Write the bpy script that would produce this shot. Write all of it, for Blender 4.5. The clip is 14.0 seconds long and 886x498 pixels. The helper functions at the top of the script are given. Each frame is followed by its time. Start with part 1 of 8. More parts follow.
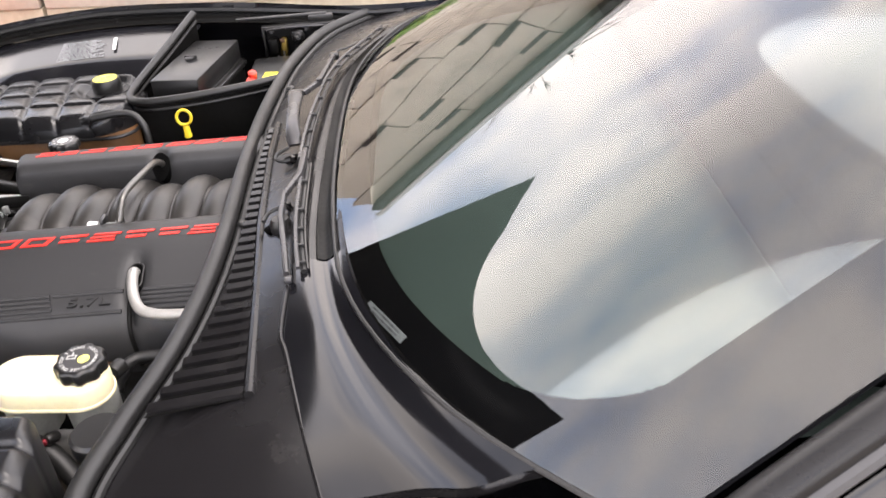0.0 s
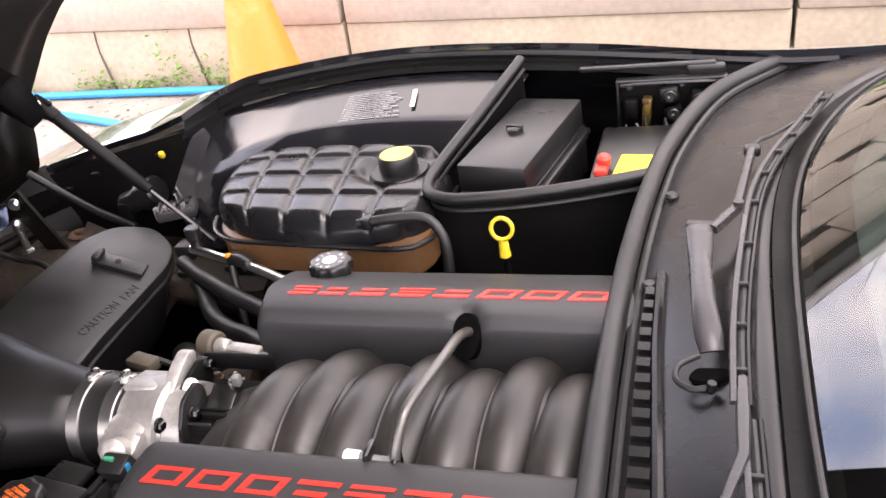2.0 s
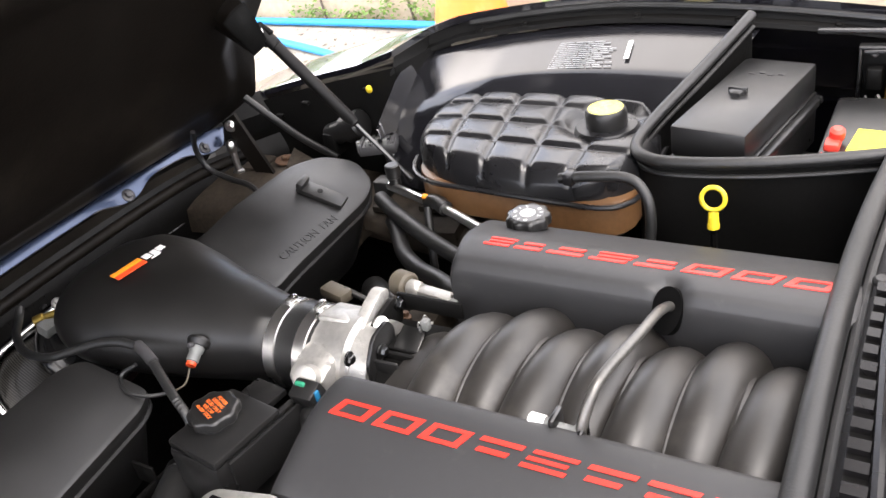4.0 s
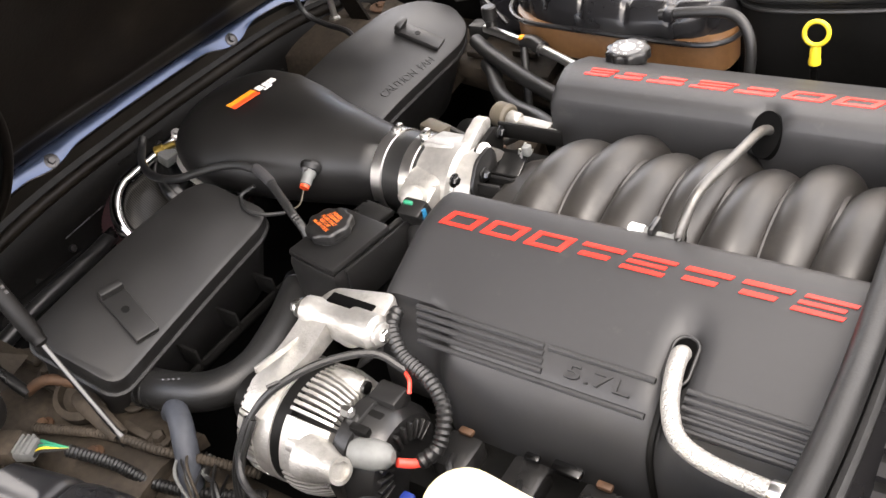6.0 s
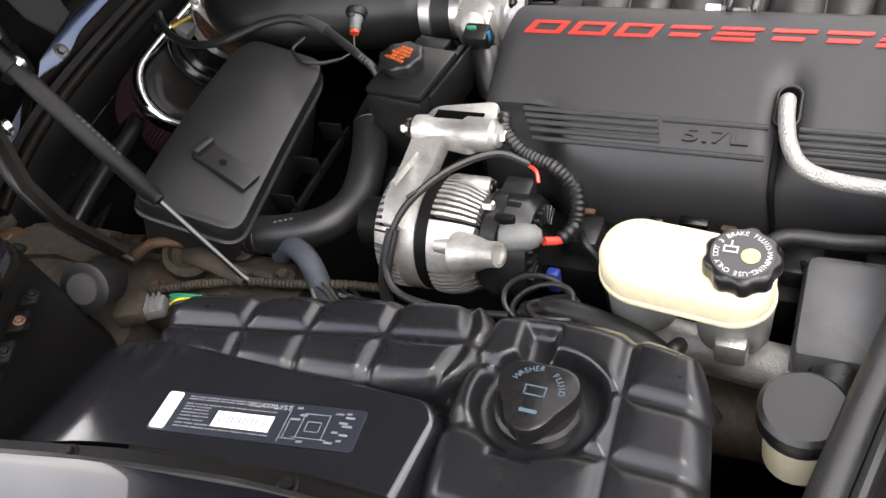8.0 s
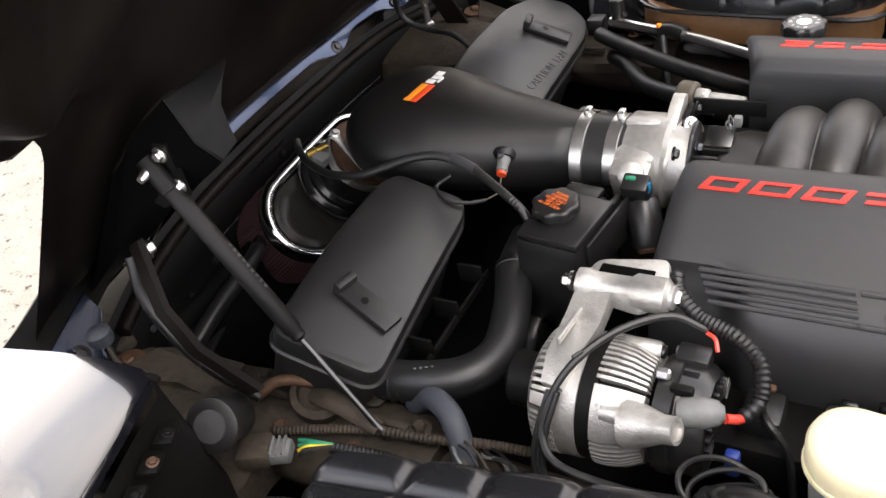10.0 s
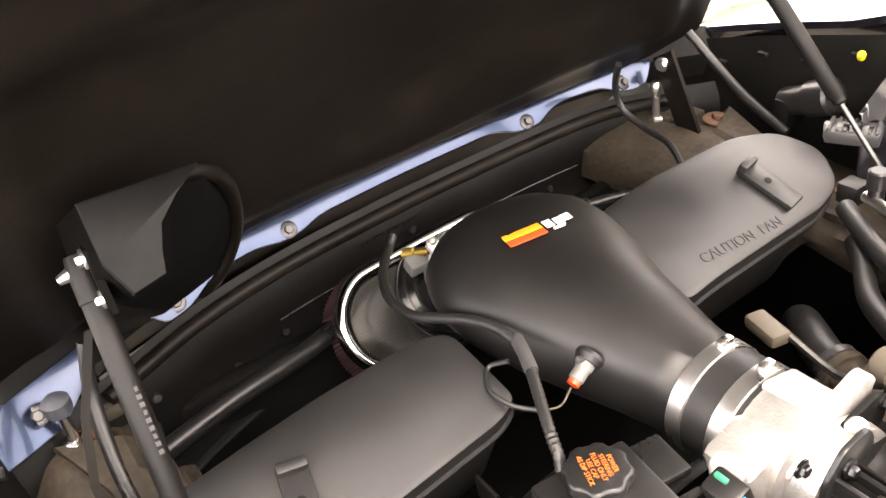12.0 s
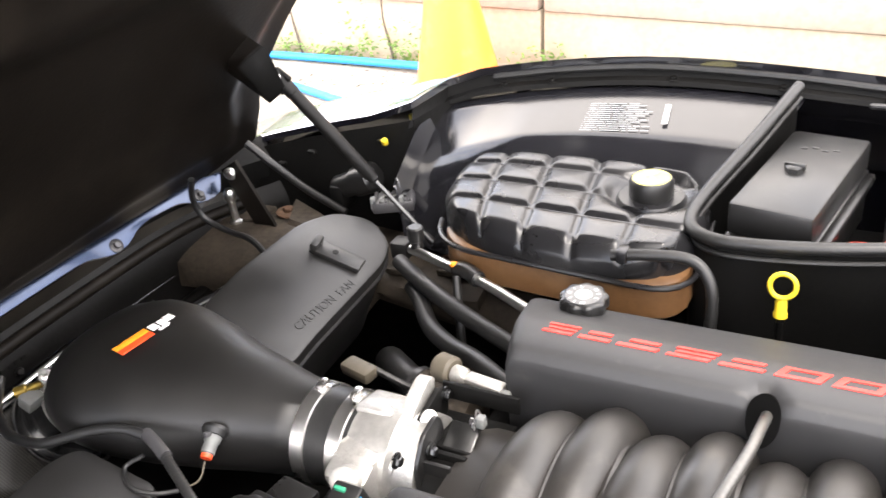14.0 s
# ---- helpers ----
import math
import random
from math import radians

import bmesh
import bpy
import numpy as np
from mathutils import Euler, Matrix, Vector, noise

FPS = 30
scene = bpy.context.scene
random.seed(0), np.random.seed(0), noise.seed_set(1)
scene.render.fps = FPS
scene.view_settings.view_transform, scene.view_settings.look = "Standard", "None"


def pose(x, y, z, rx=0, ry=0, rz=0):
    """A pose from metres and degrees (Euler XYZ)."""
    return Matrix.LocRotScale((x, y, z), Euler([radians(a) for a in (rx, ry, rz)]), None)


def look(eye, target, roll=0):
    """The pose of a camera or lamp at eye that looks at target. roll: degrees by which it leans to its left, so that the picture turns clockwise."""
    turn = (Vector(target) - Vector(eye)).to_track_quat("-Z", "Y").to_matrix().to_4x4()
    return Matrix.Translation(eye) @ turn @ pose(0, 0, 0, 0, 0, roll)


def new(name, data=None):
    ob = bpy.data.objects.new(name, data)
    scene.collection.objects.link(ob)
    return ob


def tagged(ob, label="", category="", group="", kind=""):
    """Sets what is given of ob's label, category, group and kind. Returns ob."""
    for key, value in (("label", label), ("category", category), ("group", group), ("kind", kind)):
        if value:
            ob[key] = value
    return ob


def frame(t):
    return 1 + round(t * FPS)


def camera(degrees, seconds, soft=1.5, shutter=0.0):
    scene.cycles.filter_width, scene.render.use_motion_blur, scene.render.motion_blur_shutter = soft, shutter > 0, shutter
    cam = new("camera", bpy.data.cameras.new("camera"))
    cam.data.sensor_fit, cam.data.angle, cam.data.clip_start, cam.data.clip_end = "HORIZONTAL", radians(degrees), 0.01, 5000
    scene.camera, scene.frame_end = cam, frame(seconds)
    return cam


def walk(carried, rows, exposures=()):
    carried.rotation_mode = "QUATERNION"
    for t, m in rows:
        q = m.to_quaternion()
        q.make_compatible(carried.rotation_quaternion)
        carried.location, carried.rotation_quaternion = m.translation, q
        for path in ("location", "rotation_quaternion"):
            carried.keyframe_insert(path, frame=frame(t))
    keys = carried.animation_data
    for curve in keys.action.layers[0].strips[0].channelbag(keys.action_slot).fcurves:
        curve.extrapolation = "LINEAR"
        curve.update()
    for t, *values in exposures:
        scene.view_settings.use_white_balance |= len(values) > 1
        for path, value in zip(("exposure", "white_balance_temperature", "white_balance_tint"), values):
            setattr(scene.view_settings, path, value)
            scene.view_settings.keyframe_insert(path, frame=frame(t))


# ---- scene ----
cam = camera(54.2, 14.0, 1.5, 0.1)
PATH = [
    (0, (0.564, -1.334, 1.454), (0.549, 0.367, 0.403), -5.0),
    (0.5, (0.411, -1.115, 1.402), (0.563, 0.63, 0.437), -6.1),
    (1, (0.383, -0.949, 1.387), (0.407, 0.8, 0.418), -5.5),
    (1.5, (0.378, -0.728, 1.36), (-0.071, 0.94, 0.35), -8.3),
    (2, (0.333, -0.649, 1.359), (-0.29, 0.974, 0.37), -10.4),
    (2.5, (0.303, -0.608, 1.365), (-0.464, 0.97, 0.406), -11.3),
    (2.7, (0.293, -0.606, 1.374), (-0.511, 0.965, 0.432), -10.7),
    (4.8, (0.303, -0.667, 1.352), (-0.722, 0.653, 0.255), -12.8),
    (5, (0.307, -0.679, 1.351), (-0.712, 0.635, 0.24), -12.7),
    (5.5, (0.309, -0.702, 1.349), (-0.737, 0.542, 0.183), -13.8),
    (6, (0.302, -0.722, 1.346), (-0.768, 0.442, 0.12), -14.5),
    (6.5, (0.282, -0.754, 1.341), (-0.746, 0.351, 0.03), -15.4),
    (7, (0.234, -0.8, 1.336), (-0.658, 0.323, -0.058), -17.0),
    (7.2, (0.203, -0.831, 1.342), (-0.621, 0.298, -0.09), -18.0),
    (9.3, (0.091, -1.064, 1.377), (-0.698, 0.183, 0.027), -15.4),
    (9.5, (0.067, -1.042, 1.376), (-0.775, 0.221, 0.073), -14.7),
    (10, (0.004, -0.942, 1.365), (-0.936, 0.354, 0.167), -14.1),
    (10.5, (0.012, -0.764, 1.333), (-1.152, 0.404, 0.201), -15.3),
    (11, (0.041, -0.591, 1.317), (-1.33, 0.377, 0.23), -13.6),
    (11.5, (0.007, -0.517, 1.314), (-1.443, 0.314, 0.217), -11.2),
    (12, (0.005, -0.498, 1.323), (-1.45, 0.33, 0.228), -9.5),
    (12.5, (0.024, -0.504, 1.332), (-1.416, 0.394, 0.274), -9.4),
    (13, (0.055, -0.514, 1.354), (-1.373, 0.504, 0.391), -9.0),
    (13.5, (0.105, -0.543, 1.37), (-1.152, 0.673, 0.399), -8.6),
    (14, (0.13, -0.583, 1.373), (-0.752, 0.916, 0.386), -7.1),
]
walk(cam, [(t, look(eye, target, roll)) for t, eye, target, roll in PATH], [(0, 1.18, 6750, 17), (0.5, 0.9, 6800, 18), (1.0, 0.75, 6700, 19), (1.5, 0.96, 6850, 28), (2.0, 1.3, 6850, 24), (2.5, 1.4, 6400, 14), (5, 1.72, 6900, 15), (6.0, 1.78, 7000, 15), (7, 1.4, 6700, 14), (9.5, 1.15, 6600, 14), (10.0, 1.05, 6700, 15), (10.5, 1.4, 7200, 16), (11.0, 2.1, 7500, 17), (11.5, 2.5, 7700, 18), (12.0, 2.6, 7700, 18), (12.5, 2.6, 7600, 17), (13, 2.5, 7300, 16), (13.5, 2.5, 7000, 15), (14, 2.0, 6800, 14)])


# ---- world, sun, light ----
world = bpy.data.worlds.new("overcast_sky")
scene.world = world
world.use_nodes = True
wn, wl = world.node_tree.nodes, world.node_tree.links
wbg = wn["Background"]
sky = wn.new("ShaderNodeTexSky")
sky.sky_type = "NISHITA"
sky.sun_disc = False
sky.sun_elevation, sky.sun_rotation = radians(50), radians(120)
wtc = wn.new("ShaderNodeTexCoord")
wno = wn.new("ShaderNodeTexNoise")
wno.inputs["Scale"].default_value, wno.inputs["Detail"].default_value, wno.inputs["Roughness"].default_value = 2.2, 5, 0.55
wra = wn.new("ShaderNodeValToRGB")
wra.color_ramp.elements[0].position, wra.color_ramp.elements[0].color = 0.34, (3.9, 5.6, 8.7, 1)
wra.color_ramp.elements[1].position, wra.color_ramp.elements[1].color = 0.58, (19.2, 18.5, 17.5, 1)
wsep = wn.new("ShaderNodeSeparateXYZ")
wlow = wn.new("ShaderNodeMapRange")
wlow.interpolation_type = "SMOOTHSTEP"
for key, value in (("From Min", 0.62), ("From Max", 0.97), ("To Min", 1.26), ("To Max", 0.58)):
    wlow.inputs[key].default_value = value
wdim = wn.new("ShaderNodeVectorMath")
wdim.operation = "SCALE"
wmx = wn.new("ShaderNodeMixRGB")
wmx.inputs[0].default_value = 0.85
wrot = wn.new("ShaderNodeMapping")
wrot.inputs["Rotation"].default_value = (0, 0, radians(132))
wl.new(wtc.outputs["Generated"], wrot.inputs["Vector"])
wl.new(wrot.outputs[0], wno.inputs["Vector"])
wl.new(wno.outputs["Fac"], wra.inputs[0])
wl.new(sky.outputs[0], wmx.inputs[1])
wl.new(wtc.outputs["Generated"], wsep.inputs[0])
wl.new(wsep.outputs["Z"], wlow.inputs["Value"])
wl.new(wra.outputs[0], wdim.inputs[0])
wl.new(wlow.outputs[0], wdim.inputs["Scale"])
wl.new(wdim.outputs[0], wmx.inputs[2])
wl.new(wmx.outputs[0], wbg.inputs["Color"])
wbg.inputs["Strength"].default_value = 0.13
sun_data = bpy.data.lights.new("sun", "SUN")
sun_data.energy, sun_data.angle, sun_data.color = 1.2, radians(25), (1.0, 0.96, 0.9)
sun = new("sun", sun_data)
sun.matrix_world = look((0, 0, 20), (-6.5, 4.0, 0))


# ---- materials ----
def mat(name, col, rough=0.5, metal=0.0, var=0.12, scale=8.0, bump=0.0, bump_scale=200.0, coat=0.0, spots=None, spec=0.5, rvar=0.1):
    """A painted or moulded surface: colour with two scales of variation, roughness variation, fine relief."""
    m = bpy.data.materials.new(name)
    m.use_nodes = True
    n, l = m.node_tree.nodes, m.node_tree.links
    b = n["Principled BSDF"]
    tc = n.new("ShaderNodeTexCoord")
    b.inputs["Metallic"].default_value = metal
    b.inputs["Specular IOR Level"].default_value = spec
    if coat:
        b.inputs["Coat Weight"].default_value, b.inputs["Coat Roughness"].default_value = coat, 0.03
    n1 = n.new("ShaderNodeTexNoise")
    n1.inputs["Scale"].default_value, n1.inputs["Detail"].default_value = scale, 6
    n2 = n.new("ShaderNodeTexNoise")
    n2.inputs["Scale"].default_value, n2.inputs["Detail"].default_value = scale * 14, 3
    l.new(tc.outputs["Object"], n1.inputs["Vector"])
    l.new(tc.outputs["Object"], n2.inputs["Vector"])
    add = n.new("ShaderNodeMath")
    add.operation = "ADD"
    l.new(n1.outputs["Fac"], add.inputs[0])
    l.new(n2.outputs["Fac"], add.inputs[1])
    ramp = n.new("ShaderNodeMapRange")
    ramp.inputs["From Min"].default_value, ramp.inputs["From Max"].default_value = 0.6, 1.4
    ramp.inputs["To Min"].default_value, ramp.inputs["To Max"].default_value = 1 - var, 1 + var
    l.new(add.outputs[0], ramp.inputs["Value"])
    mul = n.new("ShaderNodeVectorMath")
    mul.operation = "SCALE"
    mul.inputs[0].default_value = col[:3]
    l.new(ramp.outputs[0], mul.inputs["Scale"])
    out = mul.outputs[0]
    if spots:
        scol, lo, hi, sscale = spots
        n3 = n.new("ShaderNodeTexNoise")
        n3.inputs["Scale"].default_value, n3.inputs["Detail"].default_value, n3.inputs["Roughness"].default_value = sscale, 8, 0.65
        l.new(tc.outputs["Object"], n3.inputs["Vector"])
        r3 = n.new("ShaderNodeMapRange")
        r3.inputs["From Min"].default_value, r3.inputs["From Max"].default_value = lo, hi
        l.new(n3.outputs["Fac"], r3.inputs["Value"])
        mx = n.new("ShaderNodeMixRGB")
        mx.inputs[2].default_value = (*scol, 1)
        l.new(r3.outputs[0], mx.inputs[0])
        l.new(out, mx.inputs[1])
        out = mx.outputs[0]
    l.new(out, b.inputs["Base Color"])
    rr = n.new("ShaderNodeMapRange")
    rr.inputs["From Min"].default_value, rr.inputs["From Max"].default_value = 0.3, 0.7
    rr.inputs["To Min"].default_value, rr.inputs["To Max"].default_value = max(0.02, rough - rvar), min(1, rough + rvar)
    l.new(n1.outputs["Fac"], rr.inputs["Value"])
    l.new(rr.outputs[0], b.inputs["Roughness"])
    if bump:
        nb = n.new("ShaderNodeTexNoise")
        nb.inputs["Scale"].default_value, nb.inputs["Detail"].default_value = bump_scale, 4
        l.new(tc.outputs["Object"], nb.inputs["Vector"])
        bp = n.new("ShaderNodeBump")
        bp.inputs["Strength"].default_value, bp.inputs["Distance"].default_value = bump, 0.002
        l.new(nb.outputs["Fac"], bp.inputs["Height"])
        l.new(bp.outputs[0], b.inputs["Normal"])
    return m


M_COVER = mat("satin_black_cover_plastic", (0.021, 0.021, 0.022), 0.5, var=0.06, bump=0.12, bump_scale=1400, rvar=0.04, spots=((0.05, 0.048, 0.045), 0.62, 0.85, 30))
M_PLASTIC = mat("black_moulded_plastic", (0.011, 0.0108, 0.0108), 0.33, var=0.15, bump=0.10, bump_scale=900, spots=((0.06, 0.055, 0.05), 0.62, 0.9, 14))
M_MANIFOLD = mat("grey_black_nylon_manifold", (0.021, 0.0192, 0.0175), 0.40, var=0.15, bump=0.10, bump_scale=900, spots=((0.07, 0.064, 0.057), 0.55, 0.85, 12))
M_TANK = mat("shiny_black_tank_plastic", (0.009, 0.009, 0.010), 0.29, var=0.12, bump=0.06, bump_scale=700, spots=((0.026, 0.0245, 0.023), 0.62, 0.9, 18))
M_ARCH = mat("glossy_black_arch_plastic", (0.009, 0.009, 0.011), 0.13, spec=0.95, var=0.12, rvar=0.05, bump=0.03, bump_scale=500, spots=((0.05, 0.05, 0.05), 0.6, 0.9, 9))
M_RUBBER = mat("black_rubber", (0.010, 0.010, 0.010), 0.42, var=0.2, bump=0.2, bump_scale=500, spots=((0.045, 0.042, 0.039), 0.6, 0.9, 20))
M_DARK = mat("dark_engine_bay_metal", (0.0045, 0.0044, 0.0042), 0.5, var=0.3, bump=0.2, bump_scale=120, spots=((0.025, 0.021, 0.017), 0.62, 0.9, 10), spec=0.12)
M_DIRT = mat("dusty_brown_frame_metal", (0.034, 0.027, 0.020), 0.7, var=0.5, bump=0.5, bump_scale=90, spots=((0.065, 0.050, 0.036), 0.5, 0.78, 14), spec=0.25)
M_PAINT = mat("black_car_paint", (0.004, 0.004, 0.006), 0.2, var=0.05, coat=1.0, rvar=0.03)
M_STRIP = mat("glossy_metallic_blue_black_paint", (0.030, 0.042, 0.074), 0.20, metal=0.8, var=0.1, coat=0.3, rvar=0.05)
M_UNDER = mat("brown_black_hood_underside", (0.0050, 0.0039, 0.0030), 0.50, var=0.35, scale=4, bump=0.12, bump_scale=160, spots=((0.015, 0.012, 0.009), 0.55, 0.85, 5), spec=0.14)
M_ALU = mat("cast_aluminium", (0.48, 0.47, 0.445), 0.42, metal=0.75, var=0.16, bump=0.4, bump_scale=420, spots=((0.20, 0.185, 0.16), 0.52, 0.8, 24))
M_STEEL = mat("bright_steel", (0.72, 0.71, 0.69), 0.30, metal=1.0, var=0.1, bump=0.05, bump_scale=300)
M_CHROME = mat("chrome", (0.60, 0.60, 0.60), 0.13, metal=1.0, var=0.05, rvar=0.04)
M_FILLER = mat("yellowed_translucent_reservoir", (0.86, 0.78, 0.52), 0.35, var=0.07, scale=10, spots=((0.80, 0.62, 0.28), 0.60, 0.85, 14))
M_FILLER.node_tree.nodes["Principled BSDF"].inputs["Subsurface Weight"].default_value = 0.25
M_FILLER.node_tree.nodes["Principled BSDF"].inputs["Subsurface Radius"].default_value = (0.02, 0.014, 0.006)
M_AMBER = mat("amber_coolant_stained_plastic", (0.125, 0.062, 0.025), 0.4, var=0.2, spots=((0.18, 0.10, 0.045), 0.5, 0.8, 16))
M_YELLOW = mat("yellow_plastic", (0.75, 0.56, 0.03), 0.4, var=0.1)
M_CAPYEL = mat("pale_yellow_cap_label", (0.72, 0.64, 0.10), 0.25, var=0.12, spots=((0.8, 0.76, 0.45), 0.5, 0.8, 20))
M_RED = mat("red_inlay", (0.62, 0.028, 0.018), 0.42, var=0.06)
M_ORANGE = mat("orange_print", (0.75, 0.15, 0.025), 0.5, var=0.05)
M_FLAGRED = mat("red_orange_print", (0.70, 0.07, 0.02), 0.4, var=0.05)
M_FLAGOR = mat("orange_yellow_print", (0.85, 0.28, 0.02), 0.4, var=0.05)
M_WHITE = mat("white_print", (0.75, 0.75, 0.73), 0.5, var=0.08)
M_BOWL = mat("pale_grey_translucent_bowl", (0.32, 0.33, 0.31), 0.4, var=0.15, scale=14)
M_MAROONPLUG = mat("dark_red_lock_plastic", (0.22, 0.02, 0.03), 0.4)
M_CAPPRINT = mat("worn_white_cap_print", (0.48, 0.48, 0.46), 0.5, var=0.25, scale=90)
M_SHROUD = mat("matte_black_shroud_plastic", (0.0095, 0.0092, 0.009), 0.40, var=0.15, bump=0.12, bump_scale=900, spec=0.46, spots=((0.03, 0.027, 0.024), 0.6, 0.9, 12))
M_STRUT = mat("worn_black_strut_paint", (0.0065, 0.0062, 0.006), 0.45, var=0.3, scale=30, spec=0.2, bump=0.08, bump_scale=500)
M_WORNCAP = mat("worn_silver_grey_cap_print", (0.085, 0.085, 0.085), 0.4, var=0.5, scale=120)
M_GREYPRINT = mat("grey_print", (0.28, 0.29, 0.30), 0.6, var=0.1)
M_BLUEPRINT = mat("faded_blue_print", (0.05, 0.085, 0.11), 0.6, var=0.1)
M_LABEL = mat("dark_blue_grey_label", (0.016, 0.019, 0.026), 0.35, var=0.1)
M_CABLERED = mat("red_cable", (0.70, 0.06, 0.04), 0.4)
M_GREEN = mat("green_plug", (0.02, 0.22, 0.12), 0.4)
M_BLUE = mat("blue_plug", (0.012, 0.14, 0.28), 0.4)
M_DKBLUE = mat("deep_blue_plug", (0.012, 0.03, 0.18), 0.4)
M_GREYPLUG = mat("grey_plug", (0.13, 0.134, 0.13), 0.55, var=0.25)
M_HOSEBLUE = mat("bright_blue_hose", (0.01, 0.25, 0.62), 0.4, var=0.1)
M_CONE = mat("orange_cone_plastic", (0.85, 0.21, 0.03), 0.5, var=0.08, scale=3, spots=((0.8, 0.33, 0.12), 0.55, 0.8, 6))
M_MAROON = mat("maroon_filter_gauze", (0.075, 0.030, 0.036), 0.75, var=0.3)
M_GUNMETAL = mat("dark_steel_rod", (0.09, 0.09, 0.09), 0.3, metal=1.0, var=0.15)
M_TAN = mat("tan_plug", (0.078, 0.066, 0.048), 0.6, var=0.2)
M_BRASS = mat("brass", (0.30, 0.21, 0.05), 0.35, metal=0.8)
M_COPPER = mat("rusty_brown_metal", (0.085, 0.045, 0.025), 0.6, metal=0.3, var=0.4, bump=0.4, bump_scale=150)
M_GREYSOFT = mat("weathered_grey_rubber", (0.040, 0.045, 0.056), 0.65, var=0.2, bump=0.2)
M_COWL = mat("satin_grey_black_cowl", (0.0085, 0.0080, 0.0085), 0.24, var=0.1, spec=0.30, bump=0.06, bump_scale=900, spots=((0.024, 0.0225, 0.022), 0.6, 0.9, 9))
M_ARM = mat("worn_satin_grey_wiper_arm", (0.045, 0.044, 0.046), 0.30, metal=0.35, var=0.15, scale=20, bump=0.05)
M_DIMPRINT = mat("dim_grey_print", (0.14, 0.14, 0.15), 0.3, var=0.2, scale=60)
# near-black colour that holds the shade of hollows, slots and openings
M_HOLESHADE = mat("recess_shade_black", (0.0015, 0.0015, 0.0015), 0.9, spec=0.05)
M_BOOST = mat("satin_grey_booster_paint", (0.12, 0.12, 0.122), 0.3, var=0.1, bump=0.05)
M_PIPE = mat("dull_grey_steel_pipe", (0.13, 0.126, 0.118), 0.34, metal=0.7, var=0.2, scale=20)
M_BATT = mat("battery_label_yellow", (0.78, 0.68, 0.02), 0.4, var=0.05)
M_DASH = mat("dark_grey_green_dash", (0.085, 0.115, 0.105), 0.7, var=0.1)
M_BORDER = mat("black_ceramic_border", (0.006, 0.006, 0.007), 0.8, var=0.1, spec=0.0)
# for glossy black parts, and for the cabin's darkness put into colour
M_FRIT = mat("glossy_black_and_cabin_shade", (0.005, 0.005, 0.006), 0.12, var=0.1, rvar=0.03)
M_CONC = mat("pinkish_concrete", (0.38, 0.325, 0.245), 0.9, var=0.18, scale=3, bump=0.6, bump_scale=60, spots=((0.33, 0.27, 0.21), 0.5, 0.75, 5))
M_CAP = mat("grey_pink_concrete_coping", (0.37, 0.31, 0.255), 0.9, var=0.15, scale=3, bump=0.5, bump_scale=70, spots=((0.30, 0.24, 0.19), 0.55, 0.8, 7))
M_GROUND = mat("pale_exposed_aggregate_ground", (0.28, 0.252, 0.21), 0.9, var=0.25, scale=9, bump=1.0, bump_scale=55, spots=((0.07, 0.06, 0.05), 0.58, 0.64, 30))
M_SOIL = mat("dark_soil", (0.07, 0.05, 0.035), 0.95, var=0.4, bump=1.0, bump_scale=40)
M_LEAF = mat("green_leaf", (0.13, 0.23, 0.045), 0.5, var=0.45, scale=25)
M_LEAF2 = mat("yellow_green_leaf", (0.27, 0.32, 0.08), 0.5, var=0.45, scale=25)
M_SIDING = mat("beige_house_siding", (0.66, 0.58, 0.48), 0.8, var=0.15, scale=2, spots=((0.34, 0.29, 0.24), 0.5, 0.8, 3))
M_SIDEDARK = mat("brown_gap", (0.05, 0.04, 0.03), 0.8)
M_EAVE = mat("grey_green_eave_paint", (0.10, 0.11, 0.10), 0.7)
M_GUTTER = mat("white_gutter_paint", (0.7, 0.7, 0.68), 0.5)
M_BARK = mat("grey_brown_bark", (0.10, 0.08, 0.065), 0.9, var=0.3, bump=0.6)
M_TRIMGREY = mat("grey_rubber_trim", (0.045, 0.044, 0.046), 0.4, var=0.1)
M_ROOF = mat("brown_roof_shingle", (0.13, 0.10, 0.085), 0.9, var=0.3)


def carbon():
    m = mat("carbon_weave", (0.02, 0.02, 0.021), 0.18, var=0.1, coat=0.0, spec=0.15)
    n, l = m.node_tree.nodes, m.node_tree.links
    w = n.new("ShaderNodeTexWave")
    w.wave_type, w.bands_direction = "BANDS", "DIAGONAL"
    w.inputs["Scale"].default_value, w.inputs["Distortion"].default_value = 150, 0.8
    r = n.new("ShaderNodeValToRGB")
    r.color_ramp.elements[0].color, r.color_ramp.elements[1].color = (0.004, 0.004, 0.004, 1), (0.034, 0.032, 0.028, 1)
    tc = n.new("ShaderNodeTexCoord")
    l.new(tc.outputs["Object"], w.inputs["Vector"])
    l.new(w.outputs["Fac"], r.inputs[0])
    l.new(r.outputs[0], n["Principled BSDF"].inputs["Base Color"])
    return m


def braid():
    m = mat("braided_steel", (0.40, 0.39, 0.37), 0.46, metal=0.75)
    n, l = m.node_tree.nodes, m.node_tree.links
    v = n.new("ShaderNodeTexVoronoi")
    v.inputs["Scale"].default_value = 520
    tc = n.new("ShaderNodeTexCoord")
    b = n.new("ShaderNodeBump")
    b.inputs["Strength"].default_value, b.inputs["Distance"].default_value = 0.8, 0.001
    l.new(tc.outputs["Object"], v.inputs["Vector"])
    l.new(v.outputs["Distance"], b.inputs["Height"])
    l.new(b.outputs[0], n["Principled BSDF"].inputs["Normal"])
    return m


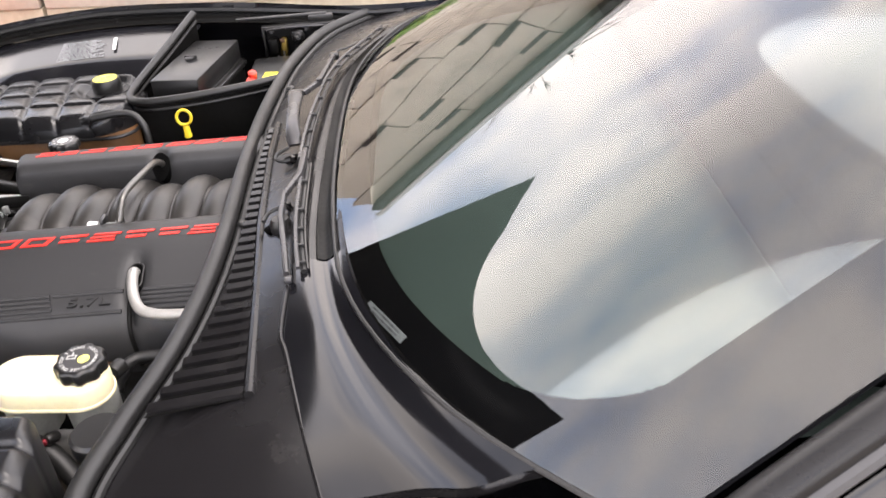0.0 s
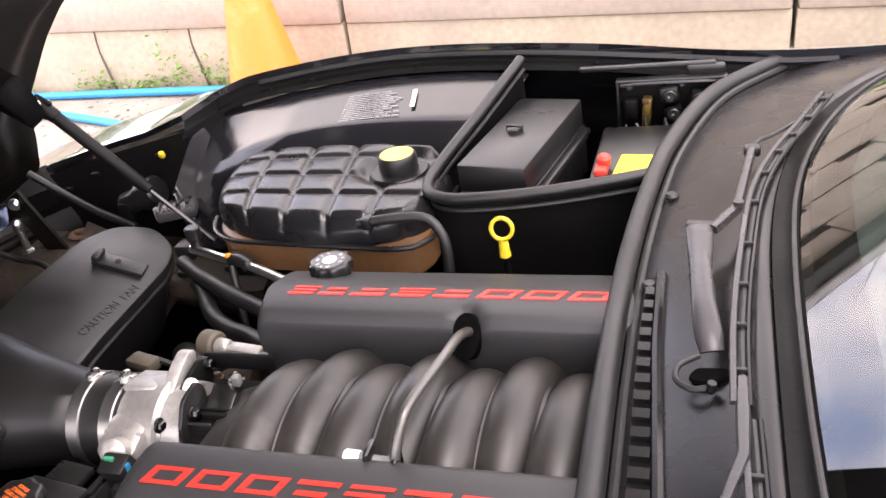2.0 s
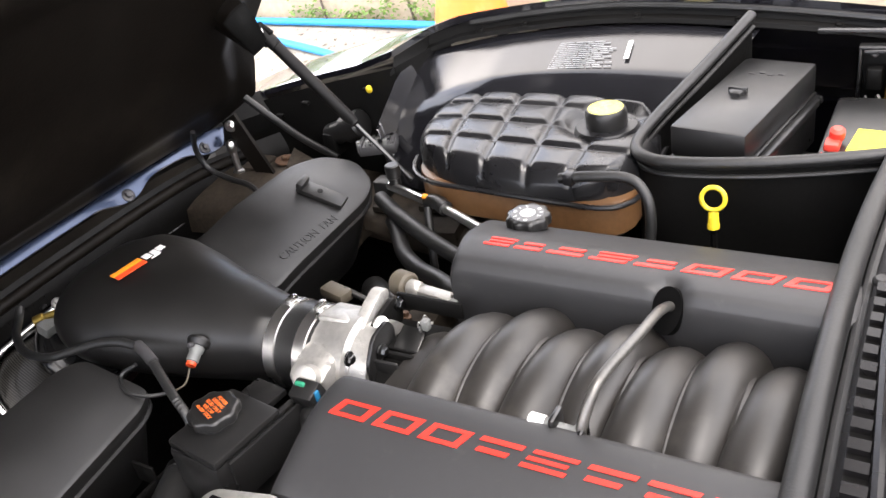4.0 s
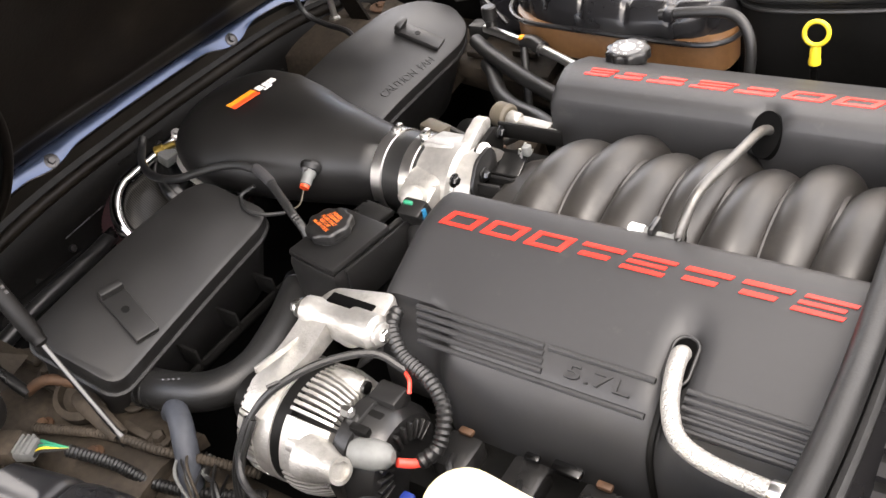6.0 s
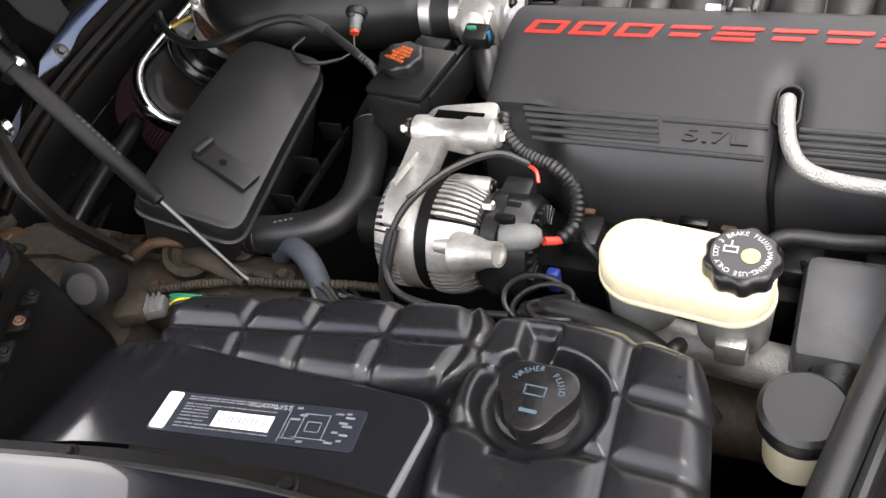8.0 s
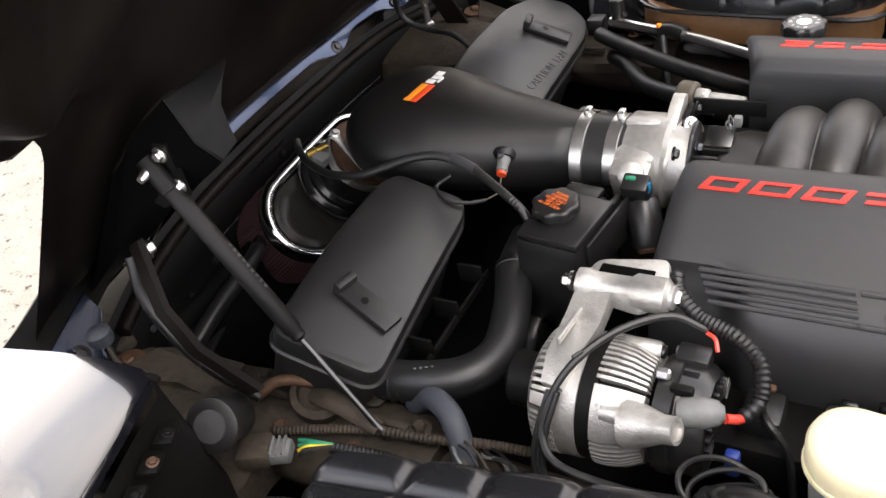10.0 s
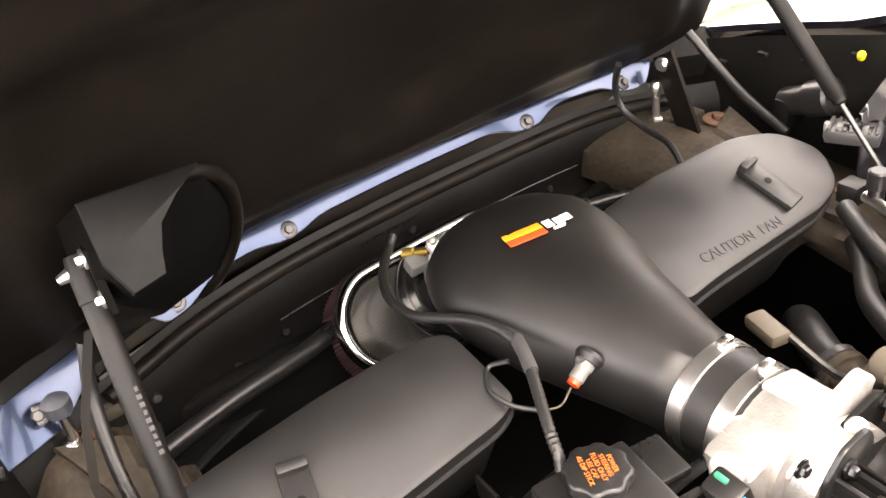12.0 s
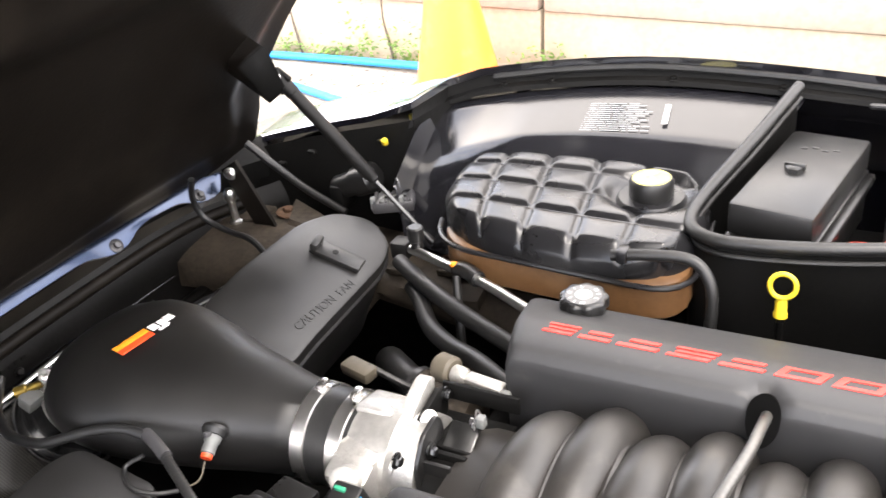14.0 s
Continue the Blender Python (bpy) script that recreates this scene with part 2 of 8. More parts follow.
def glass(name, ior):
    m = bpy.data.materials.new(name)
    m.use_nodes = True
    n, l = m.node_tree.nodes, m.node_tree.links
    n.remove(n["Principled BSDF"])
    tr, gl, mx, fr = n.new("ShaderNodeBsdfTransparent"), n.new("ShaderNodeBsdfGlossy"), n.new("ShaderNodeMixShader"), n.new("ShaderNodeFresnel")
    tr.inputs["Color"].default_value = (0.88, 0.94, 0.925, 1)
    gl.inputs["Roughness"].default_value = 0.02
    fr.inputs["IOR"].default_value = ior
    l.new(fr.outputs[0], mx.inputs[0])
    l.new(tr.outputs[0], mx.inputs[1])
    l.new(gl.outputs[0], mx.inputs[2])
    l.new(mx.outputs[0], n["Material Output"].inputs["Surface"])
    return m


M_CARBON, M_BRAID = carbon(), braid()
M_GLASS, M_GLASSIN = glass("windscreen_outer_face", 2.2), glass("windscreen_inner_face", 3.0)


# ---- builders ----
def finish(name, bm, material, smooth=38):
    me = bpy.data.meshes.new(name)
    bmesh.ops.recalc_face_normals(bm, faces=bm.faces)
    bm.to_mesh(me)
    bm.free()
    me.materials.append(material)
    if smooth:
        me.shade_smooth()
        me.set_sharp_from_angle(angle=radians(smooth))
    return new(name, me)


def part(name, bm, material, parent, label="", smooth=38):
    """A bmesh as one mesh object under a thing or a part."""
    ob = finish(name, bm, material, smooth)
    ob.parent = parent
    if label:
        tagged(ob, label)
    return ob


def thing(name, label, category, at=(0, 0, 0), group="", kind=""):
    """An empty at the base of a thing; its parts are built in world metres and moved under it."""
    e = new(name)
    e.empty_display_size = 0.02
    return tagged(e, label, category, group, kind)


def solid(name, bm, material, label, category, group="", kind="", smooth=38):
    """A thing that is one mesh."""
    return tagged(finish(name, bm, material, smooth), label, category, group, kind)


def box(c, s, bev=0.0, rot=None, bm=None, seg=2):
    own = bmesh.new()
    bmesh.ops.create_cube(own, size=1.0, matrix=Matrix.Diagonal((*s, 1)))
    if bev:
        bmesh.ops.bevel(own, geom=own.edges[:], offset=bev, segments=seg, affect="EDGES", profile=0.5)
    m = Matrix.Translation(c) @ (rot.to_4x4() if rot else Matrix())
    bmesh.ops.transform(own, matrix=m, verts=own.verts)
    return merge(bm, own)


def merge(bm, own):
    if bm is None:
        return own
    me = bpy.data.meshes.new("join")
    own.to_mesh(me)
    own.free()
    bm.from_mesh(me)
    bpy.data.meshes.remove(me)
    return bm


def smoothline(pts, n=6):
    """A Catmull-Rom line through points."""
    p = [Vector(q) for q in pts]
    if len(p) < 3:
        return p
    p = [p[0] * 2 - p[1]] + p + [p[-1] * 2 - p[-2]]
    out = []
    for i in range(1, len(p) - 2):
        for k in range(n):
            t = k / n
            a, b, c, d = p[i - 1], p[i], p[i + 1], p[i + 2]
            out.append(0.5 * (2 * b + (c - a) * t + (2 * a - 5 * b + 4 * c - d) * t * t + (3 * b - a - 3 * c + d) * t ** 3))
    out.append(p[-2])
    return out


def loft(rings, bm=None, cap=True, closed=True, loop=False):
    bm = bm or bmesh.new()
    vs = [[bm.verts.new(p) for p in ring] for ring in rings]
    n = len(vs[0])
    pairs = list(zip(vs, vs[1:])) + ([(vs[-1], vs[0])] if loop else [])
    for a, b in pairs:
        for i in range(n if closed else n - 1):
            j = (i + 1) % n
            bm.faces.new((a[i], a[j], b[j], b[i]))
    if cap and closed and not loop:
        bm.faces.new(vs[0])
        bm.faces.new(vs[-1])
    return bm


def tube(pts, r, n=10, sub=6, bm=None, ridge=0.0, every=2, flat=1.0, loop=False):
    """A round tube along a smooth line; r may change along it; ridge: corrugation depth."""
    line = smoothline(pts, sub) if sub > 1 else [Vector(p) for p in pts]
    if ridge:
        fine, step = [], 0.0022
        for a, b in zip(line, line[1:]):
            k = max(1, int((b - a).length / step))
            fine += [a.lerp(b, i / k) for i in range(k)]
        line = fine + [line[-1]]
    rad = list(r) if isinstance(r, (list, tuple)) else [r]
    rings, up = [], None
    for i, p in enumerate(line):
        d = (line[min(i + 1, len(line) - 1)] - line[max(i - 1, 0)]).normalized()
        if up is None:
            up = Vector((0, 0, 1)) if abs(d.z) < 0.9 else Vector((1, 0, 0))
        side = d.cross(up).normalized()
        up = side.cross(d).normalized()
        f = i / max(1, len(line) - 1) * (len(rad) - 1)
        k = min(int(f), len(rad) - 2) if len(rad) > 1 else 0
        rr = rad[k] + (rad[k + 1] - rad[k]) * (f - k) if len(rad) > 1 else rad[0]
        if ridge and i % every == 0:
            rr -= ridge
        rings.append([p + (side * math.cos(a) * rr + up * math.sin(a) * rr * flat) for a in (2 * math.pi * q / n for q in range(n))])
    return loft(rings, bm)


def lathe(profile, c=(0, 0, 0), axis=(0, 0, 1), n=28, bm=None, lobes=0, depth=0.0):
    """A turned solid from (radius, height) pairs, about an axis; lobes: scallops round it."""
    q = Vector(axis).normalized().to_track_quat("Z", "Y").to_matrix()
    rings = []
    for r, h in profile:
        ring = []
        for i in range(n):
            a = 2 * math.pi * i / n
            rr = r * (1 + depth * (1 if math.cos(lobes * a) > 0 else -1) * min(1, abs(math.cos(lobes * a)) * 3)) if lobes else r
            ring.append(Vector(c) + q @ Vector((rr * math.cos(a), rr * math.sin(a), h)))
        rings.append(ring)
    return loft(rings, bm)


def bolt(c, axis, r=0.008, h=0.006, washer=0.012, bm=None):
    bm = lathe([(washer, 0), (washer, h * 0.3), (washer * 0.9, h * 0.4), (r * 1.1, h * 0.45)], c, axis, 18, bm)
    return lathe([(r, h * 0.3), (r, h), (r * 0.8, h * 1.2)], c, axis, 6, bm)


def rounded(outline, rad, n=5):
    """A closed 2D outline with its corners rounded."""
    out, k = [], len(outline)
    for i in range(k):
        a, b, c = (Vector(outline[(i + d) % k]) for d in (-1, 0, 1))
        r = min(rad, (a - b).length * 0.45, (c - b).length * 0.45)
        p, q = b + (a - b).normalized() * r, b + (c - b).normalized() * r
        for j in range(n + 1):
            t = j / n
            out.append((1 - t) ** 2 * p + 2 * t * (1 - t) * b + t * t * q)
    return out


def inset(outline, d):
    k = len(outline)
    area = sum(outline[i].x * outline[(i + 1) % k].y - outline[(i + 1) % k].x * outline[i].y for i in range(k))
    s = 1 if area > 0 else -1
    out = []
    for i in range(k):
        e = (outline[(i + 1) % k] - outline[i - 1]).normalized()
        out.append(outline[i] + Vector((-e.y, e.x)) * d * s)
    return out


def slab(outline, z0, z1, bev=0.004, m=None, bm=None, lift=None, rad=0.0, bottom=False):
    """An extruded outline with a rolled top edge; m places it; lift(x, y) raises the top."""
    o = rounded(outline, rad) if rad else [Vector(p) for p in outline]
    m = m or Matrix()
    steps = [(0, z0), (0, z1 - bev), (bev * 0.3, z1 - bev * 0.3), (bev, z1)]
    if bottom:
        steps = [(bev, z0), (0, z0 + bev)] + steps[1:]
    rings = []
    for d, z in steps:
        ring = inset(o, d) if d else o
        rings.append([m @ Vector((p.x, p.y, z + (lift(p.x, p.y) if lift else 0))) for p in ring])
    return loft(rings, bm)


def sheet(f, nu, nv, thick=0.0, bm=None):
    """A surface from f(u, v), u and v from 0 to 1; thick: a second skin below, closed round the rim."""
    bm = bm or bmesh.new()
    g = [[Vector(f(i / nu, j / nv)) for j in range(nv + 1)] for i in range(nu + 1)]
    a = [[bm.verts.new(p) for p in row] for row in g]
    for i in range(nu):
        for j in range(nv):
            bm.faces.new((a[i][j], a[i + 1][j], a[i + 1][j + 1], a[i][j + 1]))
    if thick:
        b = [[bm.verts.new(p - Vector((0, 0, thick))) for p in row] for row in g]
        for i in range(nu):
            for j in range(nv):
                bm.faces.new((b[i][j], b[i][j + 1], b[i + 1][j + 1], b[i + 1][j]))
        rim = [(i, 0) for i in range(nu)] + [(nu, j) for j in range(nv)] + [(i, nv) for i in range(nu, 0, -1)] + [(0, j) for j in range(nv, 0, -1)]
        for (i, j), (k, q) in zip(rim, rim[1:] + rim[:1]):
            bm.faces.new((a[i][j], b[i][j], b[k][q], a[k][q]))
    return bm


def flat_bar(pts, widths, th, bm=None):
    """A flat bevelled bar along points, its width changing along it."""
    line = [Vector(p) for p in pts]
    rings = []
    for i, p in enumerate(line):
        d = (line[min(i + 1, len(line) - 1)] - line[max(i - 1, 0)]).normalized()
        s = d.cross(Vector((0, 0, 1))).normalized()
        u = s.cross(d)
        w = widths[i] / 2
        rings.append([p + s * a * w + u * h * th for a, h in ((-1, 0), (-0.95, 0.6), (-0.7, 1.0), (0, 1.15), (0.7, 1.0), (0.95, 0.6), (1, 0))])
    return loft(rings, bm)


def lettering(body, size, m, extrude=0.0006, align="CENTER", squash=1.0):
    cu = bpy.data.curves.new("lettering", "FONT")
    cu.body, cu.size, cu.extrude, cu.align_x, cu.align_y = body, size, extrude, align, "CENTER"
    ob = bpy.data.objects.new("lettering", cu)
    scene.collection.objects.link(ob)
    bpy.context.view_layer.update()
    me = bpy.data.meshes.new_from_object(ob.evaluated_get(bpy.context.evaluated_depsgraph_get()))
    bm = bmesh.new()
    bm.from_mesh(me)
    bmesh.ops.transform(bm, matrix=m @ Matrix.Diagonal((squash, 1, 1, 1)), verts=bm.verts)
    bpy.data.objects.remove(ob)
    bpy.data.meshes.remove(me)
    bpy.data.curves.remove(cu)
    return bm


def axes(origin, x, y):
    """A pose whose x runs along x and whose y lies towards y."""
    x = Vector(x).normalized()
    z = x.cross(Vector(y)).normalized()
    y = z.cross(x)
    m = Matrix((x, y, z)).transposed().to_4x4()
    m.translation = origin
    return m


def lerp_line(pts, x):
    """Straight steps through (x, value) pairs."""
    for (a, va), (b, vb) in zip(pts, pts[1:]):
        if x <= b:
            return va + (vb - va) * (x - a) / (b - a) if x > a else va
    return pts[-1][1]


# ---- ground, wall, distance ----
def ground_z(x, y):
    return 0.24 * max(0.0, min(1.0, (y - 1.1) / 1.3)) ** 1.3


def build_ground():
    def f(u, v):
        a, b = u * 2 - 1, v * 2 - 1
        x, y = 60 * a ** 3 + 3 * a, 60 * b ** 3 + 3 * b
        return (x, y, ground_z(x, y) - (0.02 if y > 2.7 else 0) + 0.004 * noise.noise((x * 1.5, y * 1.5, 0)))
    tagged(finish("ground", sheet(f, 120, 120), M_GROUND), "pale speckled exposed-aggregate concrete drive", "ground", kind="structure")


WALL_TILT = radians(2.6)


def build_garden_wall():
    wall = thing("garden_wall", "low pinkish concrete garden wall with coping slabs", "wall", kind="structure")
    # lower course in long blocks
    for i in range(8):
        x0 = -7.5 + i * 1.72 + 0.30
        b = box((x0, 2.70, 0.155), (1.705, 0.20, 0.50), 0.006)
        bmesh.ops.transform(b, matrix=Matrix.Rotation(WALL_TILT, 4, "Y"), verts=b.verts)
        part("block", b, M_CONC, wall)
        c = box((x0, 2.715, 0.483), (1.70, 0.26, 0.155), 0.014)
        bmesh.ops.transform(c, matrix=Matrix.Rotation(WALL_TILT, 4, "Y"), verts=c.verts)
        part("coping", c, M_CAP, wall)
    bed = sheet(lambda u, v: (-8 + 16 * u, 2.83 + 3.2 * v, 0.545 - math.tan(WALL_TILT) * (-8 + 16 * u) + 0.05 * noise.noise((u * 30, v * 9, 0))), 90, 20)
    tagged(finish("planting_bed", bed, M_SOIL), "dark soil of the raised planting bed", "soil", kind="structure")


def leaf_mass(name, label, count, spot, size, material, seed):
    rng = random.Random(seed)
    verts, faces = [], []
    for k in range(count):
        x, y, z = spot(rng)
        s = size * rng.uniform(0.6, 1.4)
        m = Euler((rng.uniform(-0.9, 0.9), rng.uniform(-0.9, 0.9), rng.uniform(0, 6.28))).to_matrix()
        i = len(verts)
        for p in ((0, -s, 0), (s * 0.55, -s * 0.1, s * 0.15), (0, s, -s * 0.15), (-s * 0.55, -s * 0.1, s * 0.15)):
            verts.append(m @ Vector(p) + Vector((x, y, z)))
        faces += [(i, i + 1, i + 2), (i, i + 2, i + 3)]
    me = bpy.data.meshes.new(name)
    me.from_pydata(verts, [], faces)
    me.materials.append(material)
    return tagged(new(name, me), label, "plants", kind="stuff")


def build_plants():
    def bed(rng):
        x, y = rng.uniform(-5.5, 3.5), 2.80 + 1.8 * rng.random() ** 2
        return x, y, 0.575 - math.tan(WALL_TILT) * x + rng.random() ** 1.2 * (0.17 + 0.12 * noise.noise((x * 2, y * 2, 3)))
    leaf_mass("ground_cover", "dense low green leaves behind the coping", 26000, bed, 0.030, M_LEAF, 3)
    leaf_mass("ground_cover", "pale yellow-green leaves among the ground cover", 9000, bed, 0.024, M_LEAF2, 4)
    clumps = [(-2.0, 0.10), (-1.78, 0.08), (-2.45, 0.06), (-1.52, 0.07), (-2.2, 0.04), (-2.9, 0.05), (-1.15, 0.05)]
    for k, (cx, h) in enumerate(clumps):
        def weed(rng, cx=cx, h=h):
            return rng.gauss(cx, 0.07), 2.58 - abs(rng.gauss(0, 0.03)), 0.24 + abs(rng.gauss(0, h)) * 0.9
        leaf_mass("weed", "small green weed at the foot of the wall", 110, weed, 0.012, M_LEAF, 10 + k)
    bm = bmesh.new()
    for cx in (-2.35, -1.86):
        tube([(cx, 2.58, 0.24), (cx - 0.04, 2.60, 0.42), (cx - 0.02, 2.59, 0.6), (cx - 0.07, 2.6, 0.72)], [0.006, 0.004, 0.002], 5, 4, bm)
    solid("dry_vine", bm, M_BARK, "thin dry brown vine climbing the wall", "plants")


def build_cone():
    cone = thing("traffic_cone", "large faded orange plastic traffic cone beside the wall", "traffic cone")
    c = (-1.40, 2.30, ground_z(0, 2.30))
    part("body", lathe([(0.17, 0.03), (0.165, 0.05), (0.03, 0.72), (0.026, 0.735), (0.0, 0.735)], c, n=40), M_CONE, cone)
    part("base", box((c[0], c[1], c[2] + 0.018), (0.40, 0.40, 0.035), 0.012), M_CONE, cone)


def build_hoses():
    for pts in ([(-5, 2.50, 0.25), (-3.2, 2.52, 0.25), (-2.5, 2.50, 0.25), (-1.9, 2.47, 0.25), (-1.2, 2.42, 0.25), (-0.3, 2.36, 0.24)],
                [(-5, 2.46, 0.24), (-3.1, 2.44, 0.24), (-2.6, 2.34, 0.235), (-2.1, 2.22, 0.22), (-1.5, 2.05, 0.18), (-0.8, 1.9, 0.15)]):
        pts = [(x, y, ground_z(x, y) + 0.018) for x, y, z in pts]
        solid("garden_hose", tube(pts, 0.017, 12, 8), M_HOSEBLUE, "bright blue garden hose lying on the drive", "hose", group="blue hoses on the drive")


def build_house():
    house = thing("neighbouring_house", "beige sided house behind the wall with a white gutter", "house")
    x0, x1, y = -4.8, 14.0, 9.0
    part("wall", box(((x0 + x1) / 2, y + 0.25, 2.2), (x1 - x0, 0.4, 4.4), 0.01), M_SIDEDARK, house)
    rng = random.Random(5)
    for r in range(7):
        z = 0.6 + r * 0.60
        x = x0 - rng.uniform(0, 1.5)
        while x < x1:
            w = rng.uniform(1.5, 2.4)
            part("board", box((x + w / 2, y, z), (w - 0.02, 0.07 + 0.05 * (len(house.children) % 3), 0.575), 0.0), M_SIDING, house, smooth=0)
            part("joint", box((x + w - 0.22, y - 0.10, z - 0.25), (0.46, 0.02, 0.12), 0.0), M_SIDEDARK, house, smooth=0)
            x += w
    part("gutter", box(((x0 + x1) / 2, y - 0.55, 4.72), (x1 - x0 + 0.6, 0.12, 0.14), 0.02), M_GUTTER, house)
    part("soffit", box(((x0 + x1) / 2, y - 0.25, 4.53), (x1 - x0 + 0.4, 0.5, 0.26), 0.02), M_EAVE, house, "grey-green eave board")
    part("roof", sheet(lambda u, v: (x0 - 0.3 + (x1 - x0 + 0.6) * u, y - 0.60 + 4.0 * v, 4.80 + 0.5 * v), 4, 4, 0.06), M_ROOF, house)


def build_tree():
    tree = thing("bare_tree", "bare grey-brown winter tree with fine twigs", "tree")
    rng = random.Random(11)
    base = Vector((-2.7, 14.2, 0.1))
    part("trunk", tube([base, base + Vector((0.1, 0, 3.8)), base + Vector((0, 0.1, 7.4))], [0.20, 0.15, 0.08], 10, 4), M_BARK, tree)
    for k in range(16):
        a = base + Vector((0.05, 0.05, rng.uniform(4.6, 7.4)))
        bm = bmesh.new()
        ang, up = rng.uniform(0, 6.28), rng.uniform(0.3, 1.2)
        d = Vector((math.cos(ang), math.sin(ang), up)).normalized()
        L = rng.uniform(1.6, 3.0)
        tip = a + d * L
        tube([a, a + d * L * 0.5 + Vector((0, 0, 0.1)), tip], [0.035, 0.016, 0.005], 6, 3, bm)
        for j in range(7):
            s = a.lerp(tip, rng.uniform(0.35, 1))
            e = s + (d + Vector((rng.uniform(-1, 1), rng.uniform(-1, 1), rng.uniform(-0.2, 0.9)))).normalized() * rng.uniform(0.4, 0.9)
            tube([s, s.lerp(e, 0.5) + Vector((0, 0, 0.06)), e], [0.008, 0.005, 0.0025], 4, 2, bm)
        part("limb", bm, M_BARK, tree)


build_ground()
build_garden_wall()
build_plants()
build_cone()
build_hoses()
build_house()
build_tree()


# ---- car body ----
SEAM_NEAR = [(-1.40, 0.60), (-0.606, 0.603), (-0.595, 0.625), (-0.561, 0.73), (-0.528, 0.822), (-0.51, 0.822), (-0.35, 0.79), (-0.19, 0.772), (0.1, 0.77), (0.45, 0.79), (0.8, 0.80)]
CREST_NEAR = [(-1.45, 0.60), (-1.0, 0.765), (-0.7, 0.835), (-0.5, 0.842), (-0.2, 0.838), (0.1, 0.832), (0.4, 0.832), (0.85, 0.835)]
SEAM = [(-1.35, 0.60), (-0.64, 0.60), (-0.60, 0.70), (-0.39, 0.765), (-0.2, 0.795), (0.1, 0.80), (0.45, 0.79), (0.8, 0.80)]
CREST = [(-1.45, 0.60), (-1.0, 0.765), (-0.6, 0.86), (-0.25, 0.885), (0.1, 0.868), (0.4, 0.838), (0.85, 0.835)]

SEAM = [(p.x, p.y) for p in smoothline([(x, y, 0) for x, y in SEAM], 6)]
CREST = [(p.x, p.y) for p in smoothline([(x, z, 0) for x, z in CREST], 6)]


def far_lift(x):
    """The far fender's edge stands a little proud of its crest line."""
    return 0.024 * max(0.0, min(1.0, (x + 0.68) / 0.16))


def seam_of(side):
    return (SEAM, CREST) if side > 0 else (SEAM_NEAR, CREST_NEAR)


def smooth_step(pts, x):
    return (lerp_line(pts, x - 0.05) + lerp_line(pts, x) + lerp_line(pts, x + 0.05)) / 3


def fender_surface(side):
    def f(u, v):
        x = -1.40 + 2.2 * u
        seam, crest = seam_of(side)
        yi = lerp_line(seam, x)
        z0 = smooth_step(crest, x)
        nose = max(0.0, (-1.0 - x)) * 0.5
        fall = 0.13 * max(0.0, min(1.0, (x + 0.61) / 0.22)) if side > 0 else 0.0
        outer = 0.925 - nose
        up = far_lift(x) if side > 0 else 0.0
        prof = [(0, yi, z0 - 0.012 + up * 0.85), (0.08, yi + 0.003 - up * 0.1, z0 - 0.001 + up), (0.35, yi + (outer - yi) * 0.45, z0 + 0.002 + up * 0.5 - fall * 0.45), (0.6, yi + (outer - yi) * 0.85, z0 - 0.035 - fall), (0.75, outer, z0 - 0.10), (1.0, outer - 0.01, 0.30)]
        for (a, ya, za), (b, yb, zb) in zip(prof, prof[1:]):
            if v <= b + 1e-9:
                t = (v - a) / (b - a)
                return (x, side * (ya + (yb - ya) * t), za + (zb - za) * t)
    return f


def rail(side, pts, r, bm=None, **k):
    return tube([(x, side * y, z) for x, y, z in pts], r, bm=bm, **k)


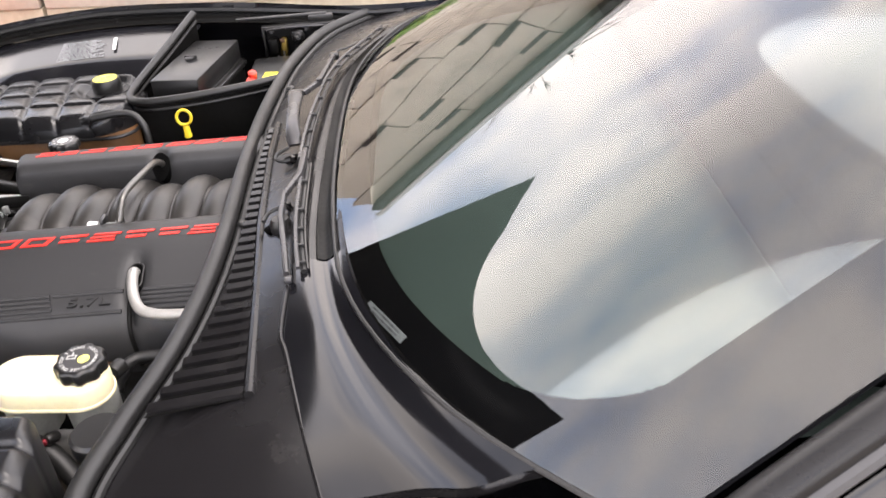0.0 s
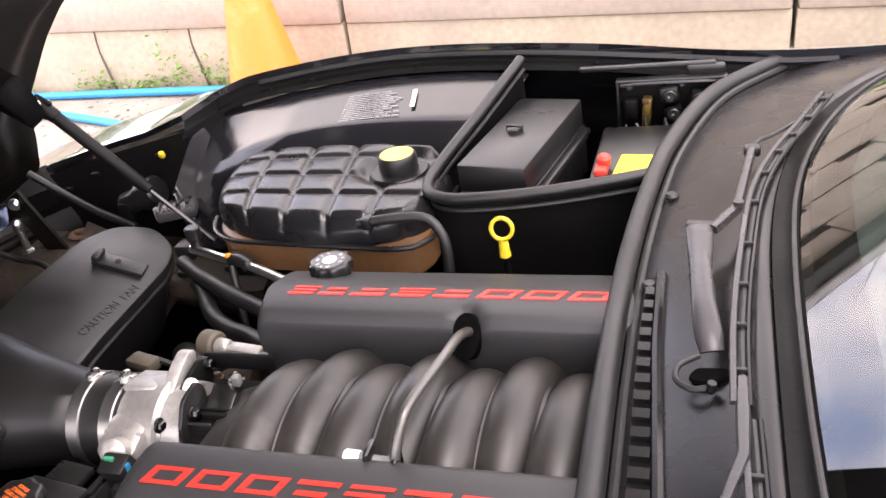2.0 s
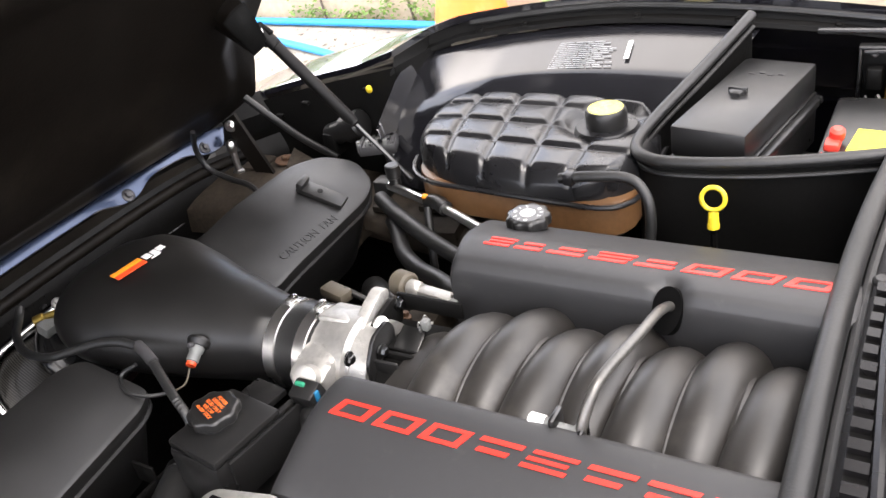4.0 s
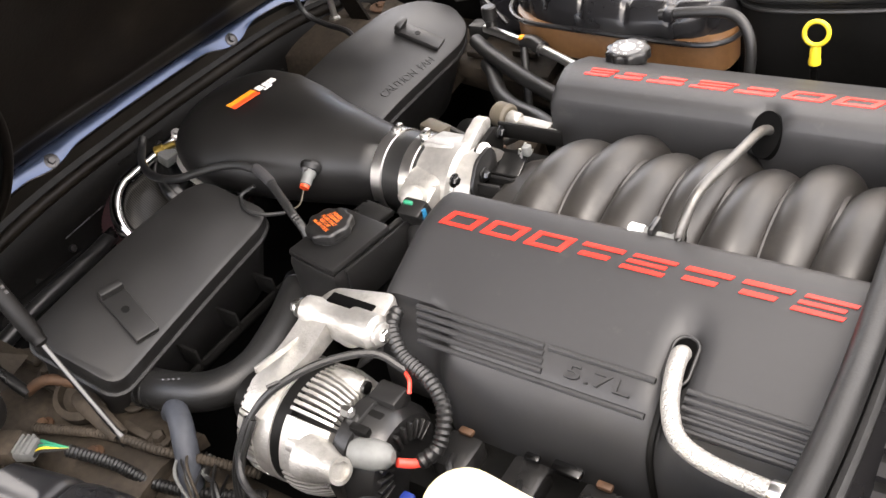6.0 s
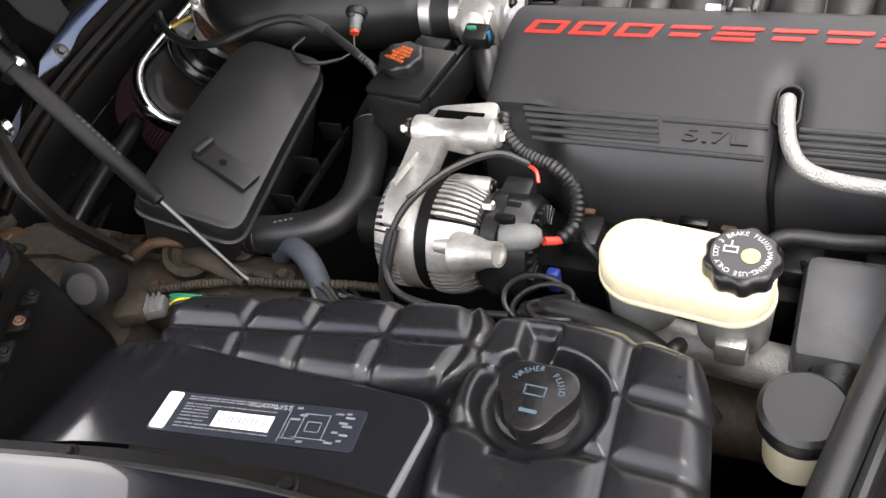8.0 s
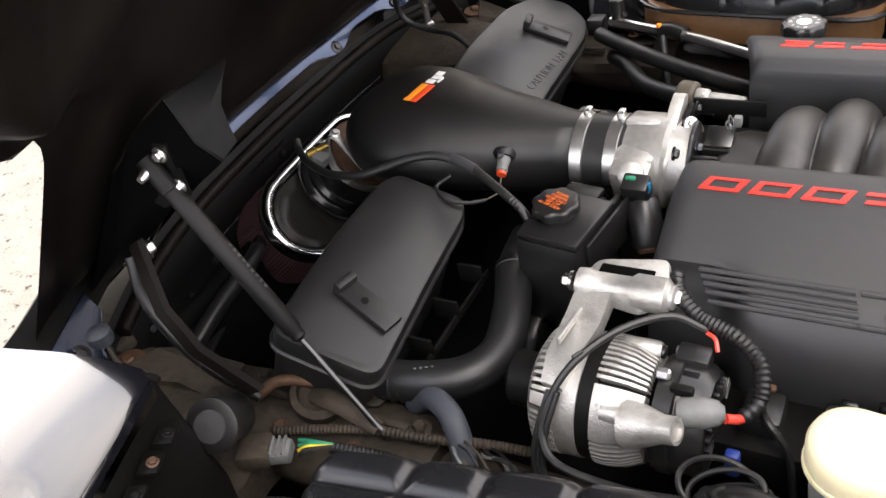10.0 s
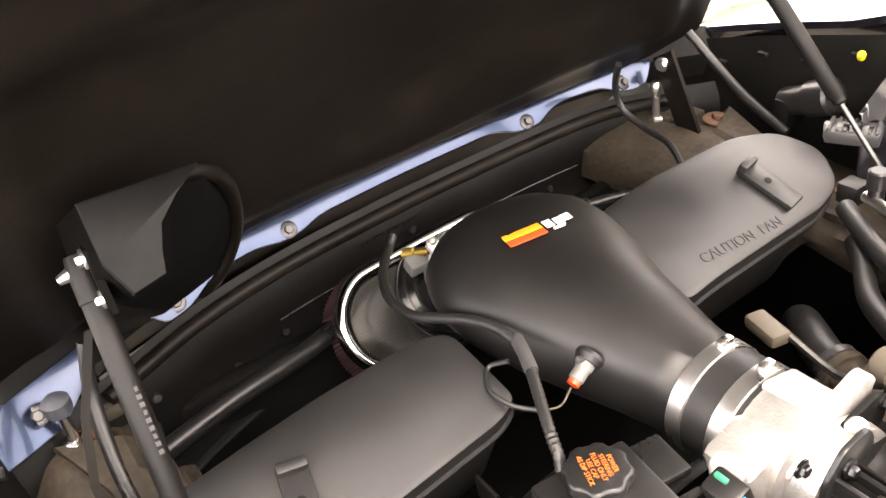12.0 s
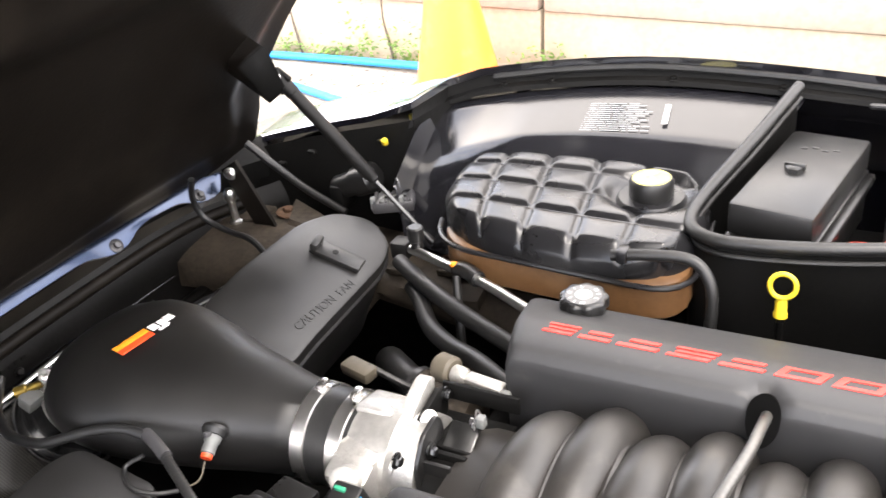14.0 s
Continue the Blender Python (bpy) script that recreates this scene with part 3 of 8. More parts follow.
def build_body():
    car = thing("car_body", "glossy black sports car body with its hood raised", "car")
    for side in (1, -1):
        part("fender", sheet(fender_surface(side), 110, 40), M_PAINT, car, "glossy black front fender", smooth=60)
        # inner flange under the seam with its bolts
        bm = bmesh.new()
        seam, crest = seam_of(side)
        x_start = -0.60 if side > 0 else -0.50
        rings = []
        for i in range(60):
            x = x_start + (0.55 - x_start) * i / 59
            y, z = lerp_line(seam, x), smooth_step(crest, x) + (0.85 * far_lift(x) if side > 0 else 0.0)
            hang, ledge = (0.041, 0.015) if side > 0 else (0.075, 0.026)
            rings.append([(x, side * (y + 0.004), z - 0.013), (x, side * (y - 0.004), z - 0.030), (x, side * (y - ledge), z - 0.034), (x, side * (y - ledge - 0.003), z - hang),
                          (x, side * (y - ledge + 0.003), z - hang), (x, side * (y + 0.004), z - 0.04)])
        loft(rings, bm)
        fl = part("inner_flange", bm, M_DARK, car, "black inner fender flange with small bolts")
        for x in (-0.48, -0.40, -0.20, -0.03, 0.12, 0.28):
            y, z = lerp_line(seam, x), smooth_step(crest, x) + (0.85 * far_lift(x) if side > 0 else 0.0)
            part("bolt", bolt((x, side * (y - (0.010 if side > 0 else 0.017)), z - 0.034), (0, 0, 1), 0.006, 0.006, 0.009), M_DARK, fl)
        # inner wall ahead of the wheel arch
        part("inner_wall", sheet(lambda u, v: (-1.10 + 0.56 * u, side * (lerp_line(seam, -1.10 + 0.56 * u) - 0.004 - 0.03 * v), (smooth_step(crest, -1.10 + 0.56 * u) - 0.02) * (1 - v) + 0.56 * v), 20, 8), M_DARK, car, "dark inner fender wall")
        for k in range(6):
            x = -0.95 + 0.075 * k
            part("bracket", box((x, side * (lerp_line(seam, x) - 0.018), smooth_step(crest, x) - 0.045 - 0.012 * (k % 2)), (0.018, 0.010, 0.008), 0.003), M_DARK, car)
        if side < 0:
            for k, (x, y) in enumerate(((-0.588, 0.648), (-0.578, 0.680), (-0.566, 0.715), (-0.553, 0.750), (-0.541, 0.787))):
                part("flange_tab", box((x + 0.014, -y + 0.006, 0.799), (0.026, 0.020, 0.005), 0.002, Matrix.Rotation(radians(-65), 3, "Z")), M_DARK, car)
                part("bolt", bolt((x + 0.018, -y + 0.006, 0.802), (0.3, 0.1, 1), 0.0042, 0.004, 0.006), M_COPPER if k % 2 else M_DARK, car)
        # weather seal along the seam
        part("seam_seal", tube([(x, side * (lerp_line(seam, x) - 0.002), smooth_step(crest, x) - 0.016 + (0.85 * far_lift(x) if side > 0 else 0.0)) for x in (-0.5, -0.4, -0.3, -0.2, 0, 0.2, 0.4, 0.5)], 0.006, 8, 4), M_RUBBER, car)
    # nose between the headlights, under the hood
    part("front_fascia", sheet(lambda u, v: (-1.12 - 0.33 * math.sin(v * 1.5) * (1 - (2 * u - 1) ** 4 * 0.3), (2 * u - 1) * 0.62, 0.60 - 0.35 * v ** 1.5), 20, 10), M_PAINT, car, smooth=60)
    # door and roof side behind the camera's start
    for side in (1, -1):
        def door(u, v):
            return (0.80 + 1.5 * u, side * (0.86 + 0.05 * math.sin(v * 3.1)), 0.85 - 0.6 * v)
        part("door", sheet(door, 10, 12), M_PAINT, car, smooth=60)


def hood_point(s, y, h):
    return Vector((-1.0 + 0.616 * s - 0.788 * h, y, 0.73 + 0.788 * s + 0.616 * h))


HOOD = axes((-1.0, 0, 0.73), (0.616, 0, 0.788), (0, 1, 0))
HOOD_NEAR = [(-0.22, 0.51), (-0.10, 0.564), (0.48, 0.568), (0.54, 0.585), (0.59, 0.66), (0.63, 0.75), (0.69, 0.80), (1.60, 0.79)]
HOOD_FAR = [(-0.22, 0.50), (-0.10, 0.545), (0.0, 0.585), (0.10, 0.585), (0.20, 0.55), (0.30, 0.505), (0.45, 0.51), (0.52, 0.53), (0.58, 0.60), (0.64, 0.70), (0.70, 0.78), (1.40, 0.79)]


def hood_surface(h0, dent=0.0):
    """The hood skin at height h0; dent: depth of the moulded inner panel."""
    def f(u, v):
        sn = -0.22 + 1.77 * u
        y = -lerp_line(HOOD_NEAR, sn) * (1 - v) + lerp_line(HOOD_FAR, sn) * v
        s = -0.22 + (1.60 + 0.20 * (abs(y) / 0.78) ** 2) * u
        droop = 0.075 * min(1.15, abs(y) / 0.56) ** 3 if y < 0 else 0.012 * min(1.15, y / 0.52) ** 3
        h = h0 * (1 - abs(2 * v - 1) ** 8) - droop
        front = max(0.0, min(1.0, (0.040 - s) / 0.05))
        h += 0.028 * front * front * (3 - 2 * front)
        if dent:
            e = min((u - 0.18) * 1.77, (0.97 - u) * 1.77, v * 1.3 - 0.05, (1 - v) * 1.3 - 0.05)
            k = max(0.0, min(1.0, e / 0.06))
            k = k * k * (3 - 2 * k)
            h -= dent * k * (1 - 0.4 * max(0.0, min(1.0, y / 0.3)))
            h += dent * 0.9 * k * math.exp(-(y / 0.22) ** 4) * max(0, min(1, (u - 0.237) / 0.09))
            h -= 0.012 * k * math.exp(-((u - 0.49) / 0.02) ** 2)
        return hood_point(s, y, h)
    return f


def build_hood():
    hood = thing("hood", "raised black hood with a brown-black moulded underside", "car hood")
    part("outer_skin", sheet(hood_surface(0.032), 60, 60), M_PAINT, hood, smooth=60)
    part("inner_panel", sheet(hood_surface(0.0, 0.022), 90, 110), M_UNDER, hood, "brown-black moulded fibreglass inner panel", smooth=70)
    lo, hi = hood_surface(-0.003), hood_surface(0.035)
    rim = [(i / 40, 0) for i in range(40)] + [(1, i / 40) for i in range(40)] + [(1 - i / 40, 1) for i in range(40)] + [(0, 1 - i / 40) for i in range(40)]
    part("edge", loft([[lo(u, v) for u, v in rim], [hi(u, v) for u, v in rim]], cap=False), M_UNDER, hood, smooth=60)
    for side in (1, -1):
        # ducted pod near the hood's side, beside the strut mount: rim, hollow (near one coloured black for its shade)
        # and satin face
        def low(y):
            return -0.025 - (0.075 * (y / 0.56) ** 3 if side < 0 else 0.012 * (y / 0.52) ** 3)
        rim = smoothline([hood_point(s, side * y, low(y)) for s, y in ((0.30, 0.440), (0.325, 0.40), (0.332, 0.35), (0.315, 0.31), (0.273, 0.283), (0.205, 0.267), (0.123, 0.263), (0.036, 0.276), (-0.02, 0.305))], 4)
        base = [hood_point(s, side * y, low(y)) for s, y in ((0.31, 0.450), (0.325, 0.37), (0.30, 0.30), (0.20, 0.270), (0.12, 0.268), (0.03, 0.285), (-0.01, 0.36), (0.06, 0.455))]
        off = 0.048 if side > 0 else 0.0
        face = [Vector((x, side * (y - off), z)) for x, y, z in ((-0.640, 0.440, 1.032), (-0.646, 0.340, 1.024), (-0.636, 0.366, 1.012), (-0.627, 0.387, 0.997), (-0.617, 0.396, 0.978), (-0.609, 0.401, 0.962), (-0.606, 0.430, 0.958), (-0.620, 0.441, 0.985))]
        if side > 0:
            face = smoothline([Vector(p) for p in ((-0.735, 0.362, 1.008), (-0.716, 0.374, 1.024), (-0.702, 0.386, 1.034), (-0.696, 0.392, 1.010), (-0.690, 0.400, 0.966), (-0.696, 0.396, 0.956), (-0.709, 0.385, 0.946), (-0.722, 0.372, 0.978))], 1)
            base = [f + Vector((-0.788, -0.10, 0.616)) * 0.10 for f in face]
            rim = base + base[:1]
        ctr = sum(face, Vector()) / len(face)
        pd = part("duct_pod", tube(rim, 0.009 if side < 0 else 0.003, 10, 1), M_UNDER, hood, "flared black duct pod on the hood underside")
        # the near hollow's shade is painted in with black
        part("duct_hollow", loft([base, [b.lerp(f, 0.25) for b, f in zip(base, face)], [b.lerp(f, 0.7) + Vector((-0.012, side * 0.012, -0.004)) for b, f in zip(base, face)], [b.lerp(f, 0.96) for b, f in zip(base, face)], face]), M_HOLESHADE if side < 0 else M_UNDER, pd, "hollow side of the duct, dark by its colour", smooth=60)
        part("duct_face", loft([[f.lerp(ctr, 0.0) + Vector((0.0015, 0, 0.001)) for f in face], [f.lerp(ctr, 0.05) + Vector((0.0045, 0, 0.002)) for f in face]]), M_DARK, pd, "smooth satin black duct face", smooth=60)
        if side > 0:
            br = box((-0.703, 0.412, 0.972), (0.030, 0.010, 0.034), 0.003, Matrix.Rotation(radians(35), 3, "Y"))
        else:
            br = loft([[Vector((x, side * y, z)) for x, y, z in ((-0.70, 0.447, 0.985), (-0.655, 0.447, 0.985), (-0.655, 0.447, 0.92), (-0.70, 0.447, 0.90), (-0.76, 0.447, 0.93))], [Vector((x, side * y, z)) for x, y, z in ((-0.70, 0.440, 0.985), (-0.655, 0.440, 0.985), (-0.655, 0.440, 0.92), (-0.70, 0.440, 0.90), (-0.76, 0.440, 0.93))]])
        bk = part("strut_bracket", br, M_DARK, hood)
        for x, z in (((-0.668, 0.972), (-0.66, 0.935)) if side < 0 else ()):
            part("bolt", bolt((x, side * 0.447, z), (0, side, 0), 0.006, 0.006, 0.009), M_STEEL, bk)
        # hinge: flat bar, thin link and pivots
        pts = [(-0.90, side * 0.52, 0.805), (-0.845, side * 0.53, 0.755), (-0.79, side * 0.53, 0.720), (-0.715, side * 0.53, 0.685)] if side > 0 else [(-0.765, side * 0.470, 0.840), (-0.755, side * 0.486, 0.78), (-0.70, side * 0.495, 0.715), (-0.630, side * 0.49, 0.668)]
        part("hinge_link", tube(pts, 0.0075, 10, 6), M_PLASTIC, hood, "thin black hinge link")
        ends = ((-0.905, 0.470, 0.785), (-0.822, 0.455, 0.650)) if side > 0 else ((-0.756, 0.463, 0.855), (-0.712, 0.500, 0.795), (-0.662, 0.517, 0.763), (-0.588, 0.521, 0.726))
        w = 1.7 if side > 0 else 1.0
        bar = loft([[Vector((x - 0.010 * w, side * (y + 0.004), z - 0.006 * w)), Vector((x + 0.010 * w, side * (y + 0.004), z + 0.006 * w)), Vector((x + 0.011 * w, side * (y - 0.004), z + 0.006 * w)), Vector((x - 0.011 * w, side * (y - 0.004), z - 0.006 * w))] for x, y, z in ends])
        hin = part("hinge_bar", bar, M_UNDER, hood, "dull black steel hood hinge bar")
        part("bolt", bolt((ends[0][0] + 0.004, side * (ends[0][1] - 0.006), ends[0][2] - 0.014), (0.4, -side, 0), 0.008, 0.008, 0.012), M_STEEL, hin)


def build_strut(side):
    st = thing("gas_strut", "black gas strut holding up the hood", "gas strut", group="hood struts")
    top, bot = (Vector((-0.683, -0.452, 0.958)), Vector((-0.475, -0.478, 0.655))) if side < 0 else (Vector((-0.702, 0.410, 0.977)), Vector((-0.50, 0.445, 0.715)))
    d = (bot - top).normalized()
    L = (bot - top).length
    part("cylinder", lathe([(0.004, 0.02), (0.0095, 0.025), (0.0105, 0.03), (0.0105, L * 0.60), (0.0085, L * 0.61), (0.0085, L * 0.63), (0.0045, L * 0.64)], top, d, 20), M_STRUT, st, "black painted cylinder with worn print")
    side_v = d.cross(Vector((0, 0, 1))).normalized()
    up_v = (Vector((0.6, side * -0.4, 0.7)) - d * Vector((0.6, side * -0.4, 0.7)).dot(d)).normalized()
    for k in range(9 if side < 0 else 0):
        mk = box((0, 0, 0), (0.0040, 0.0045 if k % 3 else 0.003, 0.0006))
        bmesh.ops.transform(mk, matrix=axes(top + d * (L * 0.30 + 0.0070 * k) + up_v * 0.0105, d, up_v.cross(d)), verts=mk.verts)
        part("print_bar", mk, M_TRIMGREY, st, "worn grey print", smooth=0)
    part("rod", lathe([(0.0036, L * 0.62), (0.0036, L - 0.01), (0.006, L), (0.006, L + 0.012)], top, d, 14), M_GUNMETAL, st, "thin dark steel rod")
    part("end_socket", lathe([(0.0, -0.012), (0.010, -0.011), (0.0115, 0.0), (0.0115, 0.03), (0.008, 0.034)], top, d, 14), M_STRUT, st)
    part("ball_stud", lathe([(0.004, -0.02), (0.0085, 0.0), (0.0095, 0.006), (0.0085, 0.012), (0.0, 0.0125)], top + Vector((0, -side * 0.0, 0)), (0, -side, 0.2), 14), M_STEEL, st)


def build_bump_stop(x, y, z, tip=0.0155, cap=M_GREYSOFT):
    b = thing("hood_bumper", "adjustable rubber-tipped steel hood stop", "hood stop", group="hood stops")
    part("threaded_rod", lathe([(0.0065, 0), (0.0065, 0.05)], (x, y, z), n=12), M_STEEL, b)
    part("nut", lathe([(0.013, 0.0), (0.013, 0.008), (0.010, 0.010)], (x, y, z), n=6), M_STEEL, b)
    part("rubber_tip", lathe([(0.006, 0.046), (tip * 0.9, 0.050), (tip, 0.057), (tip, 0.066), (tip * 0.65, 0.071), (0.0, 0.072)], (x, y, z), n=18), cap, b)


STRIP_REAR = [(-0.62, -0.80), (-0.52, -0.845), (-0.40, -0.905), (-0.32, -0.94), (-0.18, -0.968), (0.03, -0.982), (0.24, -0.982), (0.38, -0.975), (0.46, -0.952), (0.54, -0.90), (0.62, -0.85)]


def strip_x(y):
    """Where the radiator support runs, smoothed."""
    return sum(lerp_line(STRIP_REAR, y + 0.02 * k) for k in range(-3, 4)) / 7


def strip_point(y, d, lift=0.0):
    """A point of the sloping top strip: d metres down its slope."""
    return Vector((strip_x(y) - 0.036 + 0.579 * d + 0.816 * lift, y, 0.7505 - 0.816 * d + 0.579 * lift))


def front_panel(y, v):
    """The upright panel under the strip; v runs down it from 0 to 1."""
    return Vector((strip_x(y) - 0.016 + 0.055 * v + 0.012 * math.sin(v * 9.0) * (v < 0.7), y, 0.704 - 0.24 * v))


def build_radiator_support():
    rs = thing("radiator_support", "black radiator support with a glossy blue-black top strip", "radiator support", kind="structure")

    def width(y):
        bumps = ((-0.350, 0.018, 0.045), (-0.17, 0.010, 0.04), (0.258, 0.017, 0.045), (0.450, 0.016, 0.032))
        w = 0.031 - 0.003 * max(0.0, min(1.0, (y - 0.28) / 0.06)) + max(a * math.exp(-(abs(y - c) / w0) ** 2.6) for c, a, w0 in bumps)
        return w * max(0.04, min(1.0, (y + 0.425) / 0.055, (0.50 - y) / 0.02))

    def strip(y0, y1, n, wide):
        rings = []
        for i in range(n + 1):
            y = y0 + (y1 - y0) * i / n
            w = wide(y)
            rings.append([strip_point(y, w), strip_point(y, w, 0.002), strip_point(y, w - 0.001, 0.0032), strip_point(y, w * 0.5, 0.0045), strip_point(y, 0.001, 0.0032), strip_point(y, 0, 0.002), strip_point(y, 0)])
        return loft(rings)
    part("top_strip", strip(-0.423, 0.498, 130, width), M_STRIP, rs, "glossy blue-black top strip", smooth=30)
    part("corner_plate", strip(-0.60, -0.470, 20, lambda y: 0.062 - 0.03 * max(0, y + 0.52) / 0.05), M_STRIP, rs, "glossy blue-black corner plate", smooth=30)
    for y, d in ((-0.350, 0.034), (-0.17, 0.030), (0.258, 0.037), (0.445, 0.029), (-0.540, 0.034)):
        part("bolt", bolt(strip_point(y, d, 0.003), (0.816, 0, 0.579), 0.007, 0.006, 0.0125), M_ARM, rs)
    part("front_ledge", loft([[strip_point(y, 0.002, -0.001), strip_point(y, -0.045, -0.004), strip_point(y, -0.045, -0.03), strip_point(y, 0.03, -0.03)] for y in [-0.60 + 1.2 * i / 40 for i in range(41)]]), M_DARK, rs)
    ys = [-0.47 + 0.98 * i / 40 for i in range(41)]
    part("front_panel", sheet(lambda u, v: front_panel(-0.60 + 1.2 * u, v), 50, 30), M_DARK, rs, "black front panel", smooth=60)
    part("rounded_lip", tube([front_panel(y, 0.06) + Vector((0.008, 0, 0)) for y in ys], 0.0105, 12, 1), M_UNDER, rs, "satin rolled lip below the strip")
    part("seam_line", tube([front_panel(y, 0.36) + Vector((0.001, 0, 0)) for y in ys[10:34]], 0.0011, 6, 1), M_ARM, rs)
    part("ledge", tube([front_panel(y, 0.72) + Vector((0.004, 0, 0)) for y in ys], 0.010, 10, 1, flat=0.6), M_PLASTIC, rs)
    rng = random.Random(31)
    for k in range(11):
        y, v = -0.40 + 0.085 * k + rng.uniform(-0.02, 0.02), rng.choice((0.24, 0.46, 0.55, 0.62))
        part("clip", lathe([(0.0, 0.0), (0.0065, 0.0), (0.007, 0.002), (0.005, 0.006), (0.0, 0.006)], front_panel(y, v), (0.9, 0, 0.3), 12), (M_PLASTIC, M_DARK, M_GUNMETAL)[k % 3], rs)
    for k in range(9):
        q = front_panel(-0.075 + 0.0125 * k, 0.17) + Vector((0.003, 0, 0))
        part("print_bar", box(q, (0.0012, 0.008 if k % 3 else 0.005, 0.006)), M_DARK, rs, smooth=0)
    part("roll_bar", tube([(-0.790, -0.52, 0.625), (-0.815, -0.43, 0.628), (-0.840, -0.34, 0.626), (-0.865, -0.24, 0.618), (-0.905, -0.12, 0.605), (-0.92, 0.15, 0.60), (-0.86, 0.36, 0.60)], 0.0125, 14, 8), M_PLASTIC, rs, "black tube behind the air filter")


def build_frame():
    # dusty frame rails and the dark bay floor below
    part_bay = solid("bay_floor", box((-0.35, 0, 0.22), (1.6, 1.5, 0.04), 0.01), M_DARK, "dark dirty floor of the engine bay", "floor", kind="structure")
    for side in (1, -1):
        fr = thing("frame_rail", "dusty brown steel frame rail", "frame rail", group="frame rails")
        bm = rail(side, [(-0.95, 0.47, 0.60), (-0.75, 0.49, 0.61), (-0.5, 0.48, 0.585), (-0.2, 0.46, 0.55), (0.2, 0.44, 0.52)], 0.05, n=12, sub=6, flat=0.9)
        part("rail", bm, M_DIRT, fr)
        pad = sheet(lambda u, v: (-0.77 + 0.36 * u, side * (0.42 + 0.12 * v), 0.634 + 0.006 * noise.noise((u * 6, v * 3, 4)) - 0.03 * max(0.0, abs(2 * v - 1) - 0.7)), 24, 10, 0.02)
        part("top_plate", pad, M_DIRT, fr, "dusty stamped top plate", smooth=60)
        for k in range(4):
            part("stiffener", box((-0.73 + 0.085 * k, side * (0.44 + 0.02 * (k % 2)), 0.642), (0.05, 0.012, 0.012), 0.004), M_DIRT, fr)
        for k in range(3):
            part("plate_bolt", bolt((-0.70 + 0.10 * k, side * 0.505, 0.640), (0, 0, 1), 0.007, 0.008, 0.012), M_COPPER, fr)
        tw = thing("shock_mount", "dusty brown metal upper mount panel", "mount panel", group="mount panels")
        part("skin", sheet(lambda u, v: (-1.00 + 0.40 * u, side * ((0.35 if side > 0 else 0.465) + (0.23 if side > 0 else 0.13) * v), 0.630 + 0.05 * (1 - (2 * u - 0.8) ** 2 * 0.6) * math.sin(v * 2.6 + 0.3) + 0.006 * noise.noise((u * 7, v * 5, 2))), 26, 20, 0.05), M_DIRT, tw, smooth=60)
        part("washer", bolt((-0.825, side * 0.505, 0.682), (0.1, 0, 1), 0.009, 0.009, 0.022), M_COPPER, tw, "rusty bolt and washer")
        part("stop_bracket", box((-0.885, side * 0.49, 0.674), (0.05, 0.06, 0.020), 0.005), M_DIRT, tw)
        part("gusset", loft([[(-0.86, side * 0.55, 0.66), (-0.70, side * 0.50, 0.65), (-0.72, side * 0.44, 0.65), (-0.80, side * 0.44, 0.655)], [(-0.83, side * 0.54, 0.692), (-0.74, side * 0.51, 0.680), (-0.75, side * 0.475, 0.680), (-0.80, side * 0.475, 0.688)]]), M_DIRT, tw)
    # bulkhead
    solid("bulkhead", box((0.34, 0, 0.50), (0.03, 1.5, 0.56), 0.01), M_DARK, "dark bulkhead behind the engine", "wall", kind="structure")
    solid("skid_panel", box((-0.92, 0, 0.40), (0.03, 1.2, 0.40), 0.01), M_DARK, "dark panel behind the nose", "panel", kind="structure")
    for side in (1, -1):
        solid("side_panel", box((-0.30, side * 0.62, 0.40), (1.3, 0.03, 0.40), 0.01), M_DARK, "dark inner side panel of the engine bay", "panel", kind="structure")


build_body()
build_hood()
build_strut(-1)
build_strut(1)
build_bump_stop(-0.828, -0.519, 0.682)
build_bump_stop(-0.908, 0.456, 0.672, 0.0105, M_STEEL)
build_radiator_support()
build_frame()


# ---- engine ----
NEAR_PROFILE = [(-0.100, 0.700), (-0.100, 0.775), (-0.104, 0.790), (-0.116, 0.799), (-0.162, 0.7965), (-0.205, 0.780), (-0.250, 0.760), (-0.276, 0.745), (-0.296, 0.715), (-0.304, 0.68), (-0.306, 0.64)]
CY, CZ = -0.005, 0.018


COVER_LINE = sorted((p.y, p.z) for p in smoothline([(0, a, b) for a, b in NEAR_PROFILE], 3)[9:])


def cover_top(y):
    return lerp_line(COVER_LINE, y)


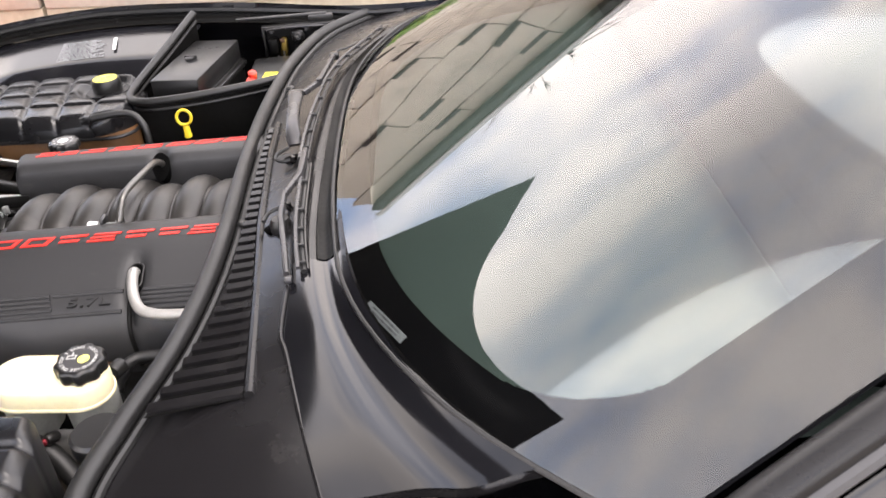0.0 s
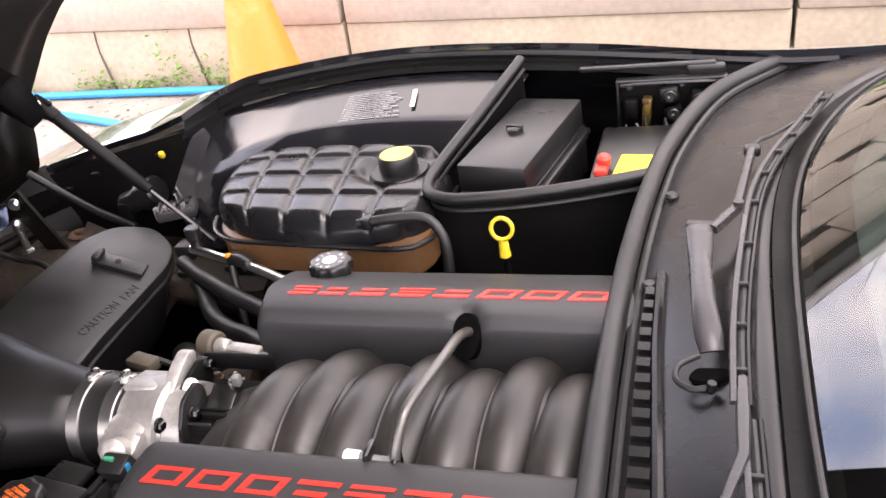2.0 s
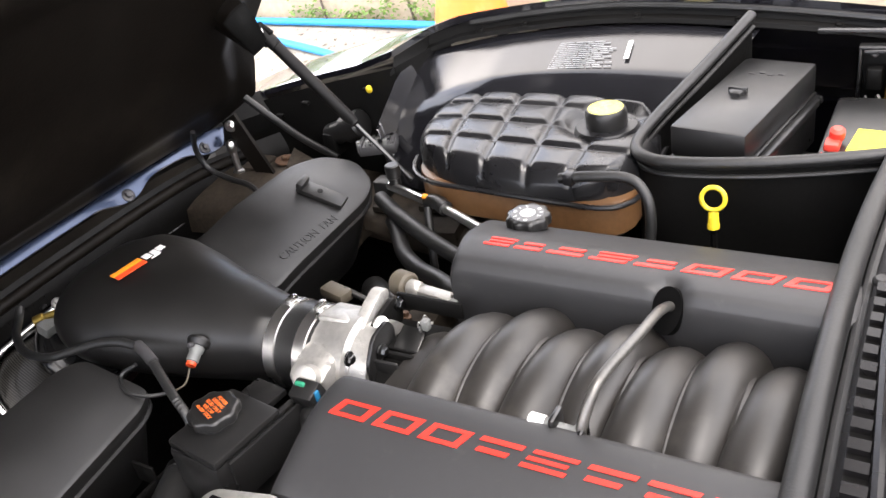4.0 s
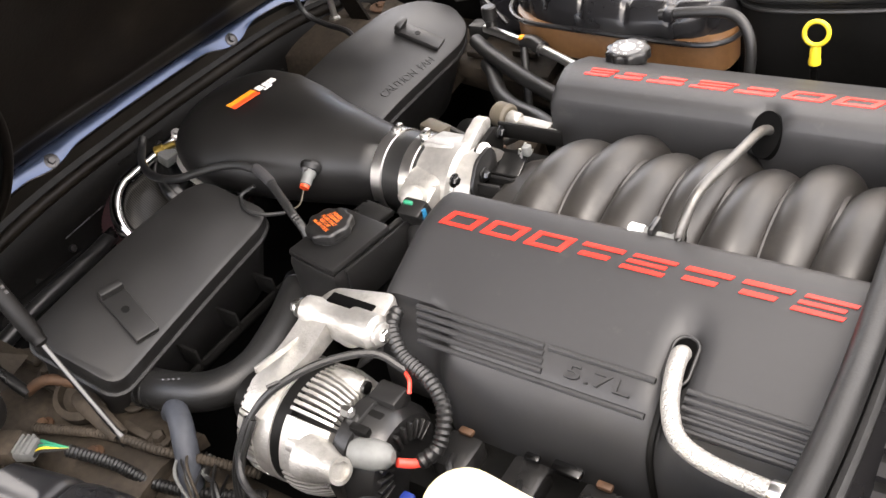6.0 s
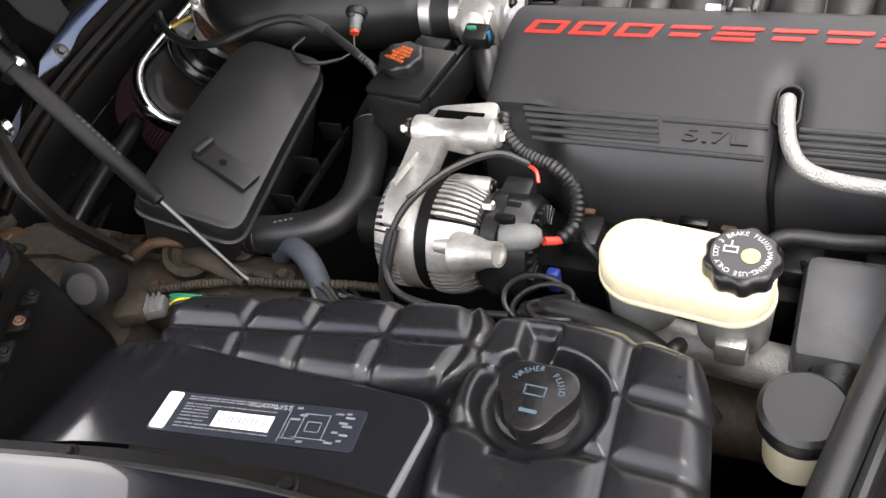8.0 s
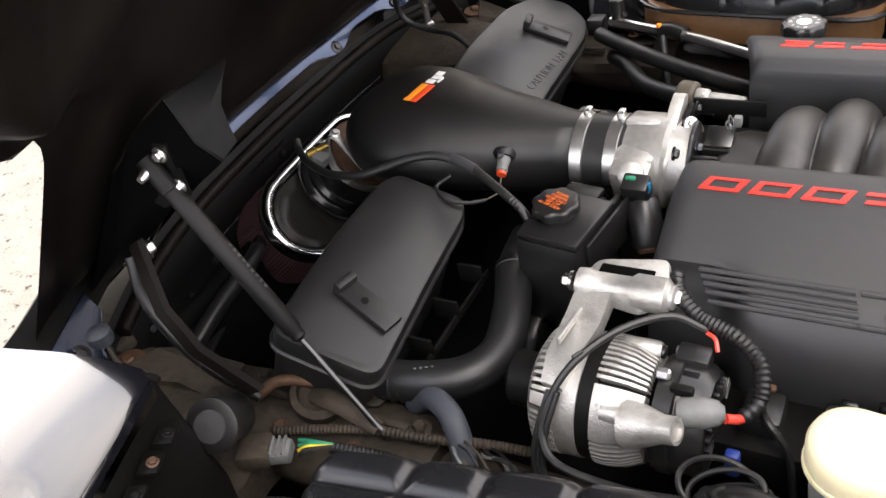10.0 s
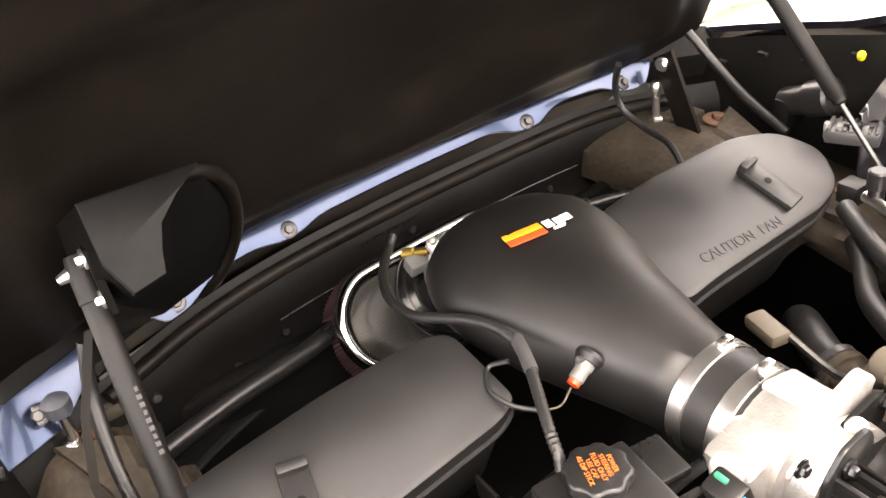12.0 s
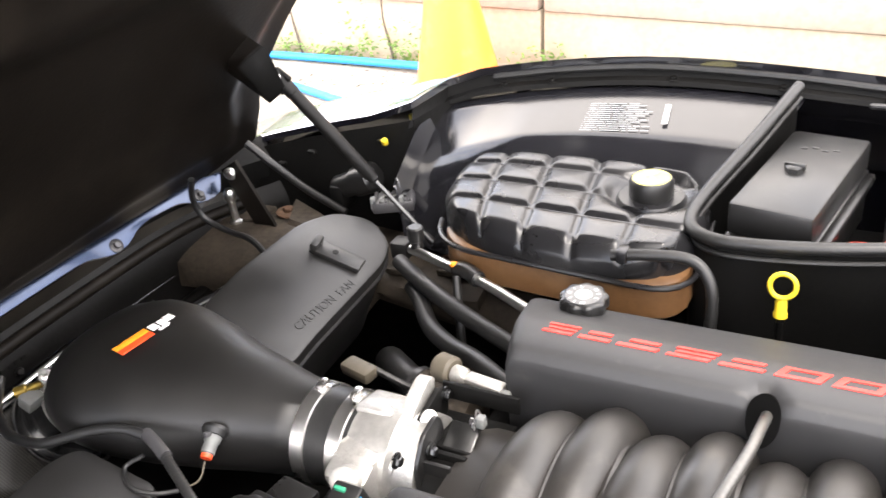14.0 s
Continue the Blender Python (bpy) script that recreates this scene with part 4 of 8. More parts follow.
def build_cover(side):
    """Fuel rail cover; side -1 is the near bank, 1 its mirror image on the far bank."""
    lab = "satin black ribbed engine cover with red raised marks" if side < 0 else "satin black engine cover with red marks and an oil cap"
    cov = thing("engine_cover", lab, "engine cover", group="engine covers")

    def place(x, y, z):
        if side < 0:
            return Vector((x, y, z))
        q = Vector((-x + 0.01, 2 * CY - y, z + CZ))
        # the far cover's front edge runs at a slant
        q.x += 0.040 * max(0.0, min(1.0, (-0.10 - q.x) / 0.14)) * max(0.0, min(1.0, (0.250 - q.y) / 0.15))
        return q
    xs = [-0.236, -0.233, -0.226, -0.215] + [-0.205 + 0.45 * i / 46 for i in range(47)] + [0.252, 0.257]
    line = smoothline([(0, a, b) for a, b in NEAR_PROFILE], 3)
    rings = []
    for k, x in enumerate(xs):
        e = min(1.0, max(0.0, min((x + 0.238) / 0.022, (0.258 - x) / 0.012)))
        dip = 0.020 * (1 - math.sqrt(max(0.0, 1 - (1 - e) ** 2)))
        ring = []
        for p in line:
            y, z = p.y, p.z
            if side < 0 and y < -0.245 and x < -0.13:
                t = min(1, (-0.13 - x) / 0.03) * min(1, (-0.245 - y) / 0.03)
                y = y + 0.030 * t
            # recesses for the fuel line
            hx = 0.090 if side < 0 else -0.05
            if (side < 0 and y < -0.19) or (side > 0 and y > -0.125):
                z -= 0.016 * math.exp(-((x - hx) / 0.010) ** 2) * (min(1, (-0.19 - y) / 0.02) if side < 0 else 1)
            ring.append(place(x, y, max(0.63, z - dip)))
        ring += [place(x, -0.27, 0.63), place(x, -0.12, 0.66)]
        rings.append(ring)
    part("shell", loft(rings), M_COVER, cov, smooth=50)

    def on(x, y, d=0.0006):
        n = Vector((0, -0.36, 0.93)).normalized()
        return Vector((x, y, cover_top(y))) + n * d
    # eight raised red marks, drawn as plain slanted frames and bars
    shapes = ["frame", "frame", "frame", "pair", "bars", "pair", "pair", "bars"]
    w, gap, slant, y_in, hgt = 0.0425, 0.0100, 0.45, -0.143, 0.0205
    for k, kind in enumerate(shapes):
        x0 = -0.203 + k * (w + gap)
        quads = {"frame": ((0, 0, 1, 0.21), (0, 0.79, 1, 1), (0, 0.21, 0.17, 0.79), (0.83, 0.21, 1, 0.79)), "pair": ((0, 0, 1, 0.26), (0.14, 0.58, 0.86, 0.84)),
                 "bars": ((0, 0, 1, 0.21), (0, 0.40, 0.9, 0.60), (0, 0.79, 1, 1))}[kind]
        bm = bmesh.new()
        for a0, b0, a1, b1 in quads:
            q = []
            for a, b in ((a0, b0), (a1, b0), (a1, b1), (a0, b1)):
                q.append((x0 + a * w + (0.5 - b) * hgt * slant, y_in - hgt * b))
            loft([[place(*on(x, y, -0.002)) for x, y in q], [place(*on(x, y, 0.0013)) for x, y in q]], bm)
        part("red_mark", bm, M_RED, cov, "raised red plain mark", smooth=0)
    # long grooves with ribs between
    def rib(xa, xb, y):
        bm = tube([on(xa, y, 0.0005) if side < 0 else place(*on(xa, y, 0.0005)), on((xa + xb) / 2, y, 0.0005) if side < 0 else place(*on((xa + xb) / 2, y, 0.0005)), on(xb, y, 0.0005) if side < 0 else place(*on(xb, y, 0.0005))], 0.0030, 8, 4)
        part("rib", bm, M_COVER, cov)
    for j in range(5 if side < 0 else 0):
        y = -0.2525 - 0.0068 * j
        rib(-0.184 + 0.004 * j, -0.035 + 0.002 * j, y)
        rib(0.104, 0.212, y)
    if side < 0:
        m = axes(on(0.025, -0.267, 0.0), (1, 0, 0), (0, 0.93, 0.36))
        part("lettering", lettering("5.7L", 0.0195, m, 0.0028, squash=2.0), M_COVER, cov, "raised black displacement lettering")
        for y in (-0.2525, -0.2797):
            rib(-0.030, 0.075, y)
    # slotted rubber grommet of the fuel line opening
    if side < 0:
        o = axes(on(0.090, -0.231), (1, 0, 0), Vector((0, 0.93, 0.36)))
        arch = [(0.0115 * math.cos(q), (0.012 if math.sin(q) > 0 else -0.012) + 0.0115 * math.sin(q)) for q in [2 * math.pi * i / 28 for i in range(28)]]
        # solid black plug; the opening's shade is in its colour
        part("opening", loft([[o @ Vector((x, y, -0.03)) for x, y in arch], [o @ Vector((x, y, 0.0010)) for x, y in arch]]), M_HOLESHADE, cov, "black plug painted as the shaded hose opening", smooth=30)
        part("grommet", tube([o @ Vector((x, y, 0.001)) for x, y in arch + arch[:2]], 0.0017, 8, 1), M_RUBBER, cov)
        slot = tube([on(0.086, -0.25, -0.003), Vector((0.085, -0.274, 0.7405)), Vector((0.086, -0.298, 0.71)), Vector((0.092, -0.306, 0.66))], 0.0035, 8, 6)
        part("slit", slot, M_DARK, cov)
    else:
        o = axes(Vector((0.060, 0.090, 0.800)), (1, 0, 0), Vector((0, 0.60, 0.80)))
        arch = [(0.0155 * math.cos(a), (0.022 if math.sin(a) > 0 else 0.030) * math.sin(a)) for a in [2 * math.pi * i / 28 for i in range(28)]]
        # no hole is cut: a black plug gives the opening's shade
        part("opening", loft([[o @ Vector((x, y, -0.03)) for x, y in arch], [o @ Vector((x, y, 0.0055)) for x, y in arch]]), M_HOLESHADE, cov, "black plug painted as the shaded pipe opening", smooth=30)
    return cov


def build_manifold():
    man = thing("intake_manifold", "grey-black nylon intake manifold with eight curved runners", "intake manifold")
    for i in range(8):
        x = -0.134 + 0.0535 * i
        off = 0.012 if i % 2 else -0.012
        pts = []
        for k in range(13):
            a = math.pi * (1.08 - 1.16 * k / 12)
            pts.append((x + 0.006 * math.cos(a), -0.018 + off + 0.105 * math.cos(a), 0.692 + 0.080 * math.sin(a)))
        part("runner", tube(pts, 0.0312, 24, 3), M_MANIFOLD, man)
    for i in range(7):
        x = -0.134 + 0.0535 * (i + 0.5)
        pts = [(x, -0.018 + 0.104 * math.cos(a), 0.708 + 0.080 * math.sin(a)) for a in [math.pi * k / 12 for k in range(13)]]
        part("seam_rib", tube(pts, 0.004, 6, 2), M_MANIFOLD, man)
    part("plenum", box((0.02, -0.018, 0.70), (0.50, 0.15, 0.10), 0.03), M_MANIFOLD, man)
    part("valley", box((0.0, -0.01, 0.58), (0.55, 0.46, 0.16), 0.03), M_DARK, man)
    part("throttle_neck", lathe([(0.040, -0.27), (0.040, -0.21), (0.046, -0.20), (0.046, -0.16)], (0, -0.010, 0.700), (1, 0, 0), 28), M_DARK, man)


def build_fuel_line():
    f = thing("fuel_line", "grey steel fuel crossover pipe between the covers", "pipe")
    part("pipe", tube([(0.062, 0.095, 0.797), (0.064, 0.075, 0.812), (0.064, 0.045, 0.826), (0.060, 0.0, 0.832), (0.050, -0.05, 0.832), (0.045, -0.080, 0.828), (0.040, -0.100, 0.806), (0.037, -0.108, 0.785)], 0.0054, 14, 6), M_PIPE, f, "dull grey steel pipe")
    part("union_nut", lathe([(0.010, 0), (0.011, 0.003), (0.011, 0.014), (0.009, 0.016)], (0.037, -0.110, 0.788), (0.2, 0.4, -1), 6), M_STEEL, f)
    part("fitting", lathe([(0.0, 0.0), (0.0085, 0.0), (0.0085, 0.010), (0.0070, 0.012), (0.0070, 0.030), (0.0090, 0.031), (0.0090, 0.040), (0.0, 0.040)], (0.0, -0.103, 0.789), (1, -0.05, 0), 16), M_GREYPLUG, f)
    part("clip", box((0.012, -0.101, 0.793), (0.007, 0.024, 0.026), 0.003), M_GUNMETAL, f)
    part("clip", box((0.040, -0.104, 0.790), (0.006, 0.020, 0.020), 0.003), M_GUNMETAL, f)
    part("cap", lathe([(0.0095, 0), (0.0100, 0.014), (0.0085, 0.016), (0.0, 0.016)], (0.001, -0.103, 0.789), (-1, -0.1, 0.1), 14), M_WHITE, f, "white end cap")
    b = thing("braided_hose", "braided stainless steel fuel hose looping over the cover", "hose")
    part("hose", tube([(0.089, -0.216, 0.745), (0.089, -0.221, 0.764), (0.089, -0.231, 0.776), (0.091, -0.252, 0.770), (0.098, -0.277, 0.759), (0.113, -0.298, 0.752), (0.140, -0.309, 0.750), (0.175, -0.313, 0.750), (0.197, -0.314, 0.750)], 0.0082, 16, 7), M_BRAID, b)
    part("collar", lathe([(0.0085, 0), (0.0098, 0.002), (0.0098, 0.022), (0.0085, 0.024)], (0.192, -0.314, 0.750), (1, -0.02, 0), 18), M_STEEL, b)
    part("connector", lathe([(0.008, 0), (0.0085, 0.003), (0.0085, 0.05)], (0.216, -0.3145, 0.750), (1, -0.02, 0), 14), M_PLASTIC, b)


def scallop_cap(c, r, h, lobes, material, parent, name="cap", label="", axis=(0, 0, 1)):
    prof = [(r * 0.82, 0), (r * 0.98, h * 0.15), (r, h * 0.3), (r, h * 0.78), (r * 0.95, h * 0.94), (r * 0.86, h)]
    return part(name, lathe(prof, c, axis, lobes * 8, lobes=lobes, depth=0.045), material, parent, label, smooth=50)


def ring_text(text, c, r, size, start, step, axis, material, parent, up=(0, 1, 0)):
    bm = bmesh.new()
    z = Vector(axis).normalized()
    u = (Vector(up) - z * Vector(up).dot(z)).normalized()
    v = z.cross(u)
    for k, ch in enumerate(text):
        if ch == " ":
            continue
        a = radians(start - step * k)
        d = u * math.sin(a) - v * math.cos(a)
        m = axes(Vector(c) + d * r, -(u * -math.cos(a) - v * math.sin(a)) * -1, d)
        merge(bm, lettering(ch, size, m, 0.0002))
    return part("lettering", bm, material, parent, "printed cap lettering", smooth=0)


def build_oil_cap():
    o = thing("oil_filler_cap", "black scalloped oil filler cap with worn white print", "filler cap")
    c = (-0.166, 0.232, 0.786)
    part("neck", lathe([(0.024, -0.05), (0.024, 0.004)], c, n=24), M_PLASTIC, o)
    scallop_cap(c, 0.0285, 0.018, 9, M_PLASTIC, o)
    top = Vector(c) + Vector((0, 0, 0.0182))
    part("worn_face", lathe([(0.0, 0.0), (0.0215, 0.0), (0.0215, 0.0002), (0.0, 0.0002)], top - Vector((0, 0, 0.0001)), n=36), M_WORNCAP, o, "worn silver-grey cap face")
    top = top + Vector((0, 0, 0.0002))
    ring_text("OIL OIL OIL", top, 0.0172, 0.0064, 180, 32, (0, 0, 1), M_WHITE, o)
    part("print", lathe([(0.006, 0), (0.010, 0), (0.010, 0.0004), (0.006, 0.0004)], top, n=20), M_WHITE, o)


def build_throttle():
    tb = thing("throttle_body", "cast aluminium throttle body with black motor and plugs", "throttle body")
    c = Vector((0, 0.0, 0.715))
    part("bore", lathe([(0.050, -0.365), (0.054, -0.36), (0.054, -0.345), (0.058, -0.335), (0.062, -0.30), (0.062, -0.285), (0.055, -0.28), (0.052, -0.255)], c, (1, 0, 0), 32), M_ALU, tb)
    part("housing", box((-0.318, -0.035, 0.705), (0.055, 0.070, 0.105), 0.010, Matrix.Rotation(radians(18), 3, "X")), M_ALU, tb)
    part("top_plate", box((-0.318, 0.012, 0.769), (0.046, 0.046, 0.010), 0.004, Matrix.Rotation(radians(-14), 3, "X")), M_ALU, tb)
    # raised cast arm, black cable bracket and linkage between throttle and manifold
    part("flange_arm", slab([(-0.058, -0.012), (-0.050, 0.030), (-0.012, 0.052), (0.020, 0.068), (0.044, 0.076), (0.058, 0.070), (0.052, 0.052), (0.040, 0.028), (0.052, -0.012)], 0, 0.016, 0.003, axes((-0.292, 0.0, 0.715), (0, 1, 0), (0, 0, 1)), rad=0.008), M_ALU, tb, "cast aluminium raised arm")
    part("cable_bracket", slab([(-0.034, 0.0), (-0.030, 0.044), (0.010, 0.060), (0.046, 0.066), (0.062, 0.056), (0.062, 0.030), (0.030, 0.0)], 0, 0.006, 0.002, axes((-0.272, 0.0, 0.712), (0, 1, 0), (0, 0, 1)), rad=0.006), M_DARK, tb, "black stamped cable bracket")
    bracket = slab([(-0.040, -0.030), (-0.040, 0.036), (-0.020, 0.062), (0.012, 0.066), (0.022, 0.050), (0.018, 0.020), (0.022, -0.030)], 0, 0.005, 0.0015, axes((-0.254, -0.004, 0.712), (0, 1, 0), (0, 0, 1)), rad=0.008)
    part("linkage_plate", bracket, M_PLASTIC, tb, "black stamped linkage plate")
    part("plate_nut", bolt((-0.248, -0.018, 0.752), (1, 0, 0), 0.0055, 0.007, 0.009), M_GUNMETAL, tb)
    part("plate_web", box((-0.236, -0.030, 0.728), (0.034, 0.005, 0.040), 0.0015), M_PLASTIC, tb)
    part("bracket_wing", box((-0.226, 0.064, 0.764), (0.092, 0.005, 0.022), 0.0015), M_DARK, tb)
    part("bracket_foot", box((-0.228, 0.030, 0.738), (0.086, 0.070, 0.005), 0.0015, Matrix.Rotation(radians(-10), 3, "X")), M_DARK, tb)
    part("bracket_web", box((-0.240, -0.012, 0.726), (0.062, 0.006, 0.044), 0.0015), M_DARK, tb)
    part("linkage_lever", box((-0.226, 0.012, 0.750), (0.034, 0.034, 0.004), 0.0015, Matrix.Rotation(radians(25), 3, "X")), M_GUNMETAL, tb, "dull grey throttle lever")
    part("pivot_bolt", bolt((-0.262, 0.010, 0.768), (0.5, -0.6, 0.6), 0.0055, 0.008, 0.0095), M_STEEL, tb)
    part("lever_tip", box((-0.206, 0.022, 0.770), (0.010, 0.010, 0.014), 0.002), M_GREYPLUG, tb, "pale grey lever tip")
    part("return_spring", tube([(-0.218 + 0.004 * math.cos(q), 0.02 + 0.0022 * q, 0.758 + 0.007 * math.sin(q * 2)) for q in [i * 0.35 for i in range(36)]], 0.0013, 5, 1), M_STEEL, tb)
    for dy in (-0.045, -0.022, 0.0):
        part("cast_rib", box((-0.318, -0.012 + dy, 0.758 + dy * 0.25), (0.050, 0.0045, 0.012), 0.0015), M_ALU, tb)
    part("sensor_cap", lathe([(0.0, 0.0), (0.015, 0.0), (0.016, 0.004), (0.016, 0.016), (0.012, 0.018)], (-0.312, -0.075, 0.742), (0.1, -0.8, 0.5), 20), M_ALU, tb)
    for y, z in ((0.055, 0.765), (-0.055, 0.765), (0.055, 0.665), (-0.055, 0.665)):
        part("bolt", bolt((-0.266, y, z), (1, 0, 0), 0.006, 0.006, 0.009), M_GUNMETAL, tb)
    part("lever_drum", lathe([(0.0, -0.012), (0.015, -0.012), (0.0175, -0.009), (0.0175, 0.010), (0.014, 0.013), (0.0, 0.013)], (-0.290, 0.104, 0.757), (1, -0.25, 0.05), 28), M_TAN, tb, "tan-grey throttle drum")
    part("drum_hub", lathe([(0.0, 0.0), (0.011, 0.0), (0.011, 0.014), (0.008, 0.018)], (-0.276, 0.100, 0.757), (1, -0.25, 0.05), 20), M_ALU, tb)
    part("cable_clevis", box((-0.236, 0.094, 0.757), (0.050, 0.018, 0.010), 0.003, Matrix.Rotation(radians(-8), 3, "Z")), M_ALU, tb)
    part("cable_end", box((-0.214, 0.086, 0.752), (0.026, 0.010, 0.014), 0.003, Matrix.Rotation(radians(12), 3, "Z")), M_GREYPLUG, tb)
    part("motor", lathe([(0.0, 0), (0.019, 0.0), (0.021, 0.004), (0.021, 0.055), (0.018, 0.06), (0.0, 0.06)], (-0.278, -0.128, 0.672), (-0.3, 0.55, 0.75), 24), M_PLASTIC, tb)
    part("motor_end", lathe([(0.0, -0.004), (0.012, -0.004), (0.016, 0.0), (0.016, 0.004)], (-0.278, -0.130, 0.670), (-0.3, 0.55, 0.75), 20), M_COPPER, tb)
    plug = part("sensor_plug", box((-0.300, -0.098, 0.738), (0.034, 0.026, 0.030), 0.004, Matrix.Rotation(radians(20), 3, "X")), M_PLASTIC, tb)
    part("lock_tab", box((-0.306, -0.100, 0.754), (0.013, 0.005, 0.005), 0.0015), M_GREEN, plug, "green lock tab")
    part("lock_tab", box((-0.283, -0.102, 0.744), (0.004, 0.007, 0.014), 0.0015), M_BLUE, plug, "blue lock tab")


def build_intake():
    t = thing("intake_tube", "matte black moulded intake tube with an orange badge", "intake tube")
    # sections from the throttle outwards: x, centre y, centre z, half width, half height
    secs = [(-0.398, 0.000, 0.715, 0.053, 0.053), (-0.43, -0.002, 0.718, 0.056, 0.055), (-0.47, -0.006, 0.724, 0.068, 0.058), (-0.52, -0.012, 0.734, 0.085, 0.060), (-0.57, -0.018, 0.745, 0.104, 0.062),
            (-0.62, -0.022, 0.754, 0.117, 0.062), (-0.66, -0.022, 0.756, 0.118, 0.060), (-0.695, -0.02, 0.750, 0.108, 0.056), (-0.718, -0.018, 0.742, 0.090, 0.050), (-0.728, -0.018, 0.738, 0.07, 0.042)]
    rings = []
    for x, cy, cz, a, b in secs:
        ring = []
        for i in range(36):
            q = 2 * math.pi * i / 36
            e = 0.85
            ring.append((x - 0.02 * math.sin(q) * (1 if x < -0.5 else 0), cy + a * abs(math.cos(q)) ** e * (1 if math.cos(q) > 0 else -1), cz + b * abs(math.sin(q)) ** e * (1 if math.sin(q) > 0 else -1)))
        rings.append(ring)
    part("tube", loft(rings), M_INTAKE, t, smooth=80)
    m = axes((-0.624, -0.022, 0.8165), (0.18, 0.98, 0.03), (-0.98, 0.18, -0.02)) @ Matrix.Scale(0.82, 4)
    for k, (mt, y) in enumerate(((M_FLAGRED, -0.0075), (M_FLAGOR, 0.0075))):
        b = box((0, 0, 0), (0.055, 0.0142, 0.0012), 0.0004)
        bmesh.ops.transform(b, matrix=m @ Matrix.Translation((-0.018, y, -0.001)) @ Matrix.Shear("XY", 4, (0.5, 0)), verts=b.verts)
        part("badge_stripe", b, mt, t, "orange and red badge stripe")
    for k, (x, y, w, h) in enumerate(((0.020, 0.004, 0.012, 0.018), (0.034, 0.000, 0.010, 0.022), (0.047, 0.004, 0.013, 0.016), (0.028, -0.011, 0.016, 0.006))):
        b = box((0, 0, 0), (w, h, 0.001), 0.0004)
        bmesh.ops.transform(b, matrix=m @ Matrix.Translation((x, y, -0.0012)) @ Matrix.Shear("XY", 4, (0.4, 0)), verts=b.verts)
        part("badge_mark", b, M_WHITE, t, "white badge block")
    part("hose", lathe([(0.053, -0.405), (0.057, -0.400), (0.057, -0.338), (0.054, -0.335)], (0, 0, 0.715), (1, 0, 0), 36), M_RUBBER, t, "black rubber coupling hose")
    for x in (-0.398, -0.352):
        cl = part("hose_clamp", lathe([(0.0575, x - 0.009), (0.0592, x - 0.008), (0.0592, x + 0.008), (0.0575, x + 0.009)], (0, 0, 0.715), (1, 0, 0), 40), M_STEEL, t, "bright steel hose clamp")
        part("screw", box((x, 0.012, 0.776), (0.010, 0.018, 0.008), 0.003), M_STEEL, cl)
    # air temperature sensor in the tube's side
    s = thing("air_sensor", "grey air temperature sensor with red wires", "sensor")
    part("body", lathe([(0.009, 0), (0.0095, 0.006), (0.0095, 0.012), (0.0080, 0.014), (0.0080, 0.026), (0.006, 0.028)], (-0.488, -0.075, 0.752), (0.15, -0.75, -0.35), 16), M_GREYPLUG, s)
    part("collar", lathe([(0.015, -0.004), (0.016, 0.0), (0.013, 0.006)], (-0.488, -0.075, 0.752), (0.15, -0.75, -0.35), 16), M_RUBBER, s)
    part("clip", box((-0.487, -0.084, 0.757), (0.006, 0.018, 0.006), 0.0015, Matrix.Rotation(radians(-25), 3, "X")), M_TRIMGREY, s)
    part("seal", lathe([(0.0065, 0.027), (0.0065, 0.032)], (-0.488, -0.075, 0.752), (0.15, -0.75, -0.35), 14), M_FLAGRED, s, "orange-red wire seal")
    part("wire", tube([(-0.482, -0.106, 0.737), (-0.480, -0.122, 0.725), (-0.492, -0.140, 0.722)], 0.0012, 6, 5), M_TAN, s)
    # oval filter with a carbon end plate inside a broad chrome rim
    f = thing("air_filter", "oval maroon cone air filter with carbon and chrome end cap", "air filter")
    A = axes((-0.826, -0.039, 0.637), (0.10, 0.988, 0.117), (-0.644, -0.026, 0.765))

    def oval(a, b, n=64):
        return [Vector(((a - b) * (1 if math.cos(q) > 0 else -1) * min(1, abs(math.cos(q)) * 6) + b * math.cos(q), b * math.sin(q))) for q in [2 * math.pi * i / n for i in range(n)]]

    def rings_at(*steps):
        return [[A @ Vector((p.x, p.y, h)) for p in oval(0.152 - d, 0.081 - d)] for d, h in steps]
    part("end_plate", loft(rings_at((0.020, -0.018), (0.022, -0.010), (0.034, -0.007), (0.048, -0.006))), M_CARBON, f, "woven carbon end plate", smooth=50)
    part("chrome_rim", loft(rings_at((0.003, -0.026), (0.0, -0.018), (-0.001, -0.008), (0.001, 0.001), (0.005, 0.006), (0.010, 0.008), (0.016, 0.006), (0.021, 0.000), (0.023, -0.010)), cap=False), M_CHROME, f, "broad polished chrome rim", smooth=70)
    rings = []
    for h, g in ((-0.020, 0.004), (-0.06, 0.000), (-0.12, -0.004)):
        o = oval(0.152 - g, 0.081 - g, 176)
        rings.append([A @ Vector((p.x * (1 + (0.016 if i % 2 else 0)), p.y * (1 + (0.03 if i % 2 else 0)), h)) for i, p in enumerate(o)])
    part("pleats", loft(rings), M_MAROON, f, "maroon oiled gauze pleats", smooth=0)
    ax = Vector((0.74, 0.10, 0.66)).normalized()
    c0 = A @ Vector((0.010, 0.0, -0.006))
    part("neck", lathe([(0.074, 0.0), (0.072, 0.008), (0.064, 0.012), (0.066, 0.020), (0.060, 0.026), (0.061, 0.034), (0.056, 0.040), (0.056, 0.085)], c0, ax, 48), M_NECK, f, "glossy black stepped neck", smooth=50)
